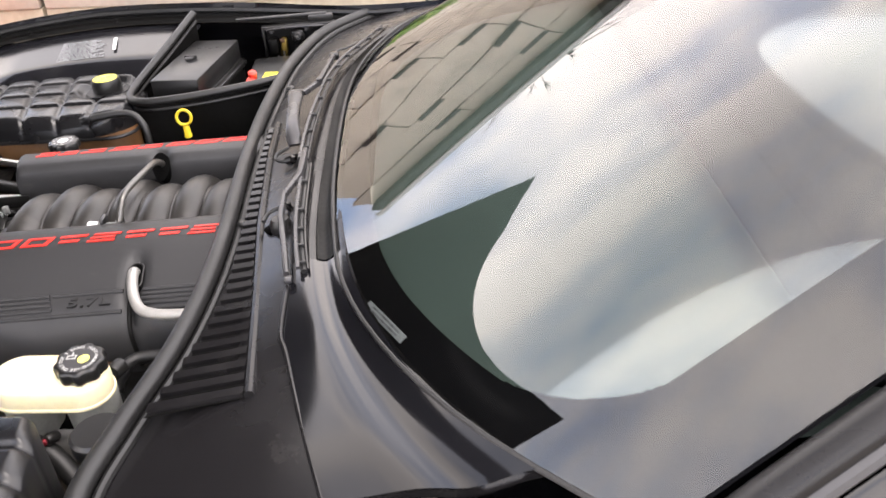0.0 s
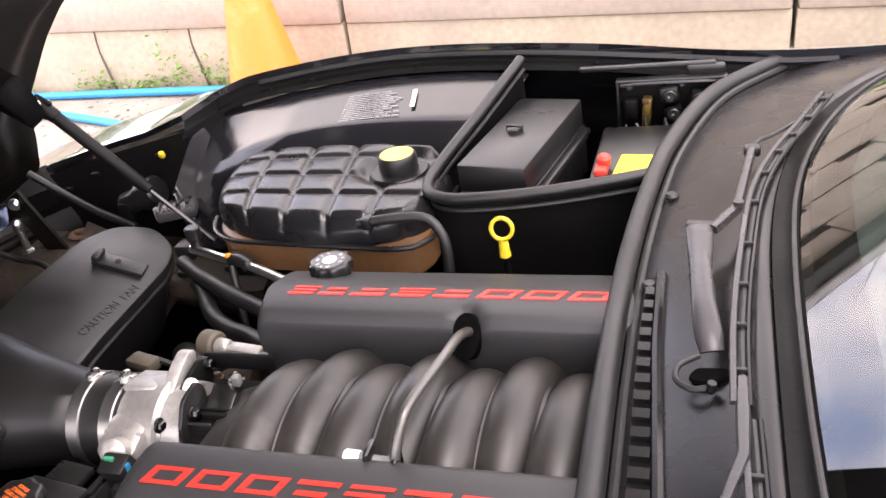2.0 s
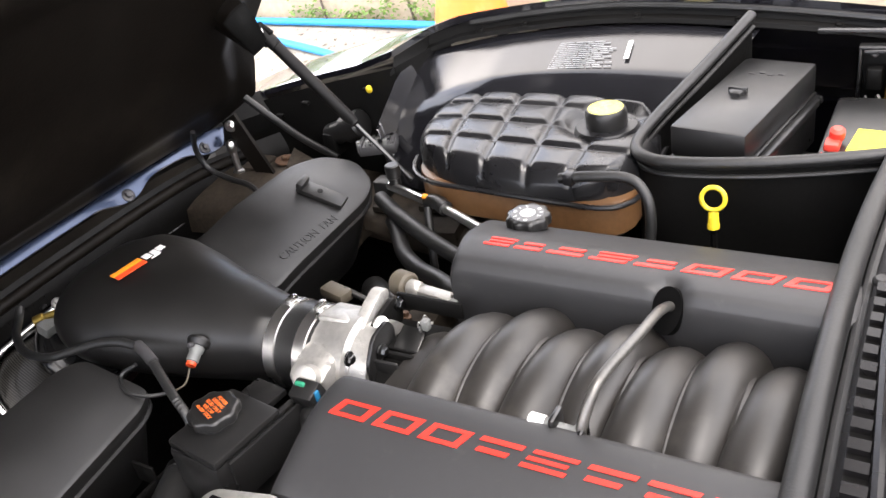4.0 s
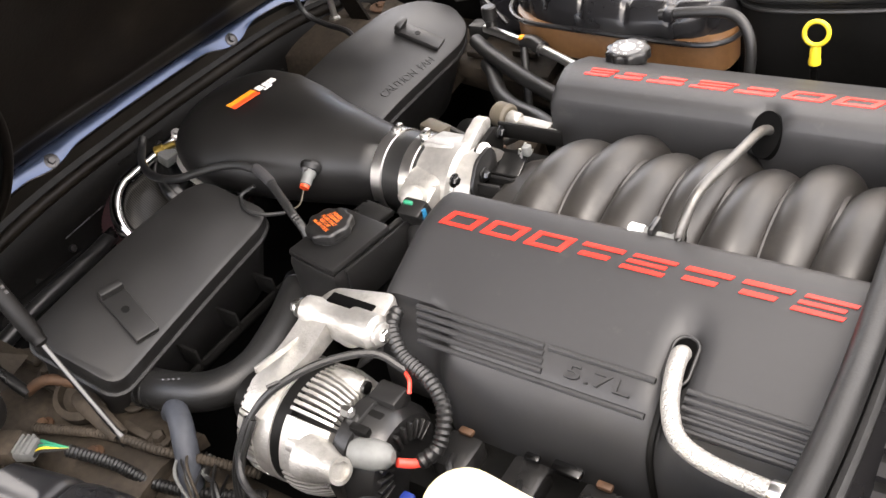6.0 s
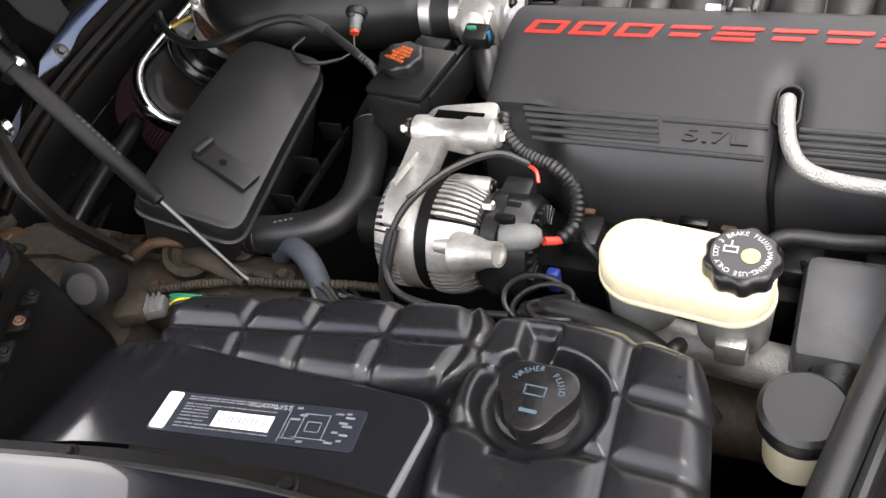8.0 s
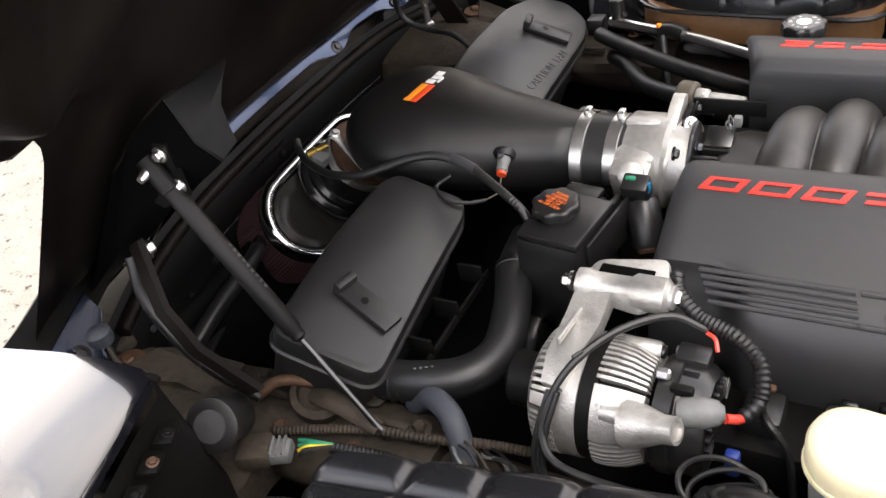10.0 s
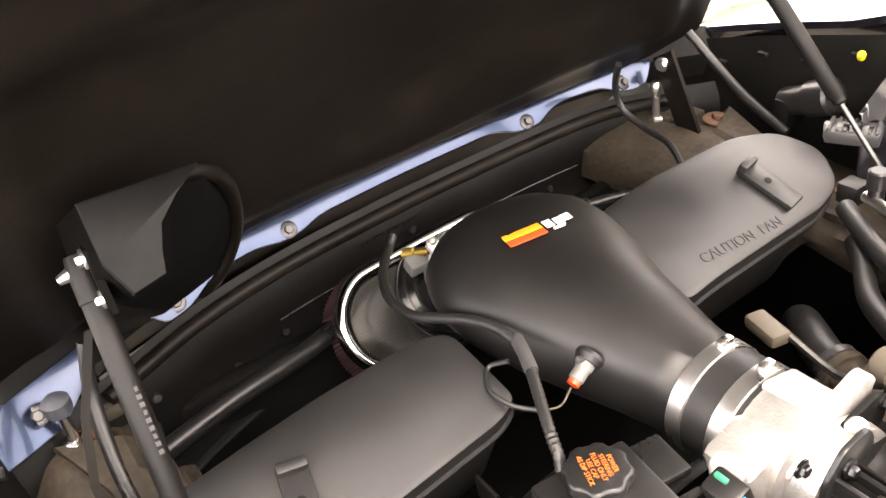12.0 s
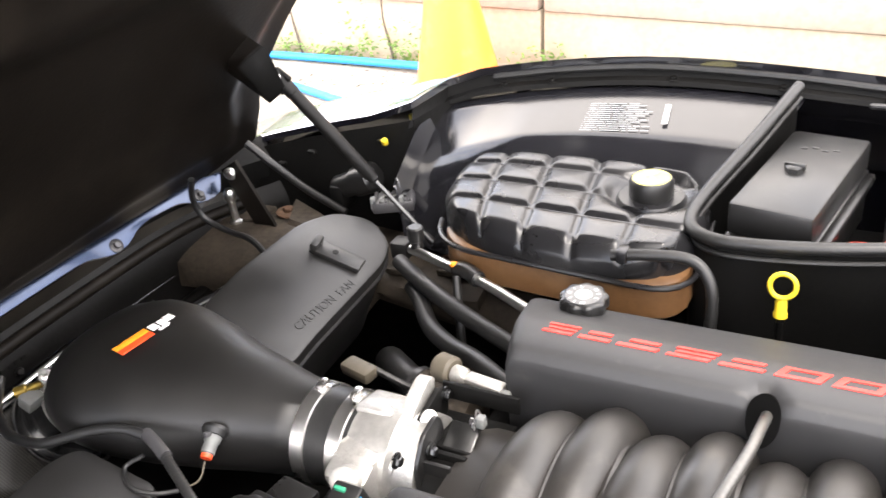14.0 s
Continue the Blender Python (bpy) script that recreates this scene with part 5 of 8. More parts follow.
    part("band_clamp", lathe([(0.0575, 0.062), (0.060, 0.063), (0.060, 0.076), (0.0575, 0.077)], c0, ax, 40), M_STEEL, f, "bright steel band clamp")
    part("orange_band", lathe([(0.0570, 0.079), (0.0585, 0.080), (0.0585, 0.086), (0.0570, 0.087)], c0, ax, 40), M_COPPER, f)
    b0, b1 = Vector((-0.772, -0.070, 0.752)), Vector((-0.712, -0.092, 0.704))
    part("bracket", flat_bar([b0, b0.lerp(b1, 0.12), b0.lerp(b1, 0.9), b1], [0.018, 0.011, 0.009, 0.014], 0.003), M_STEEL, f, "bright bent steel bracket")
    part("bracket_bolt", bolt(b0 + Vector((0.002, 0, 0.003)), (0.5, -0.2, 0.8), 0.005, 0.006, 0.008), M_STEEL, f)
    vf = Vector((-0.822, -0.086, 0.722))
    part("vent_fitting", lathe([(0.008, 0), (0.008, 0.014), (0.0055, 0.016), (0.0055, 0.034)], vf, (0.5, 0.5, 0.1), 10), M_BRASS, f, "small brass vent fitting")
    part("vent_block", box(vf + Vector((0.018, 0.006, -0.010)), (0.022, 0.026, 0.020), 0.003, Matrix.Rotation(radians(25), 3, "Y")), M_GREYPLUG, f, "grey sensor block")


M_NECK = mat("glossy_black_rubber_neck", (0.008, 0.008, 0.008), 0.16, var=0.1, rvar=0.04)
M_INTAKE = mat("matte_black_intake_plastic", (0.0055, 0.0052, 0.005), 0.42, var=0.1, bump=0.10, bump_scale=800, spots=((0.022, 0.020, 0.017), 0.66, 0.9, 9))


def build_fan_cover(side):
    fan = thing("fan_shroud", "flat black plastic radiator fan shroud", "fan shroud", group="fan shrouds")
    if side < 0:
        ctr = Vector((-0.560, -0.300, 0.7436))
        w = [(-0.600, -0.468), (-0.478, -0.452), (-0.495, -0.300), (-0.507, -0.170), (-0.519, -0.143), (-0.607, -0.156), (-0.618, -0.19), (-0.616, -0.30), (-0.608, -0.40)]
    else:
        ctr = Vector((-0.600, 0.285, 0.734))
        w = [(-0.665, 0.10), (-0.525, 0.10), (-0.531, 0.17), (-0.536, 0.370), (-0.551, 0.418), (-0.60, 0.447), (-0.650, 0.415), (-0.672, 0.35), (-0.675, 0.20)]
    m = axes(ctr, (1, 0, -0.45), (0, 1, 0.0))
    o = [((x - ctr.x) * 1.0966, y - ctr.y) for x, y in w]
    part("plate", slab([Vector(p) for p in o], -0.03, 0.0, 0.008, m, rad=0.025), M_SHROUD, fan)
    lower = [Vector(p) * 0.97 for p in o]
    part("housing", slab(lower, -0.16, -0.03, 0.004, m, rad=0.025), M_SHROUD, fan)
    part("edge_lip", tube([m @ Vector((p.x, p.y, -0.028)) for p in rounded([Vector(q) for q in o], 0.025)], 0.0045, 8, 1), M_SHROUD, fan)
    ty, tx = (-0.075, 0.030) if side < 0 else (0.038, 0.010)
    tab = part("tab", box((0, 0, 0), (0.082, 0.030, 0.008), 0.002), M_SHROUD, fan)
    tab.data.transform(m @ Matrix.Translation((tx, ty, 0.005)) @ Matrix.Rotation(radians(-12 if side < 0 else 10), 4, "Z"))
    hook = box((-0.036, 0, 0.008), (0.012, 0.030, 0.012), 0.003)
    bmesh.ops.transform(hook, matrix=m @ Matrix.Translation((tx, ty, 0.005)) @ Matrix.Rotation(radians(-12 if side < 0 else 10), 4, "Z"), verts=hook.verts)
    part("hook", hook, M_SHROUD, fan)
    # flat dark disc on the tab, painted as the shade of a hole
    part("tab_hole_shade", lathe([(0.0, 0), (0.005, 0), (0.005, 0.0005), (0.0, 0.0005)], m @ Vector((tx - 0.004, ty, 0.0092)), m.to_3x3() @ Vector((0, 0, 1)), 12), M_DARK, fan)
    if side > 0:
        lm = m @ Matrix.Translation((0.052, -0.055, 0.0004)) @ Matrix.Rotation(radians(86), 4, "Z")
        part("lettering", lettering("CAUTION  FAN", 0.020, lm, 0.0004, squash=0.95), M_SHROUD, fan, "raised warning lettering", smooth=0)
        part("plug", box(m @ Vector((0.07, 0.145, -0.01)), (0.03, 0.03, 0.03), 0.004), M_SHROUD, fan)
    else:
        for k in range(3):
            part("stay", box(m @ Vector((0.098, -0.05 + 0.07 * k, -0.055)), (0.035, 0.004, 0.03), 0.001), M_DARK, fan)
        part("rail", box(m @ Vector((0.115, 0.0, -0.06)), (0.005, 0.22, 0.012), 0.001), M_DARK, fan)


def build_alternator():
    a = thing("alternator", "silver cast aluminium alternator with black rear cover", "alternator")
    c = Vector((0, -0.372, 0.668))
    X = (1, 0, 0)

    def sector(prof, q0, q1, n=2):
        return loft([[c + Vector((x, r * math.cos(q), r * math.sin(q))) for r, x in prof] for q in [q0 + (q1 - q0) * i / n for i in range(n + 1)]])

    def spaced(q0, q1, step):
        return [q0 + step * i for i in range(int((q1 - q0) / step) + 1)]
    front = [(0.0685, -0.284), (0.0685, -0.298), (0.064, -0.311), (0.054, -0.317), (0.045, -0.317), (0.045, -0.284)]
    rear = [(0.0685, -0.246), (0.0685, -0.233), (0.065, -0.216), (0.056, -0.198), (0.045, -0.196), (0.045, -0.246)]
    part("core", lathe([(0.030, -0.314), (0.054, -0.312), (0.056, -0.29), (0.056, -0.22), (0.044, -0.198)], c, X, 32), M_DARK, a, "dark windings inside the fins")
    part("front_housing", lathe([(0.056, -0.287), (0.0675, -0.286), (0.0675, -0.262), (0.058, -0.261)], c, X, 48), M_ALU, a)
    part("front_cap", lathe([(0.025, -0.321), (0.050, -0.319), (0.055, -0.316), (0.045, -0.312)], c, X, 40), M_ALU, a)
    part("stator_band", lathe([(0.0655, -0.262), (0.0655, -0.244)], c, X, 40), M_DARK, a, "black stator band")
    for q in spaced(0.2, 1.6, 0.12) + spaced(1.72, 2.34, 0.12) + spaced(2.70, 3.10, 0.10) + spaced(3.28, 4.2, 0.11):
        part("fin", sector(front, q, q + 0.060), M_ALU, a, smooth=30)
    for q0, q1 in ((1.62, 1.69), (2.42, 2.62), (3.14, 3.22), (4.3, 6.45)):
        part("housing_pad", sector(front, q0, q1, 6), M_ALU, a)
    for q in spaced(0.80, 2.02, 0.105) + spaced(3.04, 3.52, 0.11):
        part("fin", sector(rear, q, q + 0.052), M_ALU, a, smooth=30)
    for q0, q1 in ((2.10, 2.98), (3.60, 7.03)):
        part("housing_pad", sector(rear, q0, q1, 14), M_ALU, a)
    for q in (1.05, 2.50):
        d = Vector((0, math.cos(q), math.sin(q)))
        part("screw_boss", lathe([(0.010, -0.004), (0.010, 0.030), (0.0085, 0.034), (0.0, 0.034)], c + d * 0.061 + Vector((-0.232, 0, 0)), X, 16), M_ALU, a)
        part("screw_head", lathe([(0.0, 0.0), (0.007, 0.0), (0.007, 0.004), (0.0, 0.004)], c + d * 0.061 + Vector((-0.1985, 0, 0)), X, 12), M_GUNMETAL, a)
    part("rear_cover", lathe([(0.058, -0.190), (0.057, -0.150), (0.050, -0.140), (0.0, -0.139)], c, X, 32), M_PLASTIC, a, "black plastic rear cover")
    part("terminal_boot", lathe([(0.0, -0.002), (0.011, 0), (0.0145, 0.006), (0.0150, 0.026), (0.012, 0.038), (0.006, 0.044)], c + Vector((-0.166, -0.036, 0.045)), (0.9, 0.25, 0.02), 18), M_GREYPLUG, a, "grey rubber terminal boot")
    part("ear", lathe([(0.024, 0), (0.020, 0.02), (0.014, 0.038), (0.0135, 0.052), (0.010, 0.052), (0.009, 0.048), (0.0, 0.048)], c + Vector((-0.208, -0.054, 0.034)), (0.95, -0.12, 0.28), 18), M_ALU, a)
    part("pulley", lathe([(0.0, -0.356), (0.026, -0.356), (0.031, -0.352), (0.031, -0.326), (0.02, -0.324)], c, X, 30), M_DARK, a)
    part("regulator_plug", box(c + Vector((-0.166, 0.030, 0.052)), (0.034, 0.026, 0.020), 0.004), M_PLASTIC, a)
    for k in range(12):
        q = radians(20 + 15 * k)
        part("vent_rib", box(c + Vector((-0.1365, 0.036 * math.cos(q), 0.036 * math.sin(q))), (0.006, 0.020, 0.004), 0.001, Matrix.Rotation(q, 3, "X")), M_PLASTIC, a)
    for k in range(3):
        part("terminal_tab", box(c + Vector((-0.165, -0.018 + 0.022 * k, 0.056 - 0.004 * k)), (0.022, 0.009, 0.012), 0.002), M_DARK, a)
    part("cover_step", lathe([(0.061, -0.184), (0.061, -0.172), (0.058, -0.170)], c, X, 36), M_PLASTIC, a)
    for y, z in ((0.052, 0.035), (-0.01, 0.066)):
        part("bolt", lathe([(0.006, 0), (0.006, 0.01), (0.004, 0.012)], c + Vector((-0.19, y, z)), X, 6), M_STEEL, a)
    # cast bracket over the alternator
    b = thing("alternator_bracket", "light cast aluminium accessory bracket bolted over the alternator", "bracket")
    part("boss_bar", lathe([(0.012, -0.300), (0.016, -0.298), (0.017, -0.286), (0.0145, -0.280), (0.0145, -0.242), (0.019, -0.236), (0.019, -0.204), (0.014, -0.200)], (0, -0.300, 0.757), X, 22), M_ALU, b)
    part("web", slab([(-0.300, -0.307), (-0.225, -0.320), (-0.205, -0.285), (-0.215, -0.245), (-0.29, -0.262)], 0.742, 0.762, 0.005, rad=0.012), M_ALU, b)
    arm = loft([[(-0.297, -0.300, 0.762), (-0.258, -0.305, 0.765), (-0.258, -0.300, 0.740), (-0.297, -0.296, 0.738)],
                [(-0.298, -0.345, 0.750), (-0.258, -0.350, 0.752), (-0.258, -0.342, 0.735), (-0.298, -0.337, 0.733)],
                [(-0.300, -0.395, 0.742), (-0.268, -0.400, 0.742), (-0.268, -0.396, 0.725), (-0.300, -0.392, 0.725)],
                [(-0.298, -0.420, 0.727), (-0.276, -0.422, 0.727), (-0.276, -0.418, 0.716), (-0.298, -0.416, 0.716)]])
    part("arm", arm, M_ALU, b)
    # slot shown by a thin black box on the web, shade painted in
    part("slot", box((-0.252, -0.279, 0.7630), (0.058, 0.014, 0.003), 0.0010), M_HOLESHADE, b)
    part("lug", lathe([(0.013, -0.206), (0.013, -0.196), (0.010, -0.194)], (0, -0.300, 0.757), X, 18), M_ALU, b)
    part("rib", box((-0.284, -0.352, 0.754), (0.004, 0.09, 0.008), 0.0015, Matrix.Rotation(radians(-12), 3, "X")), M_ALU, b)
    for c2, ax in (((-0.303, -0.303, 0.760), (-1, 0, 0)), ((-0.201, -0.300, 0.757), (1, 0, 0))):
        part("bolt", bolt(c2, ax, 0.0075, 0.010, 0.011), M_STEEL, b)
    # cables over and behind it
    h = thing("alternator_harness", "black corrugated wiring harness with a red end", "cable")
    part("conduit", tube([(-0.205, -0.262, 0.755), (-0.196, -0.285, 0.752), (-0.170, -0.305, 0.742), (-0.130, -0.318, 0.735), (-0.105, -0.335, 0.722), (-0.100, -0.360, 0.700), (-0.112, -0.378, 0.690)], 0.0085, 12, 6, ridge=0.0016), M_RUBBER, h)
    part("red_sleeve", tube([(-0.112, -0.378, 0.690), (-0.116, -0.386, 0.696), (-0.124, -0.394, 0.703)], 0.0048, 12, 5), M_CABLERED, h, "red cable sleeve")
    part("red_wire", tube([(-0.160, -0.318, 0.735), (-0.150, -0.325, 0.735), (-0.145, -0.335, 0.728)], 0.0022, 6, 5), M_CABLERED, h)
    for k in (-1, 0, 1):
        part("lead", tube([(x + 0.0045 * k, y, z - 0.0015 * abs(k)) for x, y, z in ((-0.283, -0.425, 0.724), (-0.290, -0.450, 0.690), (-0.290, -0.468, 0.655), (-0.270, -0.485, 0.62))], 0.0034, 8, 5), M_RUBBER, h)
    part("lead", tube([(-0.160, -0.316, 0.736), (-0.195, -0.320, 0.750), (-0.235, -0.352, 0.752), (-0.265, -0.395, 0.745), (-0.283, -0.425, 0.722), (-0.290, -0.450, 0.690), (-0.268, -0.470, 0.670), (-0.20, -0.478, 0.670), (-0.14, -0.475, 0.675)], 0.0042, 8, 6), M_RUBBER, h)
    part("tie", tube([(-0.268, -0.398, 0.738), (-0.262, -0.390, 0.750), (-0.268, -0.402, 0.752)], 0.002, 6, 4), M_RUBBER, h)
    loops = thing("cable_loops", "coiled black cable tied beside the alternator", "cable")
    for k in range(5):
        ctr = Vector((-0.118 + 0.008 * k, -0.450 - 0.006 * k, 0.674 + 0.003 * k))
        ring = [ctr + Vector((0.036 * math.cos(q) * (1 - 0.05 * k), 0.020 * math.sin(q), 0.016 * math.sin(q + k))) for q in [2 * math.pi * i / 20 for i in range(22)]]
        part("loop", tube(ring, 0.0030, 7, 2), M_RUBBER, loops)


def build_engine_front():
    w = thing("water_pump", "grimy cast water pump with hose necks and pulleys", "water pump")
    part("body", lathe([(0.0, 0.0), (0.055, 0.0), (0.062, 0.01), (0.060, 0.035), (0.045, 0.05), (0.02, 0.055)], (-0.355, 0.085, 0.605), (1, 0, 0), 30), M_DIRT, w)
    part("housing", box((-0.335, 0.175, 0.605), (0.07, 0.11, 0.085), 0.018, Matrix.Rotation(radians(14), 3, "X")), M_DIRT, w)
    part("neck", lathe([(0.026, 0), (0.026, 0.03), (0.030, 0.032), (0.030, 0.042), (0.026, 0.044)], (-0.36, 0.205, 0.608), (-1, 0.3, 0.05), 24), M_DIRT, w)
    for y, z, r in ((0.02, 0.545, 0.075), (0.165, 0.575, 0.040), (-0.215, 0.560, 0.045)):
        part("pulley", lathe([(0.0, 0.0), (r * 0.4, 0.0), (r * 0.45, 0.008), (r * 0.85, 0.008), (r, 0.0), (r, 0.022), (r * 0.8, 0.024), (0.0, 0.024)], (-0.415, y, z), (1, 0, 0), 34), M_DARK, w)
    part("belt", tube([(-0.403, -0.26, 0.575), (-0.403, -0.21, 0.607), (-0.403, 0.02, 0.622), (-0.403, 0.17, 0.617), (-0.403, 0.206, 0.575), (-0.403, 0.16, 0.535), (-0.403, 0.03, 0.468), (-0.403, -0.20, 0.514), (-0.403, -0.26, 0.575)], 0.008, 8, 6, flat=0.35), M_RUBBER, w, "black ribbed drive belt")
    for y, z in ((0.135, 0.672), (0.215, 0.660), (0.045, 0.655)):
        part("bolt", bolt((-0.325, y, z), (0, 0.2, 1), 0.006, 0.008, 0.009), M_COPPER, w)
    h = thing("thermostat_hose", "thick black rubber hose from the water pump", "hose")
    part("hose", tube([(-0.385, 0.212, 0.610), (-0.42, 0.222, 0.612), (-0.46, 0.25, 0.605), (-0.50, 0.29, 0.58), (-0.53, 0.33, 0.54)], 0.023, 18, 6), M_RUBBER, h)
    part("clamp", lathe([(0.0262, 0), (0.0275, 0.001), (0.0275, 0.010), (0.0262, 0.011)], (-0.402, 0.218, 0.612), (-1, 0.35, 0.05), 24), M_ARM, h)
    b = thing("sensor_box", "tan-grey plastic sensor box at the engine front", "sensor")
    part("box", box((-0.452, 0.150, 0.680), (0.050, 0.026, 0.018), 0.005, Matrix.Rotation(radians(-14), 3, "Z")), M_TAN, b)
    part("lead", tube([(-0.44, 0.155, 0.685), (-0.36, 0.16, 0.66), (-0.29, 0.17, 0.69), (-0.25, 0.19, 0.66)], 0.005, 8, 5), M_RUBBER, b)


def build_power_steering():
    p = thing("power_steering_reservoir", "square black power steering reservoir with orange lettered cap", "fluid reservoir")
    R = Matrix.Rotation(radians(-8), 3, "Z")
    part("tank", box((-0.368, -0.172, 0.665), (0.092, 0.105, 0.135), 0.014, R), M_PLASTIC, p)
    part("rib", box((-0.330, -0.160, 0.700), (0.010, 0.118, 0.060), 0.003, R), M_PLASTIC, p)
    part("rib", box((-0.316, -0.158, 0.704), (0.005, 0.112, 0.056), 0.002, R), M_PLASTIC, p)
    part("shoulder", box((-0.366, -0.172, 0.734), (0.084, 0.098, 0.012), 0.005, R), M_PLASTIC, p)
    part("mount_ear", box((-0.372, -0.105, 0.722), (0.050, 0.040, 0.010), 0.003, R), M_PLASTIC, p)
    part("neck", lathe([(0.024, -0.03), (0.024, 0.004)], (-0.377, -0.169, 0.744), n=24), M_PLASTIC, p)
    scallop_cap((-0.377, -0.169, 0.744), 0.0290, 0.0150, 8, M_PLASTIC, p, "cap", "black cap with orange lettering")
    rows = [("POWER", 0.0155), ("STEERING", 0.0085), ("FLUID ONLY", 0.0015), ("USE CAP", -0.0055), ("AS DIP STICK", -0.0125)]
    m = axes((-0.377, -0.169, 0.7593), (0.90, -0.35, 0), (0.35, 0.90, 0)) @ Matrix.Scale(0.86, 4)
    bm = bmesh.new()
    for text, y in rows:
        merge(bm, lettering(text, 0.0072, m @ Matrix.Translation((0, y, 0)), 0.0002, squash=0.92))
    part("lettering", bm, M_ORANGE, p, "orange printed lettering", smooth=0)


def build_brake_reservoir():
    b = thing("brake_fluid_reservoir", "yellowed translucent brake fluid reservoir with black cap", "fluid reservoir")
    def stadium(a, r, cx=0.030, cy=-0.441, n=16):
        # long axis nearly along the car
        out = []
        for k in range(2 * n + 2):
            q = -math.pi / 2 + math.pi * k / n if k <= n else math.pi / 2 + math.pi * (k - n - 1) / n
            p = Vector((r * math.cos(q) + (a if k <= n else -a), r * math.sin(q)))
            out.append(Vector((cx + p.x * 0.995 + p.y * 0.03, cy + p.y * 0.995 - p.x * 0.10)))
        return out
    o = stadium(0.0405, 0.0395, cy=-0.440)
    part("tank", slab(o, 0.732, 0.768, 0.014), M_FILLER, b, "yellowed translucent upper tank", smooth=60)
    part("rim", slab(stadium(0.0405, 0.0415, cy=-0.440), 0.728, 0.734, 0.002, bottom=True), M_FILLER, b)
    for x in (-0.010, 0.075):
        part("lower_bowl", lathe([(0.024, 0.665), (0.033, 0.676), (0.0355, 0.729)], (x, -0.439 - (x - 0.03) * 0.1, 0), n=28), M_BOWL, b, "pale grey translucent lower bowl")
    part("bowl_foot", box((0.078, -0.478, 0.690), (0.030, 0.020, 0.030), 0.006), M_ALU, b, "dull cast foot of the reservoir")
    part("level_plug", lathe([(0.0, 0.0), (0.007, 0.0), (0.008, 0.004), (0.008, 0.016), (0.005, 0.020)], (0.035, -0.485, 0.694), (-0.3, -1, 0.5), 14), M_PLASTIC, b, "black level sensor plug")
    part("plug_lock", box((0.028, -0.503, 0.700), (0.006, 0.006, 0.008), 0.002), M_MAROONPLUG, b, "small dark red lock")
    part("port", lathe([(0.010, 0.0), (0.0115, 0.004), (0.0115, 0.020), (0.008, 0.022)], (0.092, -0.402, 0.724), (0.35, 1, -0.1), 16), M_RUBBER, b, "black rubber hose port")
    part("master_cylinder", lathe([(0.024, -0.03), (0.024, 0.13), (0.03, 0.14), (0.03, 0.16)], (0, -0.437, 0.630), (1, -0.1, 0), 24), M_ALU, b, "cast aluminium master cylinder")
    c = Vector((0.080, -0.4475, 0.766))
    ax = (0.0, -0.06, 1)
    scallop_cap(c, 0.0315, 0.022, 9, M_PLASTIC, b, "cap", "black scalloped cap with white warning print", ax)
    top = c + Vector(ax).normalized() * 0.0224
    part("cap_disc", lathe([(0.0, 0.0), (0.0262, 0.0), (0.0262, 0.0002), (0.0, 0.0002)], top - Vector(ax).normalized() * 0.0001, ax, 32), M_TRIMGREY, b, "worn grey cap face")
    top = top + Vector(ax).normalized() * 0.0003
    ring_text("USE ONLY DOT 3 BRAKE FLUID-WARNING-", top, 0.0215, 0.0066, 284, 10.3, ax, M_CAPPRINT, b)
    part("yellow_dot", lathe([(0, 0), (0.0078, 0), (0.0078, 0.0005), (0, 0.0005)], top + Vector((0.007, -0.002, 0)), ax, 20), M_CAPYEL, b, "yellow warning dot")
    sym = bmesh.new()
    for d in ((-0.010, 0.0, 0.012, 0.0015), (-0.010, 0.006, 0.012, 0.0015), (-0.0155, 0.003, 0.0015, 0.008), (-0.0045, 0.003, 0.0015, 0.008), (-0.010, 0.010, 0.0015, 0.006)):
        box(top + Vector((d[0], d[1], 0.0003)), (d[2], d[3], 0.0006), 0, bm=sym)
    part("symbol", sym, M_CAPPRINT, b, "pale warning symbol", smooth=0)


for cover_side in (-1, 1):
    build_cover(cover_side)
build_manifold()
build_fuel_line()
build_oil_cap()
build_throttle()
build_intake()
build_fan_cover(-1)
build_fan_cover(1)
build_alternator()
build_engine_front()
build_power_steering()
build_brake_reservoir()


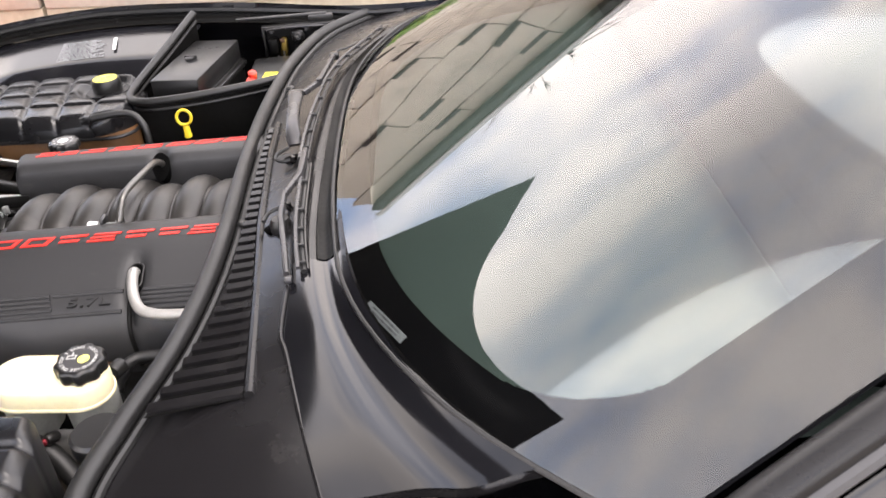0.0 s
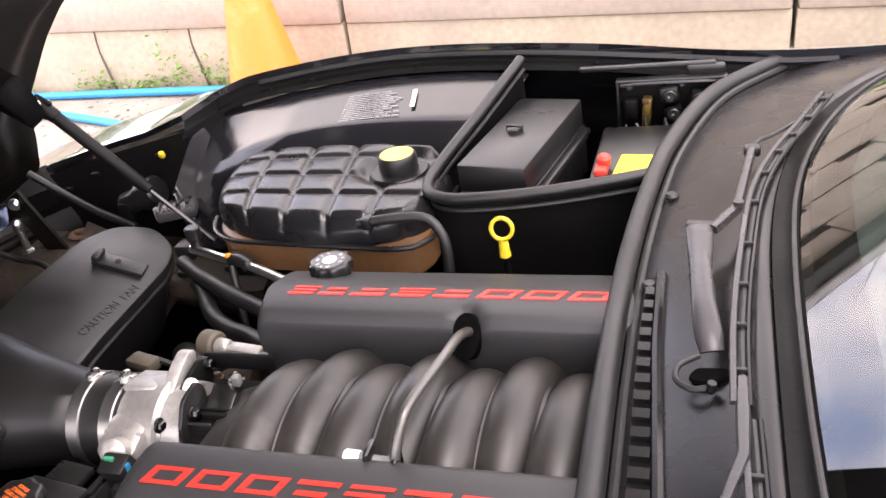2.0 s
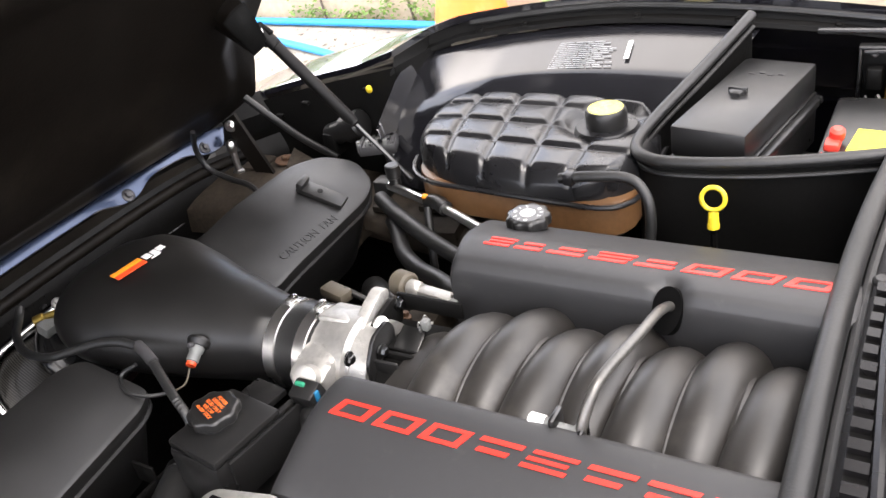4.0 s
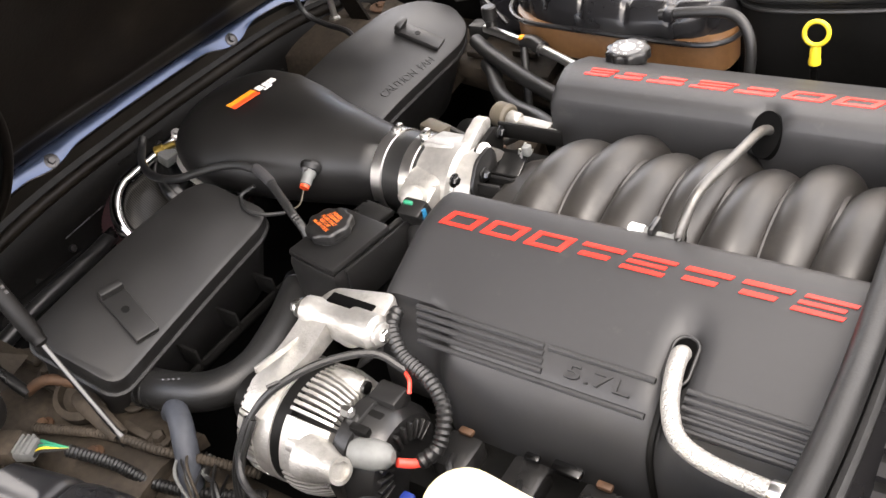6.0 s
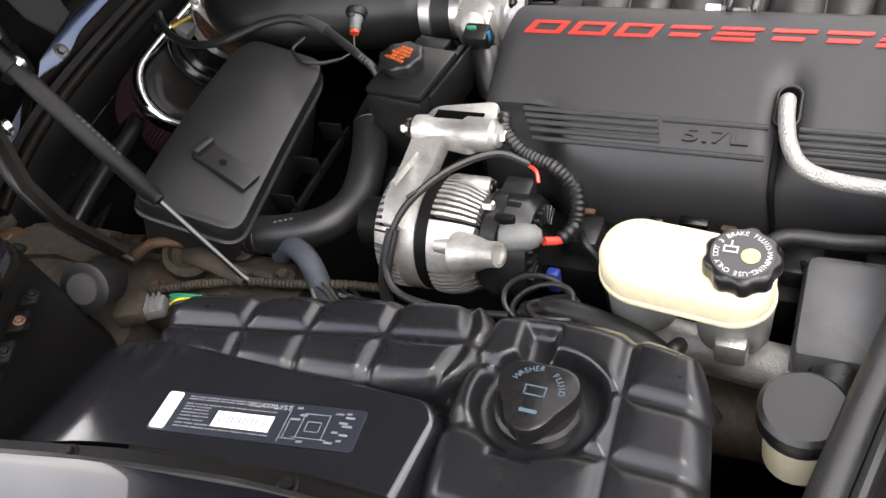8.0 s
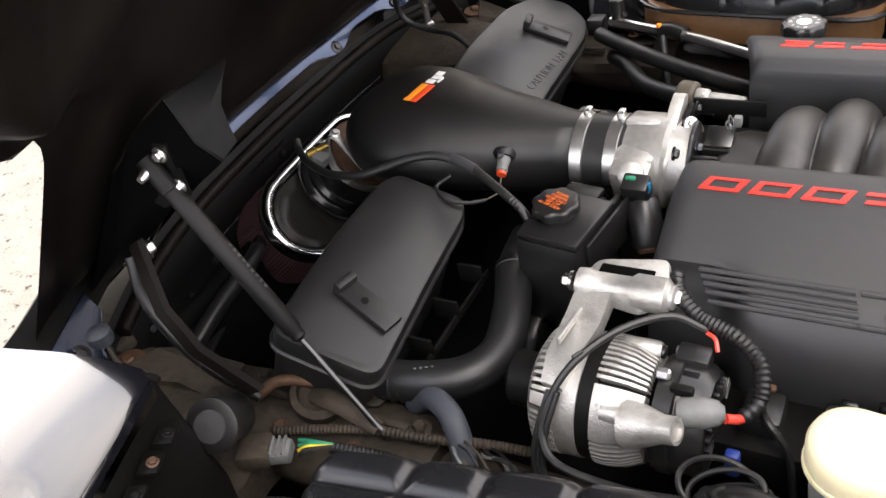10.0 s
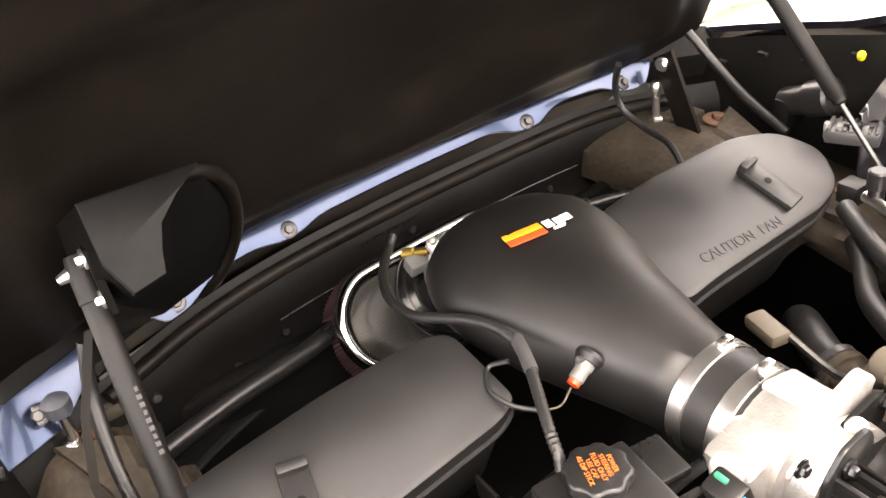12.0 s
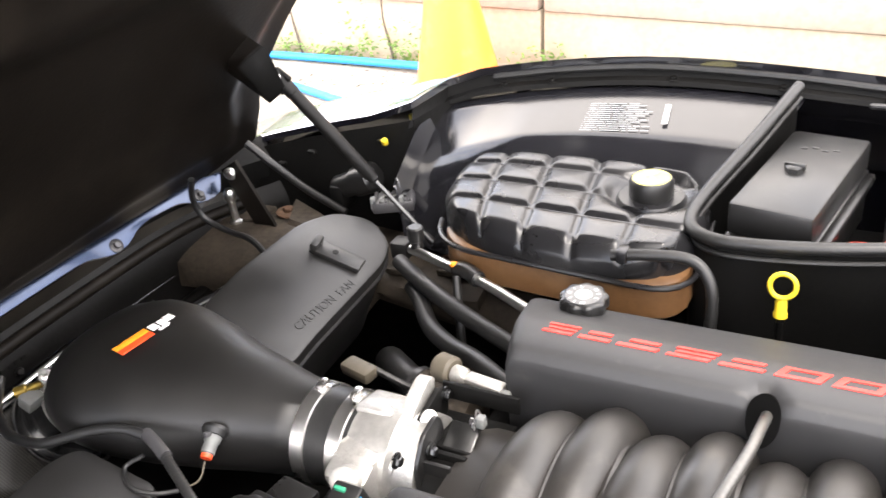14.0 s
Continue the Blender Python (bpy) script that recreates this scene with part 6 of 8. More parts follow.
# ---- tanks and side panels ----
def quilt(corners, top, drop, us, vs, z0, groove=0.010, width=0.007, round_k=0.42, extra=None, nu=84, nv=64, taper=1.0):
    """A moulded tank with padded squares. corners: (x, y) at u, v = 00, 10, 11, 01; us, vs: groove places from 0 to 1."""
    c00, c10, c11, c01 = (Vector(c) for c in corners)
    lu, lv = ((c10 - c00).length + (c11 - c01).length) / 2, ((c01 - c00).length + (c11 - c10).length) / 2

    def base(u, v):
        a, b = u * 2 - 1, v * 2 - 1
        a2, b2 = a * math.sqrt(1 - round_k * b * b / 1.0 * a * a), b * math.sqrt(1 - round_k * a * a * b * b)
        u, v = (a2 + 1) / 2, (b2 + 1) / 2
        return c00 * (1 - u) * (1 - v) + c10 * u * (1 - v) + c11 * u * v + c01 * (1 - u) * v

    def f(u, v):
        p = base(u, v)
        e = min(u * lu, (1 - u) * lu, v * lv, (1 - v) * lv)
        z = top(p.x, p.y) - drop * max(0.0, 1 - e / (drop * 1.2)) ** 2
        du = min([abs(u - g) * lu for g in us] or [9])
        dv = min([abs(v - g) * lv for g in vs] or [9])
        g = max(math.exp(-(du / width) ** 2), math.exp(-(dv / width) ** 2))
        puff = 0.0018 * (1 - math.exp(-(min(du, dv) / 0.02) ** 2))
        z += puff - groove * g
        if extra:
            z = extra(p.x, p.y, z)
        return (p.x, p.y, z)
    bm = sheet(f, nu, nv)
    rim = [f(i / nu, 0) for i in range(nu)] + [f(1, j / nv) for j in range(nv)] + [f(i / nu, 1) for i in range(nu, 0, -1)] + [f(0, j / nv) for j in range(nv, 0, -1)]
    cx, cy = sum(p[0] for p in rim) / len(rim), sum(p[1] for p in rim) / len(rim)
    loft([rim, [(cx + (x - cx) * taper, cy + (y - cy) * taper, z0) for x, y, z in rim]], bm, cap=False)
    bmesh.ops.remove_doubles(bm, verts=bm.verts, dist=0.0002)
    return bm


def build_coolant_tank():
    t = thing("coolant_tank", "quilted black coolant tank with amber lower half", "coolant tank")
    corners = [(-0.445, 0.362), (-0.062, 0.332), (-0.085, 0.622), (-0.512, 0.620)]
    cap = Vector((-0.163, 0.517, 0.797))

    def top(x, y):
        return 0.806 - 0.08 * max(0, -0.40 - x) - 0.06 * max(0, 0.42 - y)

    def basin(x, y, z):
        d = math.hypot(x - cap.x, y - cap.y)
        k = 1 / (1 + math.exp((d - 0.062) / 0.004))
        return z * (1 - k) + 0.789 * k
    part("upper_shell", quilt(corners, top, 0.024, (0.195, 0.385, 0.575, 0.765), (0.29, 0.54, 0.78), 0.757, groove=0.0058, width=0.0062, extra=basin, nu=140, nv=100), M_TANK, t, "quilted shiny black shield", smooth=70)
    cc = Vector((-0.27, 0.47))
    low = [cc + (Vector(c) - cc) * 0.95 for c in corners]
    part("lower_tank", slab(low, 0.700, 0.757, 0.006, rad=0.07, bottom=True), M_AMBER, t, "amber stained translucent lower tank")
    part("lip", tube([(p.x, p.y, 0.757) for p in rounded([Vector(c) for c in corners], 0.075, 6)], 0.004, 8, 1), M_TANK, t)
    part("neck", lathe([(0.052, -0.02), (0.050, -0.006), (0.046, 0.0)], cap, n=36), M_TANK, t)
    cp = part("cap", lathe([(0.029, -0.008), (0.031, -0.004), (0.031, 0.022), (0.0285, 0.027), (0.0, 0.027)], cap, n=40, lobes=20, depth=0.012), M_PLASTIC, t, "black pressure cap with pale yellow top")
    part("cap_label", lathe([(0.0, 0.027), (0.0262, 0.027), (0.0266, 0.0276), (0.0, 0.0282)], cap, n=36), M_CAPYEL, cp, "pale yellow warning label")
    h = thing("overflow_hose", "thin black overflow hose beside the coolant tank", "hose")
    part("hose", tube([(-0.165, 0.335, 0.800), (-0.12, 0.338, 0.806), (-0.07, 0.342, 0.806), (-0.045, 0.335, 0.790), (-0.035, 0.325, 0.755), (-0.04, 0.315, 0.68)], 0.0075, 12, 6), M_RUBBER, h)
    part("clip", box((-0.150, 0.336, 0.803), (0.014, 0.022, 0.018), 0.003), M_TANK, h)


def build_wheelhouse(side):
    lab = "smooth black inner wheel arch cover with a printed label" if side > 0 else "smooth black wheel arch cover with an emissions label"
    w = thing("wheel_arch_cover", lab, "wheel arch cover", group="wheel arch covers")

    def far_z(x, y):
        d = max(-0.02, lerp_line(SEAM, x) - 0.030 - y)
        return min(smooth_step(CREST, x) - 0.032, 0.856) - 0.31 * d - 8.0 * max(0.0, d - 0.09) ** 2 - 0.75 * max(0, abs(x + 0.24) - 0.17) ** 1.6 * max(0.12, min(1.0, 0.12 + d / 0.15))

    def near_z(x, y):
        a, b, r = -0.112 - x, y - 0.640, 0.032
        e = r - math.hypot(r - a, r - b) if a < r and b < r else min(a, b)
        k = max(0.0, min(1.0, e / 0.011))
        v = (y - 0.640) / 0.11
        return min(0.782 - 3.0 * max(0, abs(x + 0.24) - 0.14) ** 2 + 0.022 * v, smooth_step(CREST_NEAR, x) - 0.030) - 0.030 * (1 - math.sqrt(k * (2 - k)))

    def f(u, v):
        x = -0.588 + (0.503 + 0.088 * v) * u if side > 0 else -0.560 + 0.448 * u
        y_in = 0.50 if side > 0 else 0.640
        y = y_in + (lerp_line(seam_of(side)[0], x) - (0.010 if side > 0 else 0.030) - y_in) * v
        return (x, side * y, far_z(x, y) if side > 0 else near_z(x, y))
    part("shell", sheet(f, 110, 60), M_ARCH, w, smooth=70)

    def plate(at, size, mt, parent, name, round_off=0.0):
        b = box((0, 0, 0), (size[0], size[1], 0.0007), 0.0) if not round_off else slab([(-size[0] / 2, -size[1] / 2), (size[0] / 2, -size[1] / 2), (size[0] / 2, size[1] / 2), (-size[0] / 2, size[1] / 2)], 0, 0.0009, 0.0002, rad=round_off)
        bmesh.ops.transform(b, matrix=m @ Matrix.Translation(at), verts=b.verts)
        return part(name, b, mt, parent, smooth=0)
    rng = random.Random(2)
    if side > 0:
        c = Vector((-0.285, 0.697, far_z(-0.285, 0.697) + 0.002))
        tilt = (far_z(-0.285, 0.702) - far_z(-0.285, 0.692)) / 0.01
        m = axes(c, (1, 0.10, 0.1 * tilt), (-0.1, 1, tilt))
        for k in range(14):
            x = -0.148 + 0.003 * k
            end = 0.078 - rng.uniform(0.0, 0.03)
            while x < end - 0.008:
                L = min(rng.uniform(0.010, 0.045), end - x)
                plate((x + L / 2, 0.034 - 0.0052 * k, -0.0012), (L - 0.003, 0.0017, 0), M_GREYPRINT, w, "print_bar")
                x += L
        plate((0.094, 0.006, 0.0003), (0.008, 0.048, 0), M_WHITE, w, "label_tag")
        return
    c = Vector((-0.262, -0.708, near_z(-0.262, 0.708) + 0.0012))
    m = axes(c, (1, 0.155, -0.031), (-0.155, 1, -0.20))
    lo = plate((0, 0, -0.0004), (0.184, 0.043), M_LABEL, w, "label", 0.004)
    tagged(lo, "dark emissions label with white boxes")
    plate((-0.083, 0.0, 0.0006), (0.014, 0.040), M_WHITE, lo, "label_patch", 0.003)
    plate((-0.010, -0.0035, 0.0006), (0.052, 0.0165), M_WHITE, lo, "label_patch")
    for k in range(12):
        plate((-0.010 + 0.0036 * (k - 5.5), -0.0035, 0.0018), (rng.uniform(0.0008, 0.002), rng.uniform(0.006, 0.010)), M_GREYPRINT, lo, "print_bar")
    for k in range(9):
        plate((-0.083, -0.014 + 0.0034 * k, 0.0018), (rng.uniform(0.005, 0.009), 0.0013), M_GREYPRINT, lo, "print_bar")
    for row, y in enumerate((0.0175, 0.0148, 0.0095, 0.0065, 0.0035, 0.0000, -0.0035, -0.0075, -0.0115, -0.0150)):
        x = -0.070
        end = 0.018 if row in (0, 1, 2, 8, 9) else -0.040
        while x < end - 0.006:
            L = min(rng.uniform(0.006, 0.017), end - x)
            plate((x + L / 2, y, 0.0004), (L - 0.0015, 0.0011), M_DIMPRINT, lo, "print_bar")
            x += L
    plate((-0.009, 0.0160, 0.0004), (0.006, 0.005), M_DIMPRINT, lo, "label_patch")
    for x, y, sx, sy in ((0.027, 0.0, 0.0008, 0.038), (0.052, 0.012, 0.022, 0.0008), (0.052, -0.013, 0.030, 0.0008), (0.041, 0.0, 0.0008, 0.025), (0.063, 0.0, 0.0008, 0.025), (0.052, 0.004, 0.012, 0.0008), (0.052, -0.006, 0.012, 0.0008), (0.046, -0.001, 0.0008, 0.010), (0.058, -0.001, 0.0008, 0.010), (0.035, -0.015, 0.014, 0.0008), (0.030, -0.006, 0.0008, 0.018)):
        plate((x, y, 0.0004), (sx, sy), M_DIMPRINT, lo, "diagram_line")
    for x, y in ((0.034, 0.017), (0.040, 0.010), (0.034, 0.005), (0.070, 0.015), (0.078, 0.016), (0.080, 0.012), (0.076, 0.006), (0.080, 0.003), (0.072, -0.004), (0.080, -0.006), (0.078, -0.012), (0.070, -0.015), (0.046, -0.017)):
        plate((x, y, 0.0004), (rng.uniform(0.004, 0.009), 0.0022), M_DIMPRINT, lo, "print_bar")
    part("lettering", lettering("CATALYST", 0.0072, m @ Matrix.Translation((0.010, 0.0155, 0.0004)), 0.0002), M_GREYPRINT, lo, smooth=0)


def build_washer_tank():
    t = thing("washer_tank", "quilted black washer fluid tank with a knob cap", "washer tank")
    def top(x, y):
        return 0.794 + 0.07 * (x + 0.15) - 0.14 * max(0, y + 0.60)
    cap = Vector((-0.042, -0.634, 0.793))

    def basin(x, y, z):
        d = min(math.hypot((x - cap.x) / 1.1, y - cap.y) - 0.047, max(abs(x - cap.x + 0.010 + 0.1 * (y - cap.y)) - 0.013, abs(y - cap.y - 0.01) - 0.060))
        k = 1 / (1 + math.exp(max(-40.0, min(40.0, d / 0.0018))))
        return z * (1 - k) + 0.782 * k
    corners = [(-0.432, -0.668), (-0.098, -0.640), (-0.098, -0.532), (-0.445, -0.578)]
    part("front_shell", quilt(corners, top, 0.016, (0.288, 0.487, 0.712, 0.935), (0.50,), 0.68, groove=0.0068, width=0.007, nu=120, nv=50, round_k=0.30), M_TANK, t, smooth=70)
    corners = [(-0.105, -0.810), (0.100, -0.810), (0.086, -0.553), (-0.122, -0.533)]
    part("rear_shell", quilt(corners, top, 0.018, (0.66,), (0.26, 0.53, 0.74), 0.68, groove=0.0068, width=0.007, extra=basin, nu=110, nv=120, round_k=0.30), M_TANK, t, smooth=70)
    kn = part("cap", lathe([(0.034, -0.014), (0.035, -0.010), (0.035, 0.000), (0.032, 0.003), (0.0, 0.003)], cap, n=48), M_COWL, t, "dark grey three-lobed cap with faded blue print")
    o = [Vector((0.031 * (1 + 0.14 * math.cos(3 * q)) * math.cos(q + 0.5), 0.031 * (1 + 0.14 * math.cos(3 * q)) * math.sin(q + 0.5))) for q in [2 * math.pi * i / 48 for i in range(48)]]
    part("grip", slab(o, 0.000, 0.018, 0.004, Matrix.Translation(cap)), M_COWL, kn)
    top_c = cap + Vector((0, 0, 0.0182))
    ring_text("WASHER  FLUID", top_c, 0.020, 0.0068, 150, 12, (0, 0, 1), M_BLUEPRINT, t)
    sym = bmesh.new()
    for dx, dy, sx, sy in ((0, 0.004, 0.018, 0.001), (0, -0.004, 0.014, 0.001), (-0.008, 0, 0.001, 0.008), (0.008, 0, 0.001, 0.008), (0, -0.018, 0.014, 0.003)):
        box(top_c + Vector((dx, dy, 0.0002)), (sx, sy, 0.0005), bm=sym)
    part("symbol", sym, M_BLUEPRINT, t, "faded blue washer symbol", smooth=0)


def build_battery_bay():
    p = thing("battery_bay_panel", "black compartment wall with a thick rubber top seal", "panel")
    line = smoothline([(-0.004, 0.755, 0.880), (-0.045, 0.62, 0.845), (-0.085, 0.50, 0.812), (-0.088, 0.432, 0.803), (-0.055, 0.398, 0.803), (0.0, 0.392, 0.805), (0.08, 0.400, 0.808), (0.16, 0.416, 0.812), (0.25, 0.438, 0.818)], 6)
    part("wall", loft([[v - Vector((0, 0.002, 0.005)), v + Vector((0, 0.006, -0.005)), v + Vector((0, 0.010, -0.30)), v + Vector((0, 0.002, -0.30))] for v in line]), M_DARK, p)
    part("seal", tube([v + Vector((0, 0, 0.004)) for v in line], 0.0088, 12, 1), M_RUBBER, p, "thick black rubber seal")
    part("flange", tube([v + Vector((0.004, -0.004, -0.013)) for v in line], 0.0035, 8, 1), M_RUBBER, p)
    part("floor", box((0.10, 0.60, 0.62), (0.36, 0.40, 0.02), 0.004), M_DARK, p)
    # fuse box
    f = thing("fuse_box", "black plastic fuse box with a latched lid", "fuse box")
    R = Matrix.Rotation(radians(-10), 3, "Z")
    c = Vector((0.030, 0.570, 0.80))
    part("lid", box(c + Vector((0, 0, 0.011)), (0.108, 0.262, 0.045), 0.005, R), M_PLASTIC, f)
    part("base", box(c + Vector((0, 0, -0.055)), (0.112, 0.268, 0.085), 0.004, R), M_PLASTIC, f)
    part("side_rail", box(c + R @ Vector((0.062, 0, -0.02)), (0.012, 0.25, 0.012), 0.003, R), M_PLASTIC, f)
    part("latch", lathe([(0.012, 0), (0.012, 0.006), (0.009, 0.008)], c + R @ Vector((-0.010, -0.008, 0.0335)), n=6), M_PLASTIC, f)
    part("latch_bar", box(c + R @ Vector((-0.010, -0.004, 0.039)), (0.028, 0.007, 0.010), 0.002, R), M_PLASTIC, f)
    bars = bmesh.new()
    for k in range(4):
        box(c + R @ Vector((-0.02 + 0.014 * k, 0.070 + 0.006 * (k % 2), 0.0338)), (0.009, 0.006, 0.0012), 0, R, bars)
    part("embossed_marks", bars, M_PLASTIC, f, smooth=0)
    # battery
    b = thing("battery", "black car battery with a bright yellow label", "battery")
    part("case", box((0.225, 0.575, 0.700), (0.17, 0.20, 0.18), 0.008), M_PLASTIC, b)
    part("label", box((0.213, 0.520, 0.792), (0.070, 0.070, 0.002), 0.0005, Matrix.Rotation(radians(-6), 3, "Z")), M_BATT, b, "bright yellow warning label", smooth=0)
    part("terminal_cover", box((0.157, 0.505, 0.792), (0.020, 0.030, 0.016), 0.005), M_CABLERED, b, "red terminal cover")
    part("terminal_knob", lathe([(0.009, 0.0), (0.010, 0.003), (0.010, 0.014), (0.006, 0.018), (0.0, 0.018)], (0.160, 0.517, 0.796), (0.1, -0.2, 1), 14), M_CABLERED, b, "red terminal nut cap")
    part("hold_down", box((0.262, 0.548, 0.796), (0.016, 0.075, 0.006), 0.002, Matrix.Rotation(radians(-10), 3, "Z")), M_PIPE, b, "grey hold-down strap")
    part("positive_cable", tube([(0.150, 0.485, 0.785), (0.135, 0.47, 0.775), (0.120, 0.50, 0.765), (0.10, 0.54, 0.74)], 0.007, 10, 5), M_CABLERED, b)
    part("negative_clamp", box((0.258, 0.515, 0.795), (0.018, 0.05, 0.012), 0.003), M_GREYPLUG, b)
    # relay rack on the far fender side
    r = thing("relay_rack", "black metal relay rack with brown and yellow plugs", "relay rack")
    part("carrier", box((0.245, 0.742, 0.792), (0.170, 0.006, 0.102), 0.002), M_DARK, r, "black stamped carrier plate")
    part("carrier_lip", box((0.245, 0.734, 0.843), (0.176, 0.020, 0.005), 0.002), M_PLASTIC, r)
    part("carrier_lip", box((0.160, 0.734, 0.795), (0.005, 0.020, 0.098), 0.002), M_PLASTIC, r)
    part("top_rail", box((0.205, 0.752, 0.860), (0.22, 0.012, 0.008), 0.003), M_PLASTIC, r)
    part("rail_step", box((0.300, 0.748, 0.852), (0.060, 0.018, 0.016), 0.004), M_PLASTIC, r)
    rng = random.Random(8)
    part("relay", box((0.182, 0.722, 0.800), (0.022, 0.026, 0.034), 0.004), M_DARK, r)
    plug = part("relay", box((0.206, 0.722, 0.792), (0.015, 0.024, 0.052), 0.004, Matrix.Rotation(0.10, 3, "Y")), M_BRASS, r, "brown-yellow plug")
    part("plug_cap", box((0.206, 0.709, 0.815), (0.011, 0.006, 0.010), 0.002), M_COPPER, plug)
    for k, (x, z) in enumerate(((0.243, 0.821), (0.249, 0.790), (0.246, 0.760), (0.290, 0.814), (0.295, 0.777))):
        part("relay", box((x, 0.726, z), (0.030, 0.024, 0.025), 0.005, Matrix.Rotation(rng.uniform(-0.2, 0.2), 3, "Y")), (M_PLASTIC, M_DARK)[k % 2], r)
        sock = part("connector", lathe([(0.0085, 0), (0.0105, 0.003), (0.0105, 0.013), (0.008, 0.015), (0.007, 0.010), (0.0, 0.010)], (x, 0.715, z), (rng.uniform(-0.15, 0.15), -1, 0.2), 16), M_PLASTIC, r)
        part("pin", lathe([(0.003, 0.0), (0.003, 0.006), (0.0, 0.007)], (x, 0.705, z + 0.001), (0, -1, 0.2), 10), M_PIPE, sock)
    for k in range(9):
        x, z = 0.172 + 0.016 * k, 0.785 + rng.uniform(-0.02, 0.02)
        part("lead", tube([(x, 0.714, z - 0.01), (x + rng.uniform(-0.01, 0.02), 0.700, z - 0.03), (x + rng.uniform(-0.02, 0.03), 0.703, z - 0.06), (x + rng.uniform(-0.03, 0.03), 0.72, 0.69)], rng.choice((0.0025, 0.0035, 0.0045)), 7, 4), M_RUBBER, r)
    part("hanger_rod", tube([(0.165, 0.724, 0.838), (0.22, 0.718, 0.842), (0.27, 0.718, 0.842), (0.325, 0.728, 0.838)], 0.0028, 8, 4), M_ARM, r, "worn metal hanger rod")
    for x in (0.178, 0.262, 0.318):
        part("screw", bolt((x, 0.738, 0.830), (0, -1, 0.2), 0.004, 0.004, 0.006), M_ARM, r)
    # dipstick
    d = thing("dipstick", "yellow ring-handled oil dipstick", "dipstick")
    c = Vector((0.041, 0.345, 0.786))
    ring = [c + Vector((0.0150 * math.cos(q), 0.003 * math.sin(q), 0.0150 * math.sin(q))) for q in [2 * math.pi * i / 26 for i in range(28)]]
    part("ring", tube(ring, 0.0031, 10, 1), M_YELLOW, d, "yellow plastic pull ring")
    part("stem", lathe([(0.0045, -0.016), (0.0070, -0.022), (0.0072, -0.036), (0.0082, -0.038), (0.0082, -0.043), (0.005, -0.045)], c, n=14), M_YELLOW, d)
    part("tube", tube([c + Vector((0, 0, -0.05)), c + Vector((0, 0.01, -0.14)), c + Vector((0, 0.0, -0.25))], 0.005, 8, 4), M_DARK, d)


# ---- cowl, wipers, windscreen ----
SEAL_LINE = [(0.172, -0.760, 0.775), (0.168, -0.69, 0.788), (0.186, -0.60, 0.792), (0.217, -0.47, 0.797), (0.232, -0.34, 0.80), (0.236, -0.20, 0.803), (0.231, 0.0, 0.806), (0.231, 0.2, 0.808), (0.243, 0.38, 0.813), (0.265, 0.52, 0.820), (0.320, 0.68, 0.828), (0.42, 0.80, 0.832)]


def ws_base(y):
    return 0.40 + 0.60 * abs(y + 0.02) ** 3.3


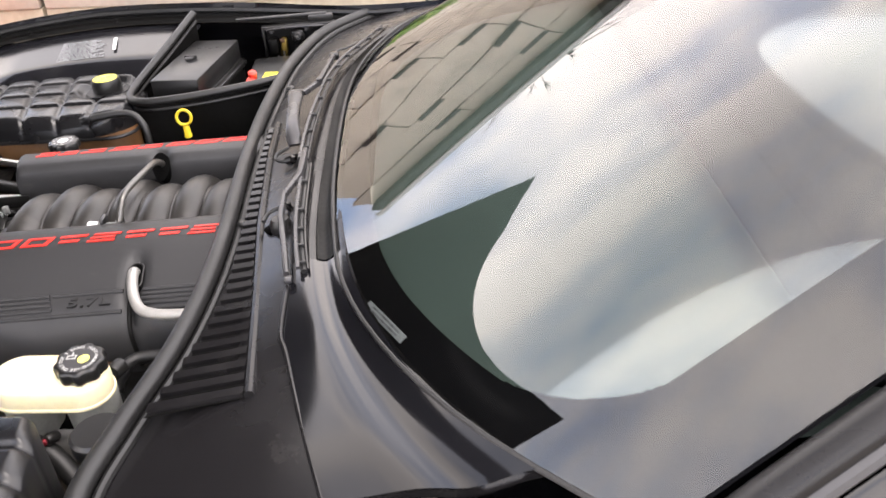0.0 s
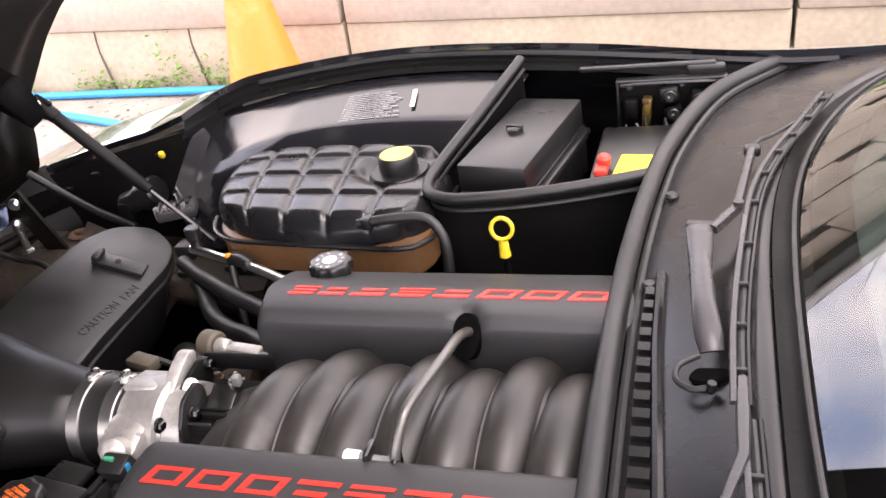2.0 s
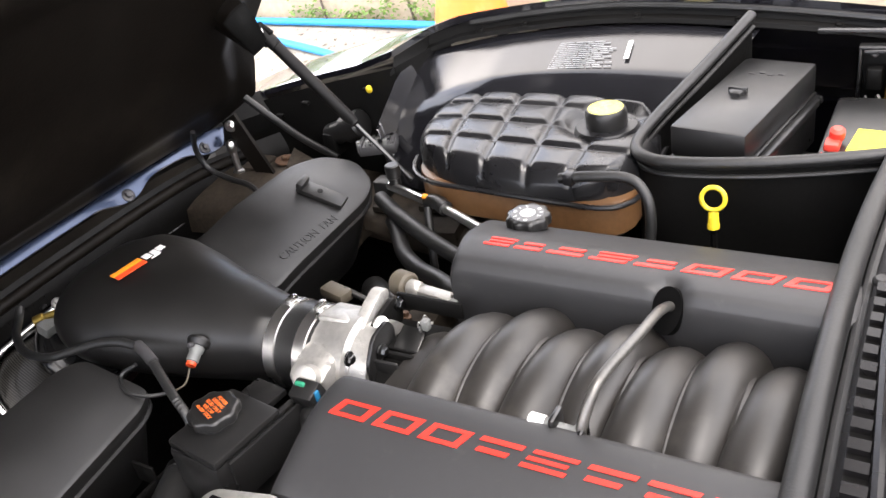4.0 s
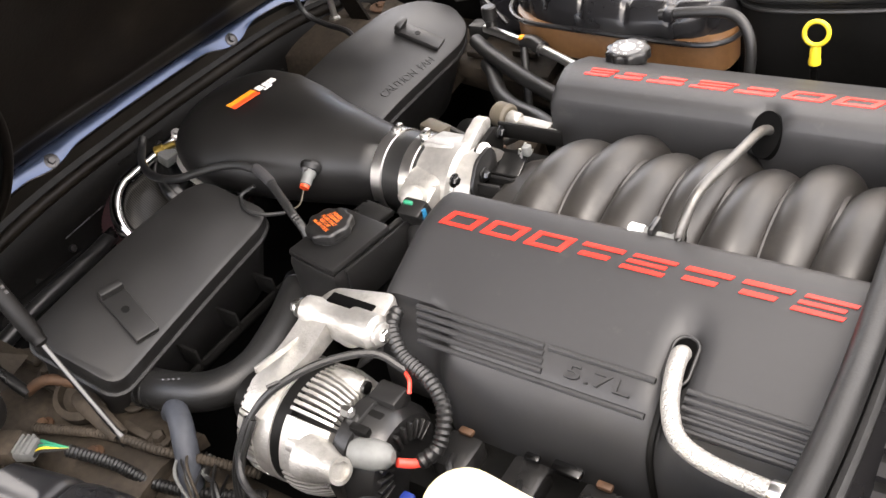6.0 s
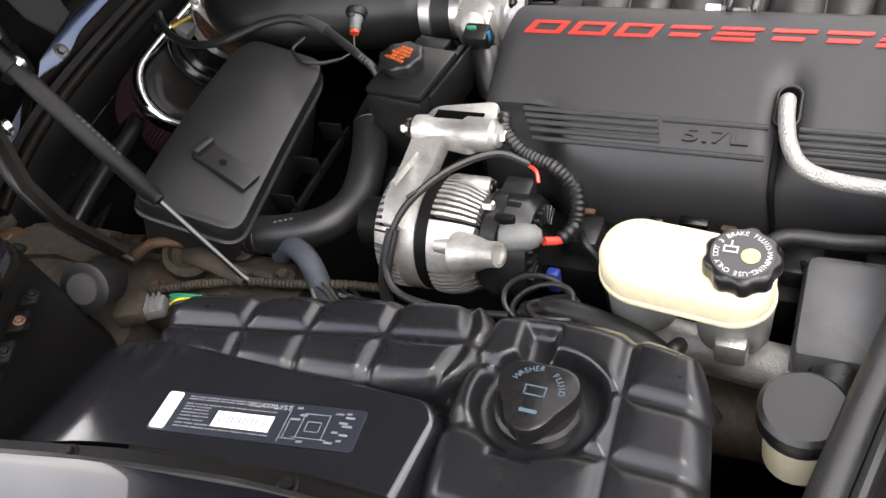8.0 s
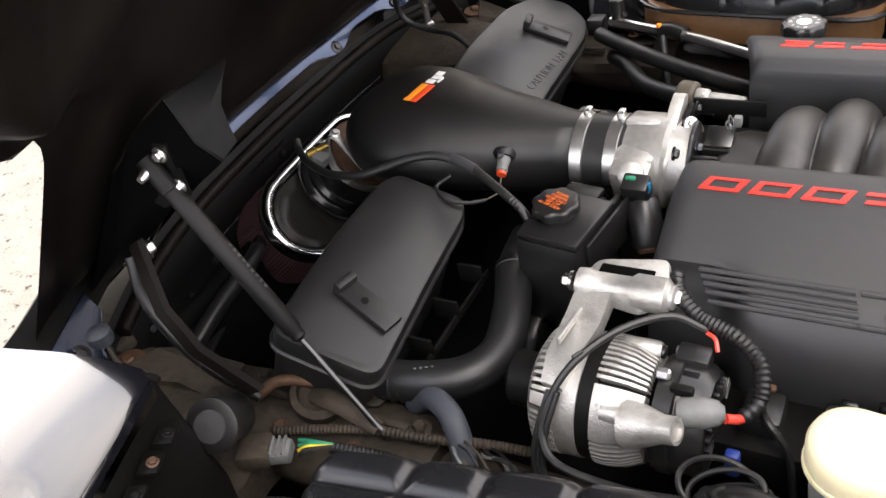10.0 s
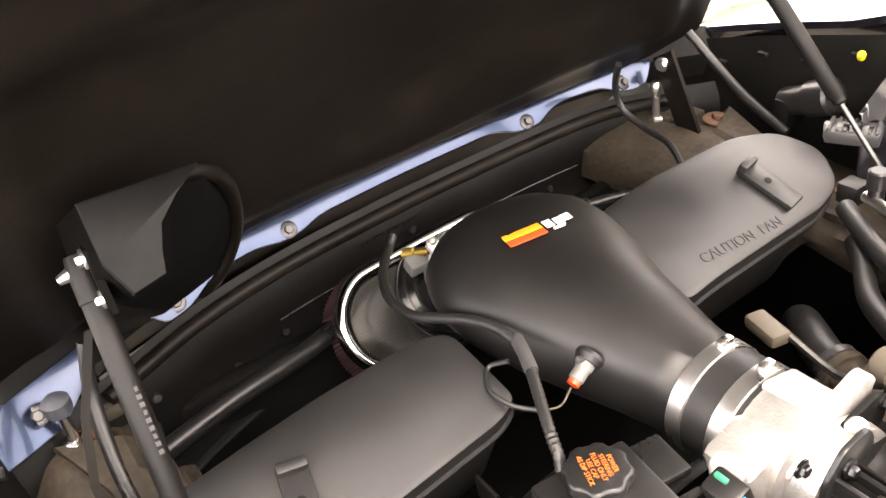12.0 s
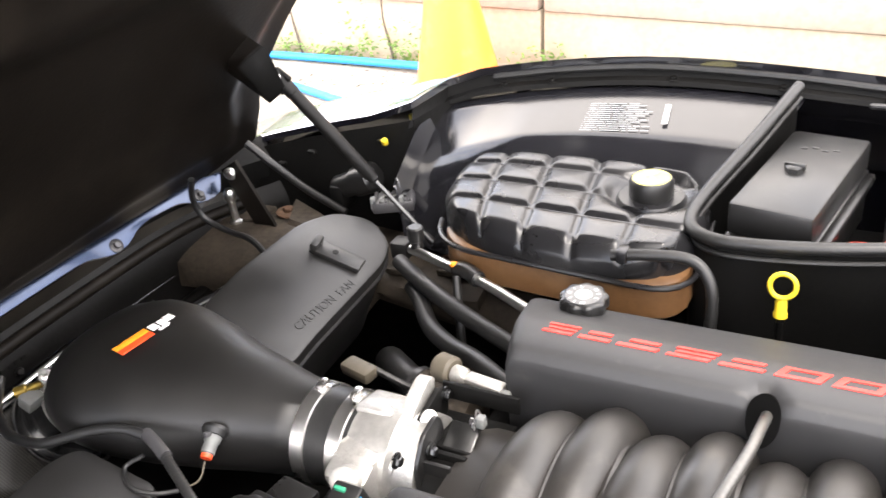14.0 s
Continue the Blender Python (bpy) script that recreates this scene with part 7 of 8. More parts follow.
def build_cowl():
    c = thing("windscreen_cowl", "satin grey-black cowl panel with slotted air grille", "cowl")
    seal = smoothline(SEAL_LINE, 6)

    def f(u, v):
        k = u * (len(seal) - 1)
        i = min(int(k), len(seal) - 2)
        a = seal[i].lerp(seal[i + 1], k - i)
        b = Vector((ws_base(a.y) + 0.012, a.y, 0.872 - 0.05 * abs(a.y) ** 3))
        z = a.z - 0.006 + (b.z - a.z + 0.006) * v
        z += 0.010 * math.sin(math.pi * v) - 0.012 * math.exp(-((v - 0.86) / 0.08) ** 2)
        return (a.x + (b.x - a.x) * v, a.y, z)
    part("panel", sheet(f, 90, 44, 0.01), M_COWL, c, smooth=70)
    def outer(y):
        return lerp_line([(-0.60, 0.208), (-0.54, 0.231), (-0.465, 0.250), (-0.37, 0.264), (-0.21, 0.259), (0.04, 0.250), (0.20, 0.250)], y)

    def inner(y):
        return lerp_line([(-0.60, 0.325), (-0.40, 0.304), (-0.20, 0.280), (0.05, 0.262), (0.20, 0.258)], y)

    def deck(x, y):
        k = (x - 0.20) / 0.20
        return 0.806 + 0.030 * max(0, k)
    ys = [-0.60 + 0.78 * i / 40 for i in range(41)]
    grille = part("grille_frame", loft([[(outer(y), y, deck(outer(y), y) + 0.004), (inner(y), y, deck(inner(y), y) + 0.004), (inner(y), y, deck(inner(y), y) + 0.0045), (outer(y), y, deck(outer(y), y) + 0.0045)] for y in ys]), M_DARK, c)
    for k in range(31):
        y = -0.590 + 0.0245 * k
        a, b = Vector((outer(y), y, deck(outer(y), y) + 0.004)), Vector((inner(y), y - 0.003, deck(inner(y), y) + 0.004))
        up, w = Vector((0, 0, 0.009)), Vector((0, 0.0055, 0))
        part("slat", loft([[a - w, a + w, a + w + up * 0.9, a - w + up * 0.75], [b - w, b + w, b + w + up * 0.9, b - w + up * 0.75]]), M_COWL, grille, smooth=0)
    part("grille_edge", tube([(inner(y) + 0.006, y, deck(inner(y), y) + 0.008) for y in ys], 0.006, 8, 1), M_COWL, c)
    for u, v in ((0.47, 0.09), (0.62, 0.12), (0.72, 0.12)):
        part("push_pin", lathe([(0.009, 0), (0.009, 0.003), (0.006, 0.006), (0.0, 0.006)], Vector(f(u, v)) + Vector((0, 0, 0.002)), n=14), M_RUBBER, c)
    def seam_x(y):
        return lerp_line([(-0.772, 0.428), (-0.66, 0.396), (-0.55, 0.368), (-0.51, 0.357), (-0.42, 0.355), (-0.36, 0.359)], y)

    def side_skin(u, v):
        k = 0.345 * u
        a, b = Vector(f(k, 0.0)), Vector(f(k, 1.0))
        v0 = (seam_x(a.y) - a.x) / (b.x - a.x)
        return Vector(f(k, v0 + (0.985 - v0) * v)) + Vector((0, 0, 0.003))
    part("side_panel", sheet(side_skin, 40, 16), M_FRIT, c, "glossy black cowl side panel", smooth=70)
    part("side_seam", tube([(0.355, -0.42, 0.853), (0.357, -0.51, 0.848), (0.368, -0.55, 0.846), (0.396, -0.66, 0.838), (0.428, -0.772, 0.825)], 0.0028, 8, 5), M_COWL, c)
    part("rear_gutter", sheet(lambda u, v: Vector(f(0.345 + 0.595 * u, 0.80 + 0.14 * v)) + Vector((0, 0, 0.0045)), 90, 6), M_DARK, c, "black rubber gutter along the glass", smooth=60)
    s = thing("cowl_seal", "thick black rubber hood seal along the cowl", "rubber seal")
    part("bulb", tube([v + Vector((-0.008, 0, 0.008)) for v in seal], 0.0125, 14, 1), M_RUBBER, s)
    part("lip", tube([v + Vector((0.010, 0, 0.0)) for v in seal], 0.006, 8, 1), M_RUBBER, s)
    part("skirt", loft([[v + Vector((-0.018, 0, 0.0)), v + Vector((-0.006, 0, 0.0)), v + Vector((-0.002, 0, -0.16)), v + Vector((-0.014, 0, -0.16))] for v in seal]), M_PLASTIC, s)
    build_wipers(f)


def build_wipers(deck):
    for name in ("far", "near"):
        lab = "black wiper parked along the cowl with a worn satin arm" if name == "far" else "black wiper parked along the windscreen base, thin arm"
        w = thing("windscreen_wiper", lab, "wiper", group="wipers")
        pv = Vector((0.322, -0.018, 0.8435)) if name == "far" else Vector((0.318, -0.238, 0.8375))
        # raised black disc, coloured for the shade of a pivot well
        part("pivot_well", lathe([(0.0, -0.004), (0.019, -0.003), (0.021, 0.002), (0.019, 0.0045), (0.0, 0.005)], pv, (-0.25, 0.3, 1), n=28), M_HOLESHADE, w, "black disc painted as the shaded pivot recess")
        if name == "far":
            part("arm", flat_bar([(0.321, 0.000, 0.856), (0.318, 0.012, 0.866), (0.312, 0.06, 0.872), (0.308, 0.12, 0.874), (0.306, 0.165, 0.876), (0.305, 0.186, 0.876)], [0.022, 0.026, 0.023, 0.023, 0.027, 0.029], 0.007), M_ARM, w, "worn satin grey lever arm")
            part("arm_joint", box((0.307, 0.192, 0.877), (0.032, 0.013, 0.011), 0.003, Matrix.Rotation(radians(-8), 3, "Z")), M_PLASTIC, w)
            part("arm_extension", flat_bar([(0.318, 0.184, 0.874), (0.343, 0.232, 0.874), (0.353, 0.31, 0.874), (0.361, 0.375, 0.875)], [0.013, 0.012, 0.010, 0.011], 0.008), M_ARM, w)
            part("hook", box((0.362, 0.382, 0.876), (0.020, 0.016, 0.014), 0.004), M_PLASTIC, w)
            part("fastener", lathe([(0.0055, 0), (0.0055, 0.006), (0.0, 0.007)], (0.345, 0.232, 0.880), n=12), M_ARM, w)
            part("rod", tube([(0.362, 0.385, 0.878), (0.372, 0.40, 0.882), (0.385, 0.415, 0.880), (0.415, 0.455, 0.879)], 0.0025, 6, 4), M_PLASTIC, w)
            blade = [(0.346, -0.085, 0.866), (0.346, 0.02, 0.868), (0.352, 0.13, 0.871), (0.366, 0.27, 0.873), (0.392, 0.37, 0.874), (0.424, 0.45, 0.874), (0.462, 0.555, 0.872)]
            loop = [(-0.002, -0.028, 0.010), (-0.018, -0.027, 0.007), (-0.031, -0.014, 0.006), (-0.029, 0.004, 0.008), (-0.012, 0.014, 0.012)]
        else:
            part("arm", flat_bar([(0.346, -0.055, 0.869), (0.346, -0.10, 0.870), (0.346, -0.145, 0.870), (0.329, -0.205, 0.868), (0.330, -0.262, 0.864), (0.342, -0.33, 0.861), (0.354, -0.405, 0.858)], [0.009, 0.012, 0.010, 0.008, 0.009, 0.009, 0.008], 0.007), M_ARM, w, "satin grey-black thin arm")
            part("arm_head", lathe([(0.015, 0.0), (0.016, 0.012), (0.012, 0.02), (0.0, 0.022)], pv + Vector((0.008, -0.014, 0.002)), n=20), M_PLASTIC, w)
            part("fastener", box((0.357, -0.415, 0.860), (0.010, 0.014, 0.006), 0.002), M_ARM, w)
            blade = [(0.353, -0.10, 0.866), (0.359, -0.25, 0.864), (0.366, -0.33, 0.862), (0.376, -0.40, 0.860)]
            loop = [(0.012, 0.040, 0.012), (0.004, 0.030, 0.016), (-0.014, 0.022, 0.012), (-0.020, 0.004, 0.008)]
        bl = smoothline(blade, 5)
        part("blade", tube(bl, 0.004, 8, 1), M_RUBBER, w, "black rubber blade")
        part("blade_frame", flat_bar([p + Vector((-0.007, 0, 0.004)) for p in bl], [0.0065] * len(bl), 0.004), M_ARM, w, "thin satin blade frame")
        part("spoiler", tube([p + Vector((0.006, 0, 0.003)) for p in bl], 0.0022, 6, 1), M_COWL, w)
        n = len(bl)
        for k in range(2, n - 1, 3):
            part("clip", box(bl[k] + Vector((-0.002, 0, 0.004)), (0.013, 0.004, 0.008), 0.0012), M_PLASTIC, w)
        part("washer_tube", tube([pv + Vector(p) for p in loop], 0.003, 8, 6), M_RUBBER, w)
        part("tube_stub", lathe([(0.004, 0), (0.005, 0.003), (0.004, 0.010)], pv + Vector(loop[0]) + Vector((0.0, 0, -0.004)), (0.2, 0, 1), 10), M_COWL, w)


WS_UP = Vector((0.885, 0, 0.465))


def ws_point(y, s, lift=0.0):
    """A point of the windscreen: s metres up its slope from the base."""
    bow = 0.22 * abs(y) ** 2.4 + max(0.0, abs(y) - 0.52) ** 2
    s += max(0.0, (ws_base(y) - 0.40 - bow) / WS_UP.x)
    return Vector((0.40 + bow + WS_UP.x * s, y * (1 - 0.30 * s), 0.868 - 0.10 * abs(y) ** 3 + (WS_UP.z - 0.02 * s) * s)) + Vector((-0.465, 0, 0.885)) * lift


def build_windscreen():
    w = thing("windscreen", "tinted curved windscreen with a black printed border", "windscreen")
    H, near, far = 0.80, -0.85, 0.80
    part("glass", sheet(lambda u, v: ws_point(near + (far - near) * u, H * v), 200, 100), M_GLASS, w, "clear tinted glass", smooth=80).visible_shadow = False
    # printed border under the glass, with a rounded clear field
    def inside(y, s):
        hy, s0, s1, r = 0.768, 0.055, 0.74, 0.10
        dx = max(abs(y) - (hy - r), 0)
        lo, hi = s0 + r - s, s - (s1 - r)
        dy = max(lo, hi, 0)
        return math.hypot(dx, dy) < r
    n1, n2 = 640, 320

    def field(clear):
        bm, vs = bmesh.new(), {}

        def vert(i, j):
            if (i, j) not in vs:
                vs[i, j] = bm.verts.new(ws_point(near + (far - near) * i / n1, H * j / n2, -0.006))
            return vs[i, j]
        for i in range(n1):
            for j in range(n2):
                if inside(near + (far - near) * (i + 0.5) / n1, H * (j + 0.5) / n2) == clear:
                    bm.faces.new((vert(i, j), vert(i + 1, j), vert(i + 1, j + 1), vert(i, j + 1)))
        return bm
    part("printed_border", field(False), M_BORDER, w, "black printed glass border", smooth=80)
    part("inner_face", field(True), M_GLASSIN, w, "clear inner glass face", smooth=80).visible_shadow = False
    part("base_moulding", tube([ws_point(near + (far - near) * i / 40, -0.004, 0.002) for i in range(41)], 0.0032, 8, 1), M_RUBBER, w, "black rubber base moulding")
    a, b = ws_point(-0.500, 0.012, -0.0025), ws_point(-0.572, 0.018, -0.0025)
    pm = axes((a + b) / 2, b - a, (0.885, 0, 0.465))
    pl = box((0, 0, 0), ((b - a).length + 0.014, 0.011, 0.0015), 0.0005)
    bmesh.ops.transform(pl, matrix=pm, verts=pl.verts)
    vp = part("plate", pl, M_GREYPRINT, w, "small pale plate with unreadable print")
    for k in range(2):
        st = box((0, 0, 0), ((b - a).length - 0.012, 0.0022, 0.0006))
        bmesh.ops.transform(st, matrix=pm @ Matrix.Translation((0, -0.0022 + 0.0045 * k, 0.001)), verts=st.verts)
        part("print_bar", st, M_DIMPRINT, vp, smooth=0)
    d = thing("dashboard", "dark dashboard top under the windscreen", "dashboard")
    part("top", sheet(lambda u, v: (0.45 + 0.75 * v + 0.25 * (2 * u - 1) ** 4 * (1 - v), (2 * u - 1) * 0.74, 0.815 + 0.04 * math.sin(v * 2.2)), 40, 24), M_DASH, d, smooth=70)
    part("base", box((0.98, 0, 0.70), (0.9, 1.45, 0.20), 0.03), M_FRIT, d)
    for side in (1, -1):
        p = thing("windscreen_pillar", "satin black windscreen pillar with rubber trim", "pillar", group="pillars")
        a = [ws_point(0.805 if side > 0 else -0.866, 0.82 * k / 10, 0.002) + Vector((0, side * 0.012, 0)) for k in range(11)]
        part("pillar", tube([a[0] + Vector((-0.10, side * 0.0, -0.06))] + a, 0.020, 12, 3), M_COWL, p)
        part("trim", tube([q + Vector((0, side * 0.020, -0.012)) for q in a], 0.009, 8, 3), M_TRIMGREY, p, "grey rubber trim")
        part("side_glass", loft([[q + Vector((0.0, side * 0.03, -0.02)), q + Vector((0.02, side * 0.035, -0.02)), q + Vector((0.02, side * (0.09 + 0.0), -0.12 - 0.45 * i / 10)), q + Vector((0.0, side * 0.085, -0.12 - 0.45 * i / 10))] for i, q in enumerate(a)]), M_FRIT, p, "dark side glass")
    drop = Vector((0.02, -0.075, -0.035))
    m = thing("door_mirror_base", "black folded mirror base at the pillar foot", "mirror base")
    part("base", loft([[Vector(p) + drop for p in ring] for ring in [[(0.66, -0.83, 0.845), (0.70, -0.79, 0.86), (0.70, -0.78, 0.875), (0.65, -0.82, 0.86)], [(0.74, -0.85, 0.90), (0.78, -0.81, 0.915), (0.78, -0.80, 0.925), (0.73, -0.84, 0.915)], [(0.80, -0.86, 0.92), (0.82, -0.84, 0.93), (0.82, -0.83, 0.935), (0.80, -0.85, 0.93)]]]), M_COWL, m)
    # closed black box in place of the cabin's inside; its darkness is in the colour
    solid("cabin", box((1.55, 0, 0.75), (1.2, 1.4, 0.5), 0.05), M_FRIT, "plain black box standing in for the unlit cabin interior", "interior", kind="structure")


# ---- hoses, plugs and clutter ----
def build_small():
    rh = thing("radiator_hose", "thick black radiator hose curving to the shroud", "hose")
    part("hose", tube([(-0.520, -0.412, 0.655), (-0.460, -0.404, 0.66), (-0.412, -0.380, 0.66), (-0.392, -0.335, 0.66), (-0.410, -0.26, 0.66), (-0.435, -0.195, 0.66), (-0.45, -0.12, 0.65)], 0.0235, 20, 7), M_RUBBER, rh)
    for k in range(9):
        q = 0.06 * k
        part("rib", lathe([(0.0232, -0.0018), (0.0246, 0.0), (0.0232, 0.0018)], (-0.515 + 0.012 * k, -0.412 + 0.0012 * k * k * 0.4, 0.656), (1, 0.25 * q, 0), 22), M_RUBBER, rh)
    part("clamp", lathe([(0.0238, 0), (0.0255, 0.001), (0.0255, 0.011), (0.0238, 0.012)], (-0.432, -0.205, 0.66), (-0.3, 0.9, 0), 26), M_GUNMETAL, rh, "dark steel hose clamp")
    for k in range(4):
        part("print_bar", box((-0.462 + 0.006 * k, -0.408 + 0.003 * k, 0.6838), (0.003, 0.0022, 0.0006)), M_DIMPRINT, rh, smooth=0)
    solid("vent_hose", tube([(-0.826, -0.094, 0.752), (-0.812, -0.110, 0.745), (-0.771, -0.142, 0.750), (-0.715, -0.168, 0.755), (-0.661, -0.170, 0.761), (-0.628, -0.156, 0.768), (-0.596, -0.140, 0.775), (-0.565, -0.128, 0.776), (-0.542, -0.124, 0.771)], 0.0058, 12, 7), M_RUBBER, "thin black breather cable over the shroud edge", "cable")
    solid("cable_tape", tube([(-0.543, -0.1205, 0.770), (-0.520, -0.129, 0.770), (-0.497, -0.139, 0.768)], 0.0072, 12, 5), M_TRIMGREY, "worn grey tape round the sensor cable", "tape")
    solid("sensor_conduit", tube([(-0.500, -0.138, 0.769), (-0.470, -0.153, 0.762), (-0.439, -0.168, 0.752), (-0.415, -0.178, 0.735), (-0.405, -0.19, 0.69)], 0.0062, 12, 6, ridge=0.0010), M_RUBBER, "corrugated black sensor conduit", "cable")
    solid("loose_wire", tube([(-0.492, -0.140, 0.722), (-0.51, -0.158, 0.728), (-0.535, -0.165, 0.735), (-0.556, -0.150, 0.742), (-0.54, -0.135, 0.752)], 0.0028, 7, 6), M_RUBBER, "loose black sensor wire", "cable")
    solid("blue_grey_hose", tube([(-0.470, -0.415, 0.630), (-0.440, -0.422, 0.658), (-0.412, -0.436, 0.664), (-0.392, -0.452, 0.655), (-0.375, -0.475, 0.62), (-0.365, -0.50, 0.58)], 0.0135, 14, 6), M_GREYSOFT, "weathered blue-grey bent hose", "hose")
    h = thing("heater_pipe", "bright metal heater pipe with rubber ends", "pipe")
    part("pipe", tube([(-0.50, 0.392, 0.722), (-0.43, 0.362, 0.726), (-0.34, 0.32, 0.732), (-0.235, 0.262, 0.735)], 0.0075, 12, 5), M_STEEL, h)
    part("valve_cap", lathe([(0.010, 0), (0.010, 0.014), (0.0125, 0.016), (0.0125, 0.036), (0.010, 0.038)], (-0.488, 0.392, 0.725), n=18), M_PLASTIC, h)
    part("elbow", tube([(-0.40, 0.350, 0.728), (-0.38, 0.343, 0.733), (-0.355, 0.328, 0.732)], 0.012, 12, 5), M_PLASTIC, h)
    part("orange_clip", box((-0.402, 0.346, 0.738), (0.010, 0.010, 0.008), 0.003), M_FLAGOR, h, "small orange clip")
    part("drop_tube", tube([(-0.395, 0.338, 0.725), (-0.385, 0.315, 0.68), (-0.375, 0.295, 0.63)], 0.0065, 10, 5), M_RUBBER, h)
    solid("coolant_hose", tube([(-0.52, 0.385, 0.700), (-0.45, 0.335, 0.702), (-0.37, 0.29, 0.70), (-0.28, 0.245, 0.70), (-0.22, 0.22, 0.70)], 0.0125, 14, 6), M_RUBBER, "black rubber coolant hose beside the engine", "hose")
    solid("heater_hose", tube([(-0.49, 0.365, 0.67), (-0.455, 0.328, 0.677), (-0.415, 0.280, 0.672), (-0.365, 0.243, 0.676), (-0.31, 0.212, 0.686), (-0.26, 0.18, 0.69), (-0.20, 0.15, 0.68)], 0.0130, 14, 7), M_RUBBER, "thick black heater hose bending below the pipe", "hose")
    solid("under_hood_cable", tube([(-0.905, 0.375, 0.80), (-0.925, 0.385, 0.755), (-0.915, 0.392, 0.715), (-0.87, 0.395, 0.695), (-0.81, 0.385, 0.690), (-0.75, 0.355, 0.665), (-0.72, 0.33, 0.64)], 0.0055, 8, 6), M_RUBBER, "thin black cable hanging from the hood", "cable")
    lm = thing("headlamp_motor", "black round headlamp motor", "motor", group="headlamp motors")
    part("body", lathe([(0.0, 0), (0.024, 0), (0.027, 0.004), (0.027, 0.04), (0.030, 0.042), (0.030, 0.052), (0.024, 0.054)], (-0.625, -0.535, 0.690), (0.25, -0.72, 0.55), 30), M_PLASTIC, lm)
    part("lid", lathe([(0.018, 0), (0.018, 0.006), (0.0, 0.007)], (-0.625 + 0.0137, -0.535 - 0.0395, 0.690 + 0.0302), (0.25, -0.72, 0.55), 26), M_TRIMGREY, lm)
    m2 = thing("headlamp_motor", "dusty grey round headlamp motor beside the hinge", "motor", group="headlamp motors")
    part("body", lathe([(0.0, 0), (0.020, 0.0), (0.022, 0.004), (0.022, 0.045), (0.027, 0.047), (0.028, 0.085), (0.024, 0.090), (0.0, 0.090)], (-0.745, 0.560, 0.716), (0.93, 0.0, 0.36), 28), M_PLASTIC, m2)
    part("flange", box((-0.735, 0.565, 0.705), (0.03, 0.06, 0.05), 0.008), M_DARK, m2)
    g = thing("wiring_plug", "grey multi-pin plug with green and yellow wires", "plug", group="wiring plugs")
    R = Matrix.Rotation(radians(25), 3, "Z")
    part("shell", box((-0.574, -0.547, 0.658), (0.046, 0.026, 0.016), 0.004, R), M_GREYPLUG, g)
    for k in range(6):
        part("ridge", box(Vector((-0.578, -0.547, 0.668)) + R @ Vector((-0.016 + 0.007 * k, 0, -0.003)), (0.003, 0.026, 0.008), 0.001, R), M_GREYPLUG, g)
    part("grime", box(Vector((-0.592, -0.553, 0.660)), (0.04, 0.04, 0.024), 0.008, R), M_DIRT, g)
    for k in range(4):
        part("wire", tube([(-0.545 + 0.004 * k, -0.530 - 0.006 * k, 0.670), (-0.525, -0.530 - 0.004 * k, 0.676), (-0.505, -0.522, 0.668)], 0.0022, 6, 4), (M_GREEN, M_GREEN, M_YELLOW, M_RUBBER)[k], g)
    solid("plug_conduit", tube([(-0.51, -0.523, 0.664), (-0.46, -0.505, 0.645), (-0.41, -0.495, 0.625), (-0.35, -0.47, 0.61), (-0.30, -0.44, 0.60)], 0.0075, 12, 6, ridge=0.0014), M_RUBBER, "corrugated black conduit from the plug", "cable")
    g2 = thing("wiring_plug", "grey multi-pin plug beside the coolant tank", "plug", group="wiring plugs")
    part("shell", box((-0.600, 0.515, 0.728), (0.070, 0.044, 0.020), 0.004, R), M_TRIMGREY, g2)
    for k in range(7):
        part("ridge", box(Vector((-0.600, 0.515, 0.738)) + R @ Vector((-0.030 + 0.010 * k, 0, 0)), (0.005, 0.040, 0.006), 0.001, R), M_TRIMGREY, g2)
    part("latch", box(Vector((-0.600, 0.515, 0.743)) + R @ Vector((0.004, -0.004, 0)), (0.040, 0.012, 0.005), 0.001, R), M_PLASTIC, g2)
    for k in range(4):
        part("pin_row", box((-0.625 + 0.015 * k, 0.490 + 0.006 * k, 0.735), (0.008, 0.012, 0.022), 0.002, R), M_GREYPLUG, g2)
    for side, x, y, z in ((1, -0.640, 0.575, 0.807), (1, -0.648, 0.690, 0.806)):
        solid("side_marker_plug", lathe([(0.0055, 0), (0.006, 0.010), (0.004, 0.013)], (x, y, z), (0.3, -0.5, 0.6), 12), M_YELLOW, "small yellow lamp plug on the fender", "plug", group="yellow lamp plugs")
    v = thing("brake_booster", "grey-black round brake booster housing", "brake booster")
    part("drum", lathe([(0.0, 0.0), (0.06, 0.0), (0.085, 0.012), (0.092, 0.035), (0.085, 0.055), (0.04, 0.06)], (0.135, -0.45, 0.60), (1, 0, 0), 36), M_PLASTIC, v)
    part("cover", box((0.170, -0.412, 0.650), (0.086, 0.125, 0.09), 0.014), M_BOOST, v, "smooth satin grey booster cover")
    solid("vacuum_hose", tube([(0.086, -0.390, 0.696), (0.090, -0.368, 0.700), (0.099, -0.351, 0.702), (0.115, -0.343, 0.702), (0.157, -0.340, 0.700), (0.209, -0.334, 0.700), (0.25, -0.332, 0.70)], 0.0090, 14, 6), M_RUBBER, "black vacuum hose beside the brake reservoir", "hose")
    solid("vacuum_elbow", tube([(0.086, -0.398, 0.690), (0.087, -0.388, 0.697), (0.091, -0.370, 0.701)], 0.0118, 14, 5), M_RUBBER, "black rubber elbow behind the brake cap", "hose")
    e = thing("ignition_rail", "dark valve cover with coil plugs and brackets", "valve cover")
    part("rail", box((0.04, -0.335, 0.612), (0.46, 0.09, 0.07), 0.015), M_DARK, e)
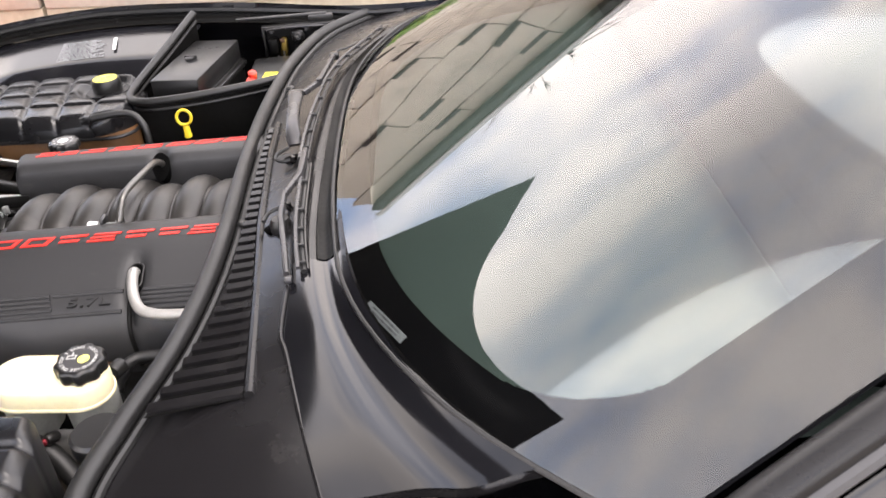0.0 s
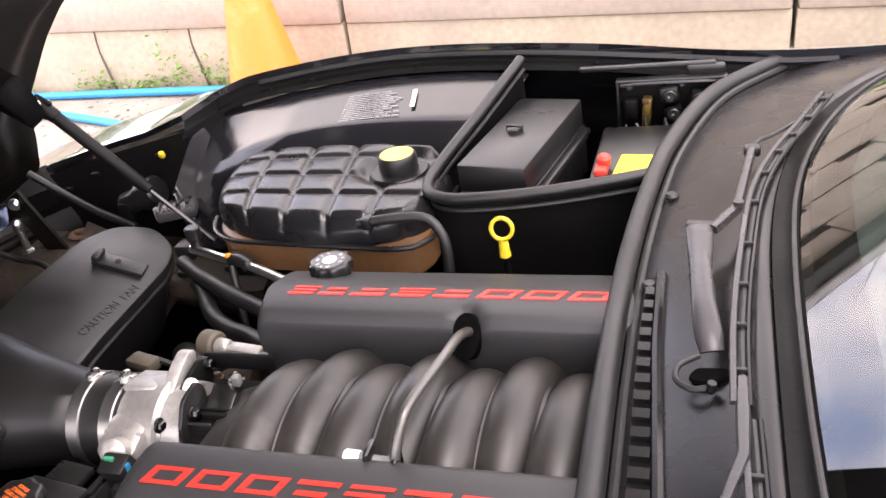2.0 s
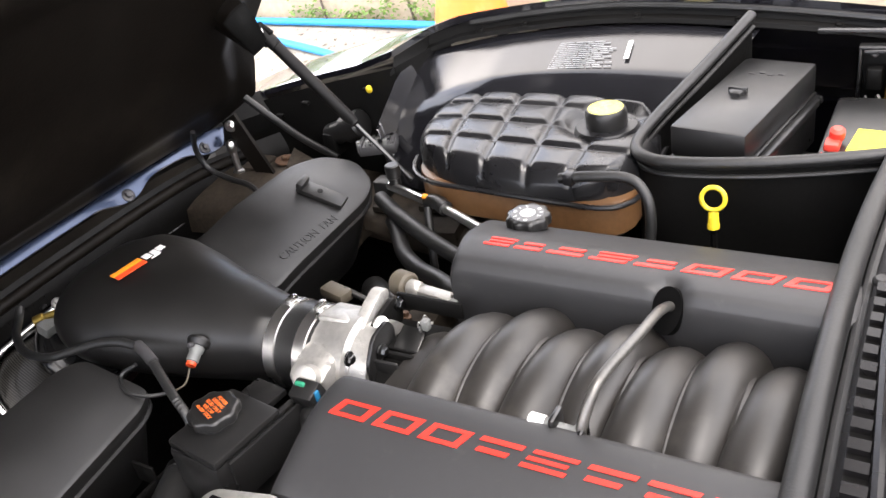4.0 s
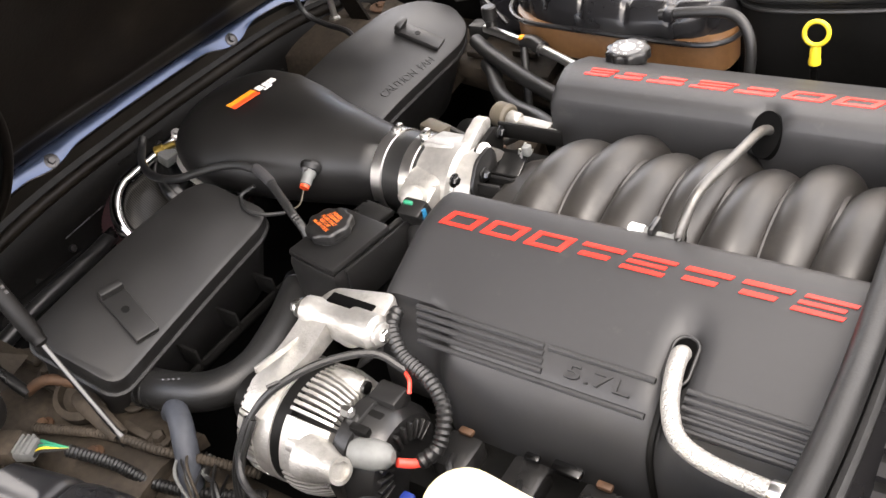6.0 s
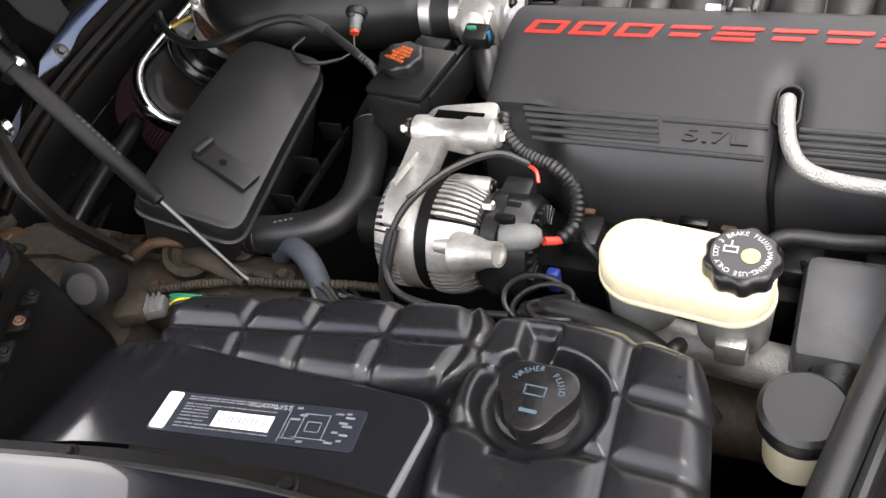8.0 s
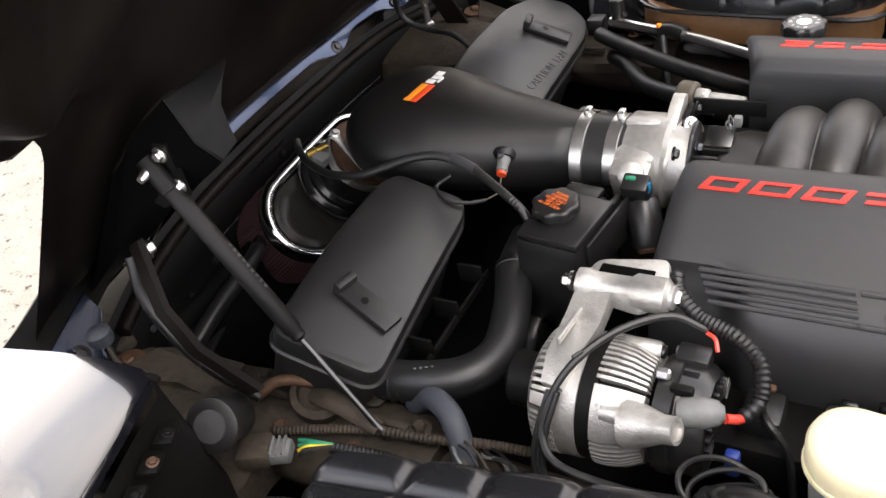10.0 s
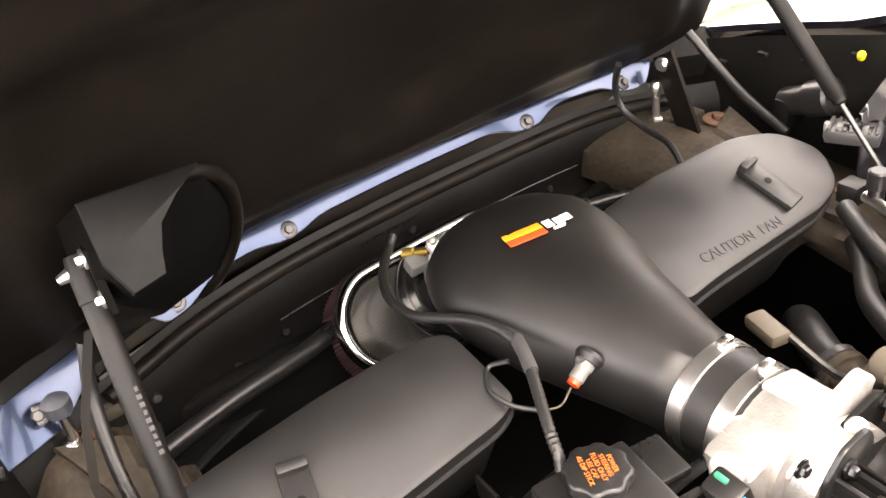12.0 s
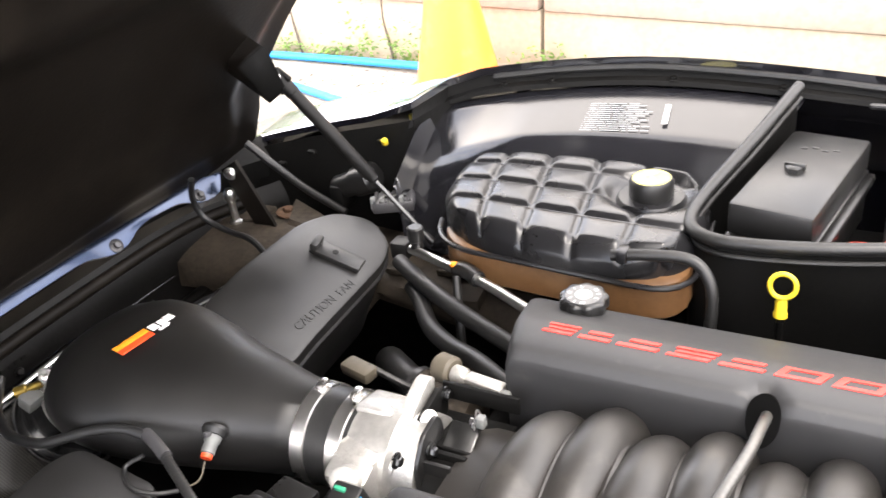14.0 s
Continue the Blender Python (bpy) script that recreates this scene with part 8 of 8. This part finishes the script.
    for k in range(5):
        part("coil", box((-0.10 + 0.075 * k, -0.338, 0.655), (0.040, 0.045, 0.030), 0.006), M_PLASTIC, e)
        part("coil_clip", box((-0.10 + 0.075 * k, -0.318, 0.674), (0.016, 0.008, 0.006), 0.002), (M_COPPER, M_GUNMETAL)[k % 2], e)
        part("coil_lead", tube([(-0.10 + 0.075 * k, -0.345, 0.668), (-0.09 + 0.075 * k, -0.365, 0.675), (-0.07 + 0.075 * k, -0.375, 0.650), (-0.06 + 0.075 * k, -0.39, 0.60)], 0.004, 8, 5), M_RUBBER, e)
    part("bracket", box((0.015, -0.322, 0.682), (0.030, 0.012, 0.008), 0.002), M_GUNMETAL, e)
    solid("dark_hose", tube([(-0.125, -0.462, 0.665), (-0.088, -0.468, 0.688), (-0.045, -0.476, 0.690), (0.0, -0.488, 0.688), (0.035, -0.505, 0.675), (0.07, -0.53, 0.64)], 0.0135, 14, 6), M_RUBBER, "black hose below the brake reservoir", "hose")
    # wires and grime between the alternator, the strut foot and the tank
    rng = random.Random(21)
    wl2 = thing("loose_wiring", "tangle of thin dusty wires beside the alternator", "cable")
    for k in range(9):
        x, y, z = -0.40 + 0.012 * k, -0.47 - 0.003 * k, 0.60 + 0.006 * (k % 4)
        part("wire", tube([(x - 0.05, y + 0.05, z + 0.01), (x - 0.015, y + 0.02 + rng.uniform(-0.01, 0.01), z + 0.035), (x + 0.015, y + rng.uniform(-0.02, 0.01), z + 0.045), (x + 0.05, y - 0.025, z + 0.01)], rng.choice((0.0016, 0.002, 0.0028)), 6, 5), rng.choice((M_RUBBER, M_DIRT, M_TAN, M_RUBBER, M_GREYPLUG)), wl2)
    cn = thing("frame_conduit", "dusty corrugated conduit along the frame rail", "cable")
    part("conduit", tube([(-0.60, -0.515, 0.648), (-0.52, -0.49, 0.652), (-0.47, -0.478, 0.652), (-0.42, -0.47, 0.650), (-0.36, -0.45, 0.640), (-0.31, -0.43, 0.62)], 0.0062, 12, 6, ridge=0.0012), M_DIRT, cn)
    for x, y in ((-0.555, -0.445), (-0.515, -0.43), (-0.66, -0.45), (-0.70, -0.50), (-0.44, -0.455)):
        solid("frame_bolt", bolt((x, y, 0.640 + 0.01 * (x < -0.6)), (0.1, 0, 1), 0.008, 0.009, 0.014), M_DIRT, "dusty hex bolt on the frame rail", "bolt", group="frame bolts")
    st = thing("strut_foot", "dusty brown cast strut foot bracket on the frame", "bracket")
    part("cup", lathe([(0.0, 0.0), (0.030, 0.0), (0.034, 0.006), (0.034, 0.020), (0.026, 0.026), (0.024, 0.014), (0.0, 0.012)], (-0.575, -0.455, 0.645), (0.35, -0.2, 1), 26), M_DIRT, st)
    part("arm", tube([(-0.575, -0.455, 0.655), (-0.53, -0.47, 0.668), (-0.475, -0.478, 0.655)], [0.016, 0.013, 0.010], 12, 5, flat=0.6), M_DIRT, st)
    part("clamp", tube([(-0.64, -0.49, 0.665), (-0.61, -0.47, 0.682), (-0.58, -0.45, 0.668)], 0.007, 10, 5), M_COPPER, st)
    c = thing("clutch_reservoir", "small round clutch reservoir with a dark cap", "fluid reservoir")
    part("bowl", lathe([(0.026, 0), (0.028, 0.05)], (0.145, -0.585, 0.715), n=24), M_FILLER, c)
    part("cap", lathe([(0.031, 0.048), (0.033, 0.052), (0.033, 0.068), (0.029, 0.072), (0.0, 0.072)], (0.145, -0.585, 0.715), n=28), M_PLASTIC, c)
    solid("blue_plug", box((-0.115, -0.405, 0.655), (0.014, 0.012, 0.03), 0.003), M_DKBLUE, "small deep blue wire plug", "plug")
    solid("timing_chain_cover", box((-0.22, -0.02, 0.56), (0.12, 0.34, 0.20), 0.03), M_DARK, "dark grimy engine front housing", "engine block")


build_coolant_tank()
build_wheelhouse(1)
build_wheelhouse(-1)
build_washer_tank()
build_battery_bay()
build_cowl()
build_windscreen()
build_small()
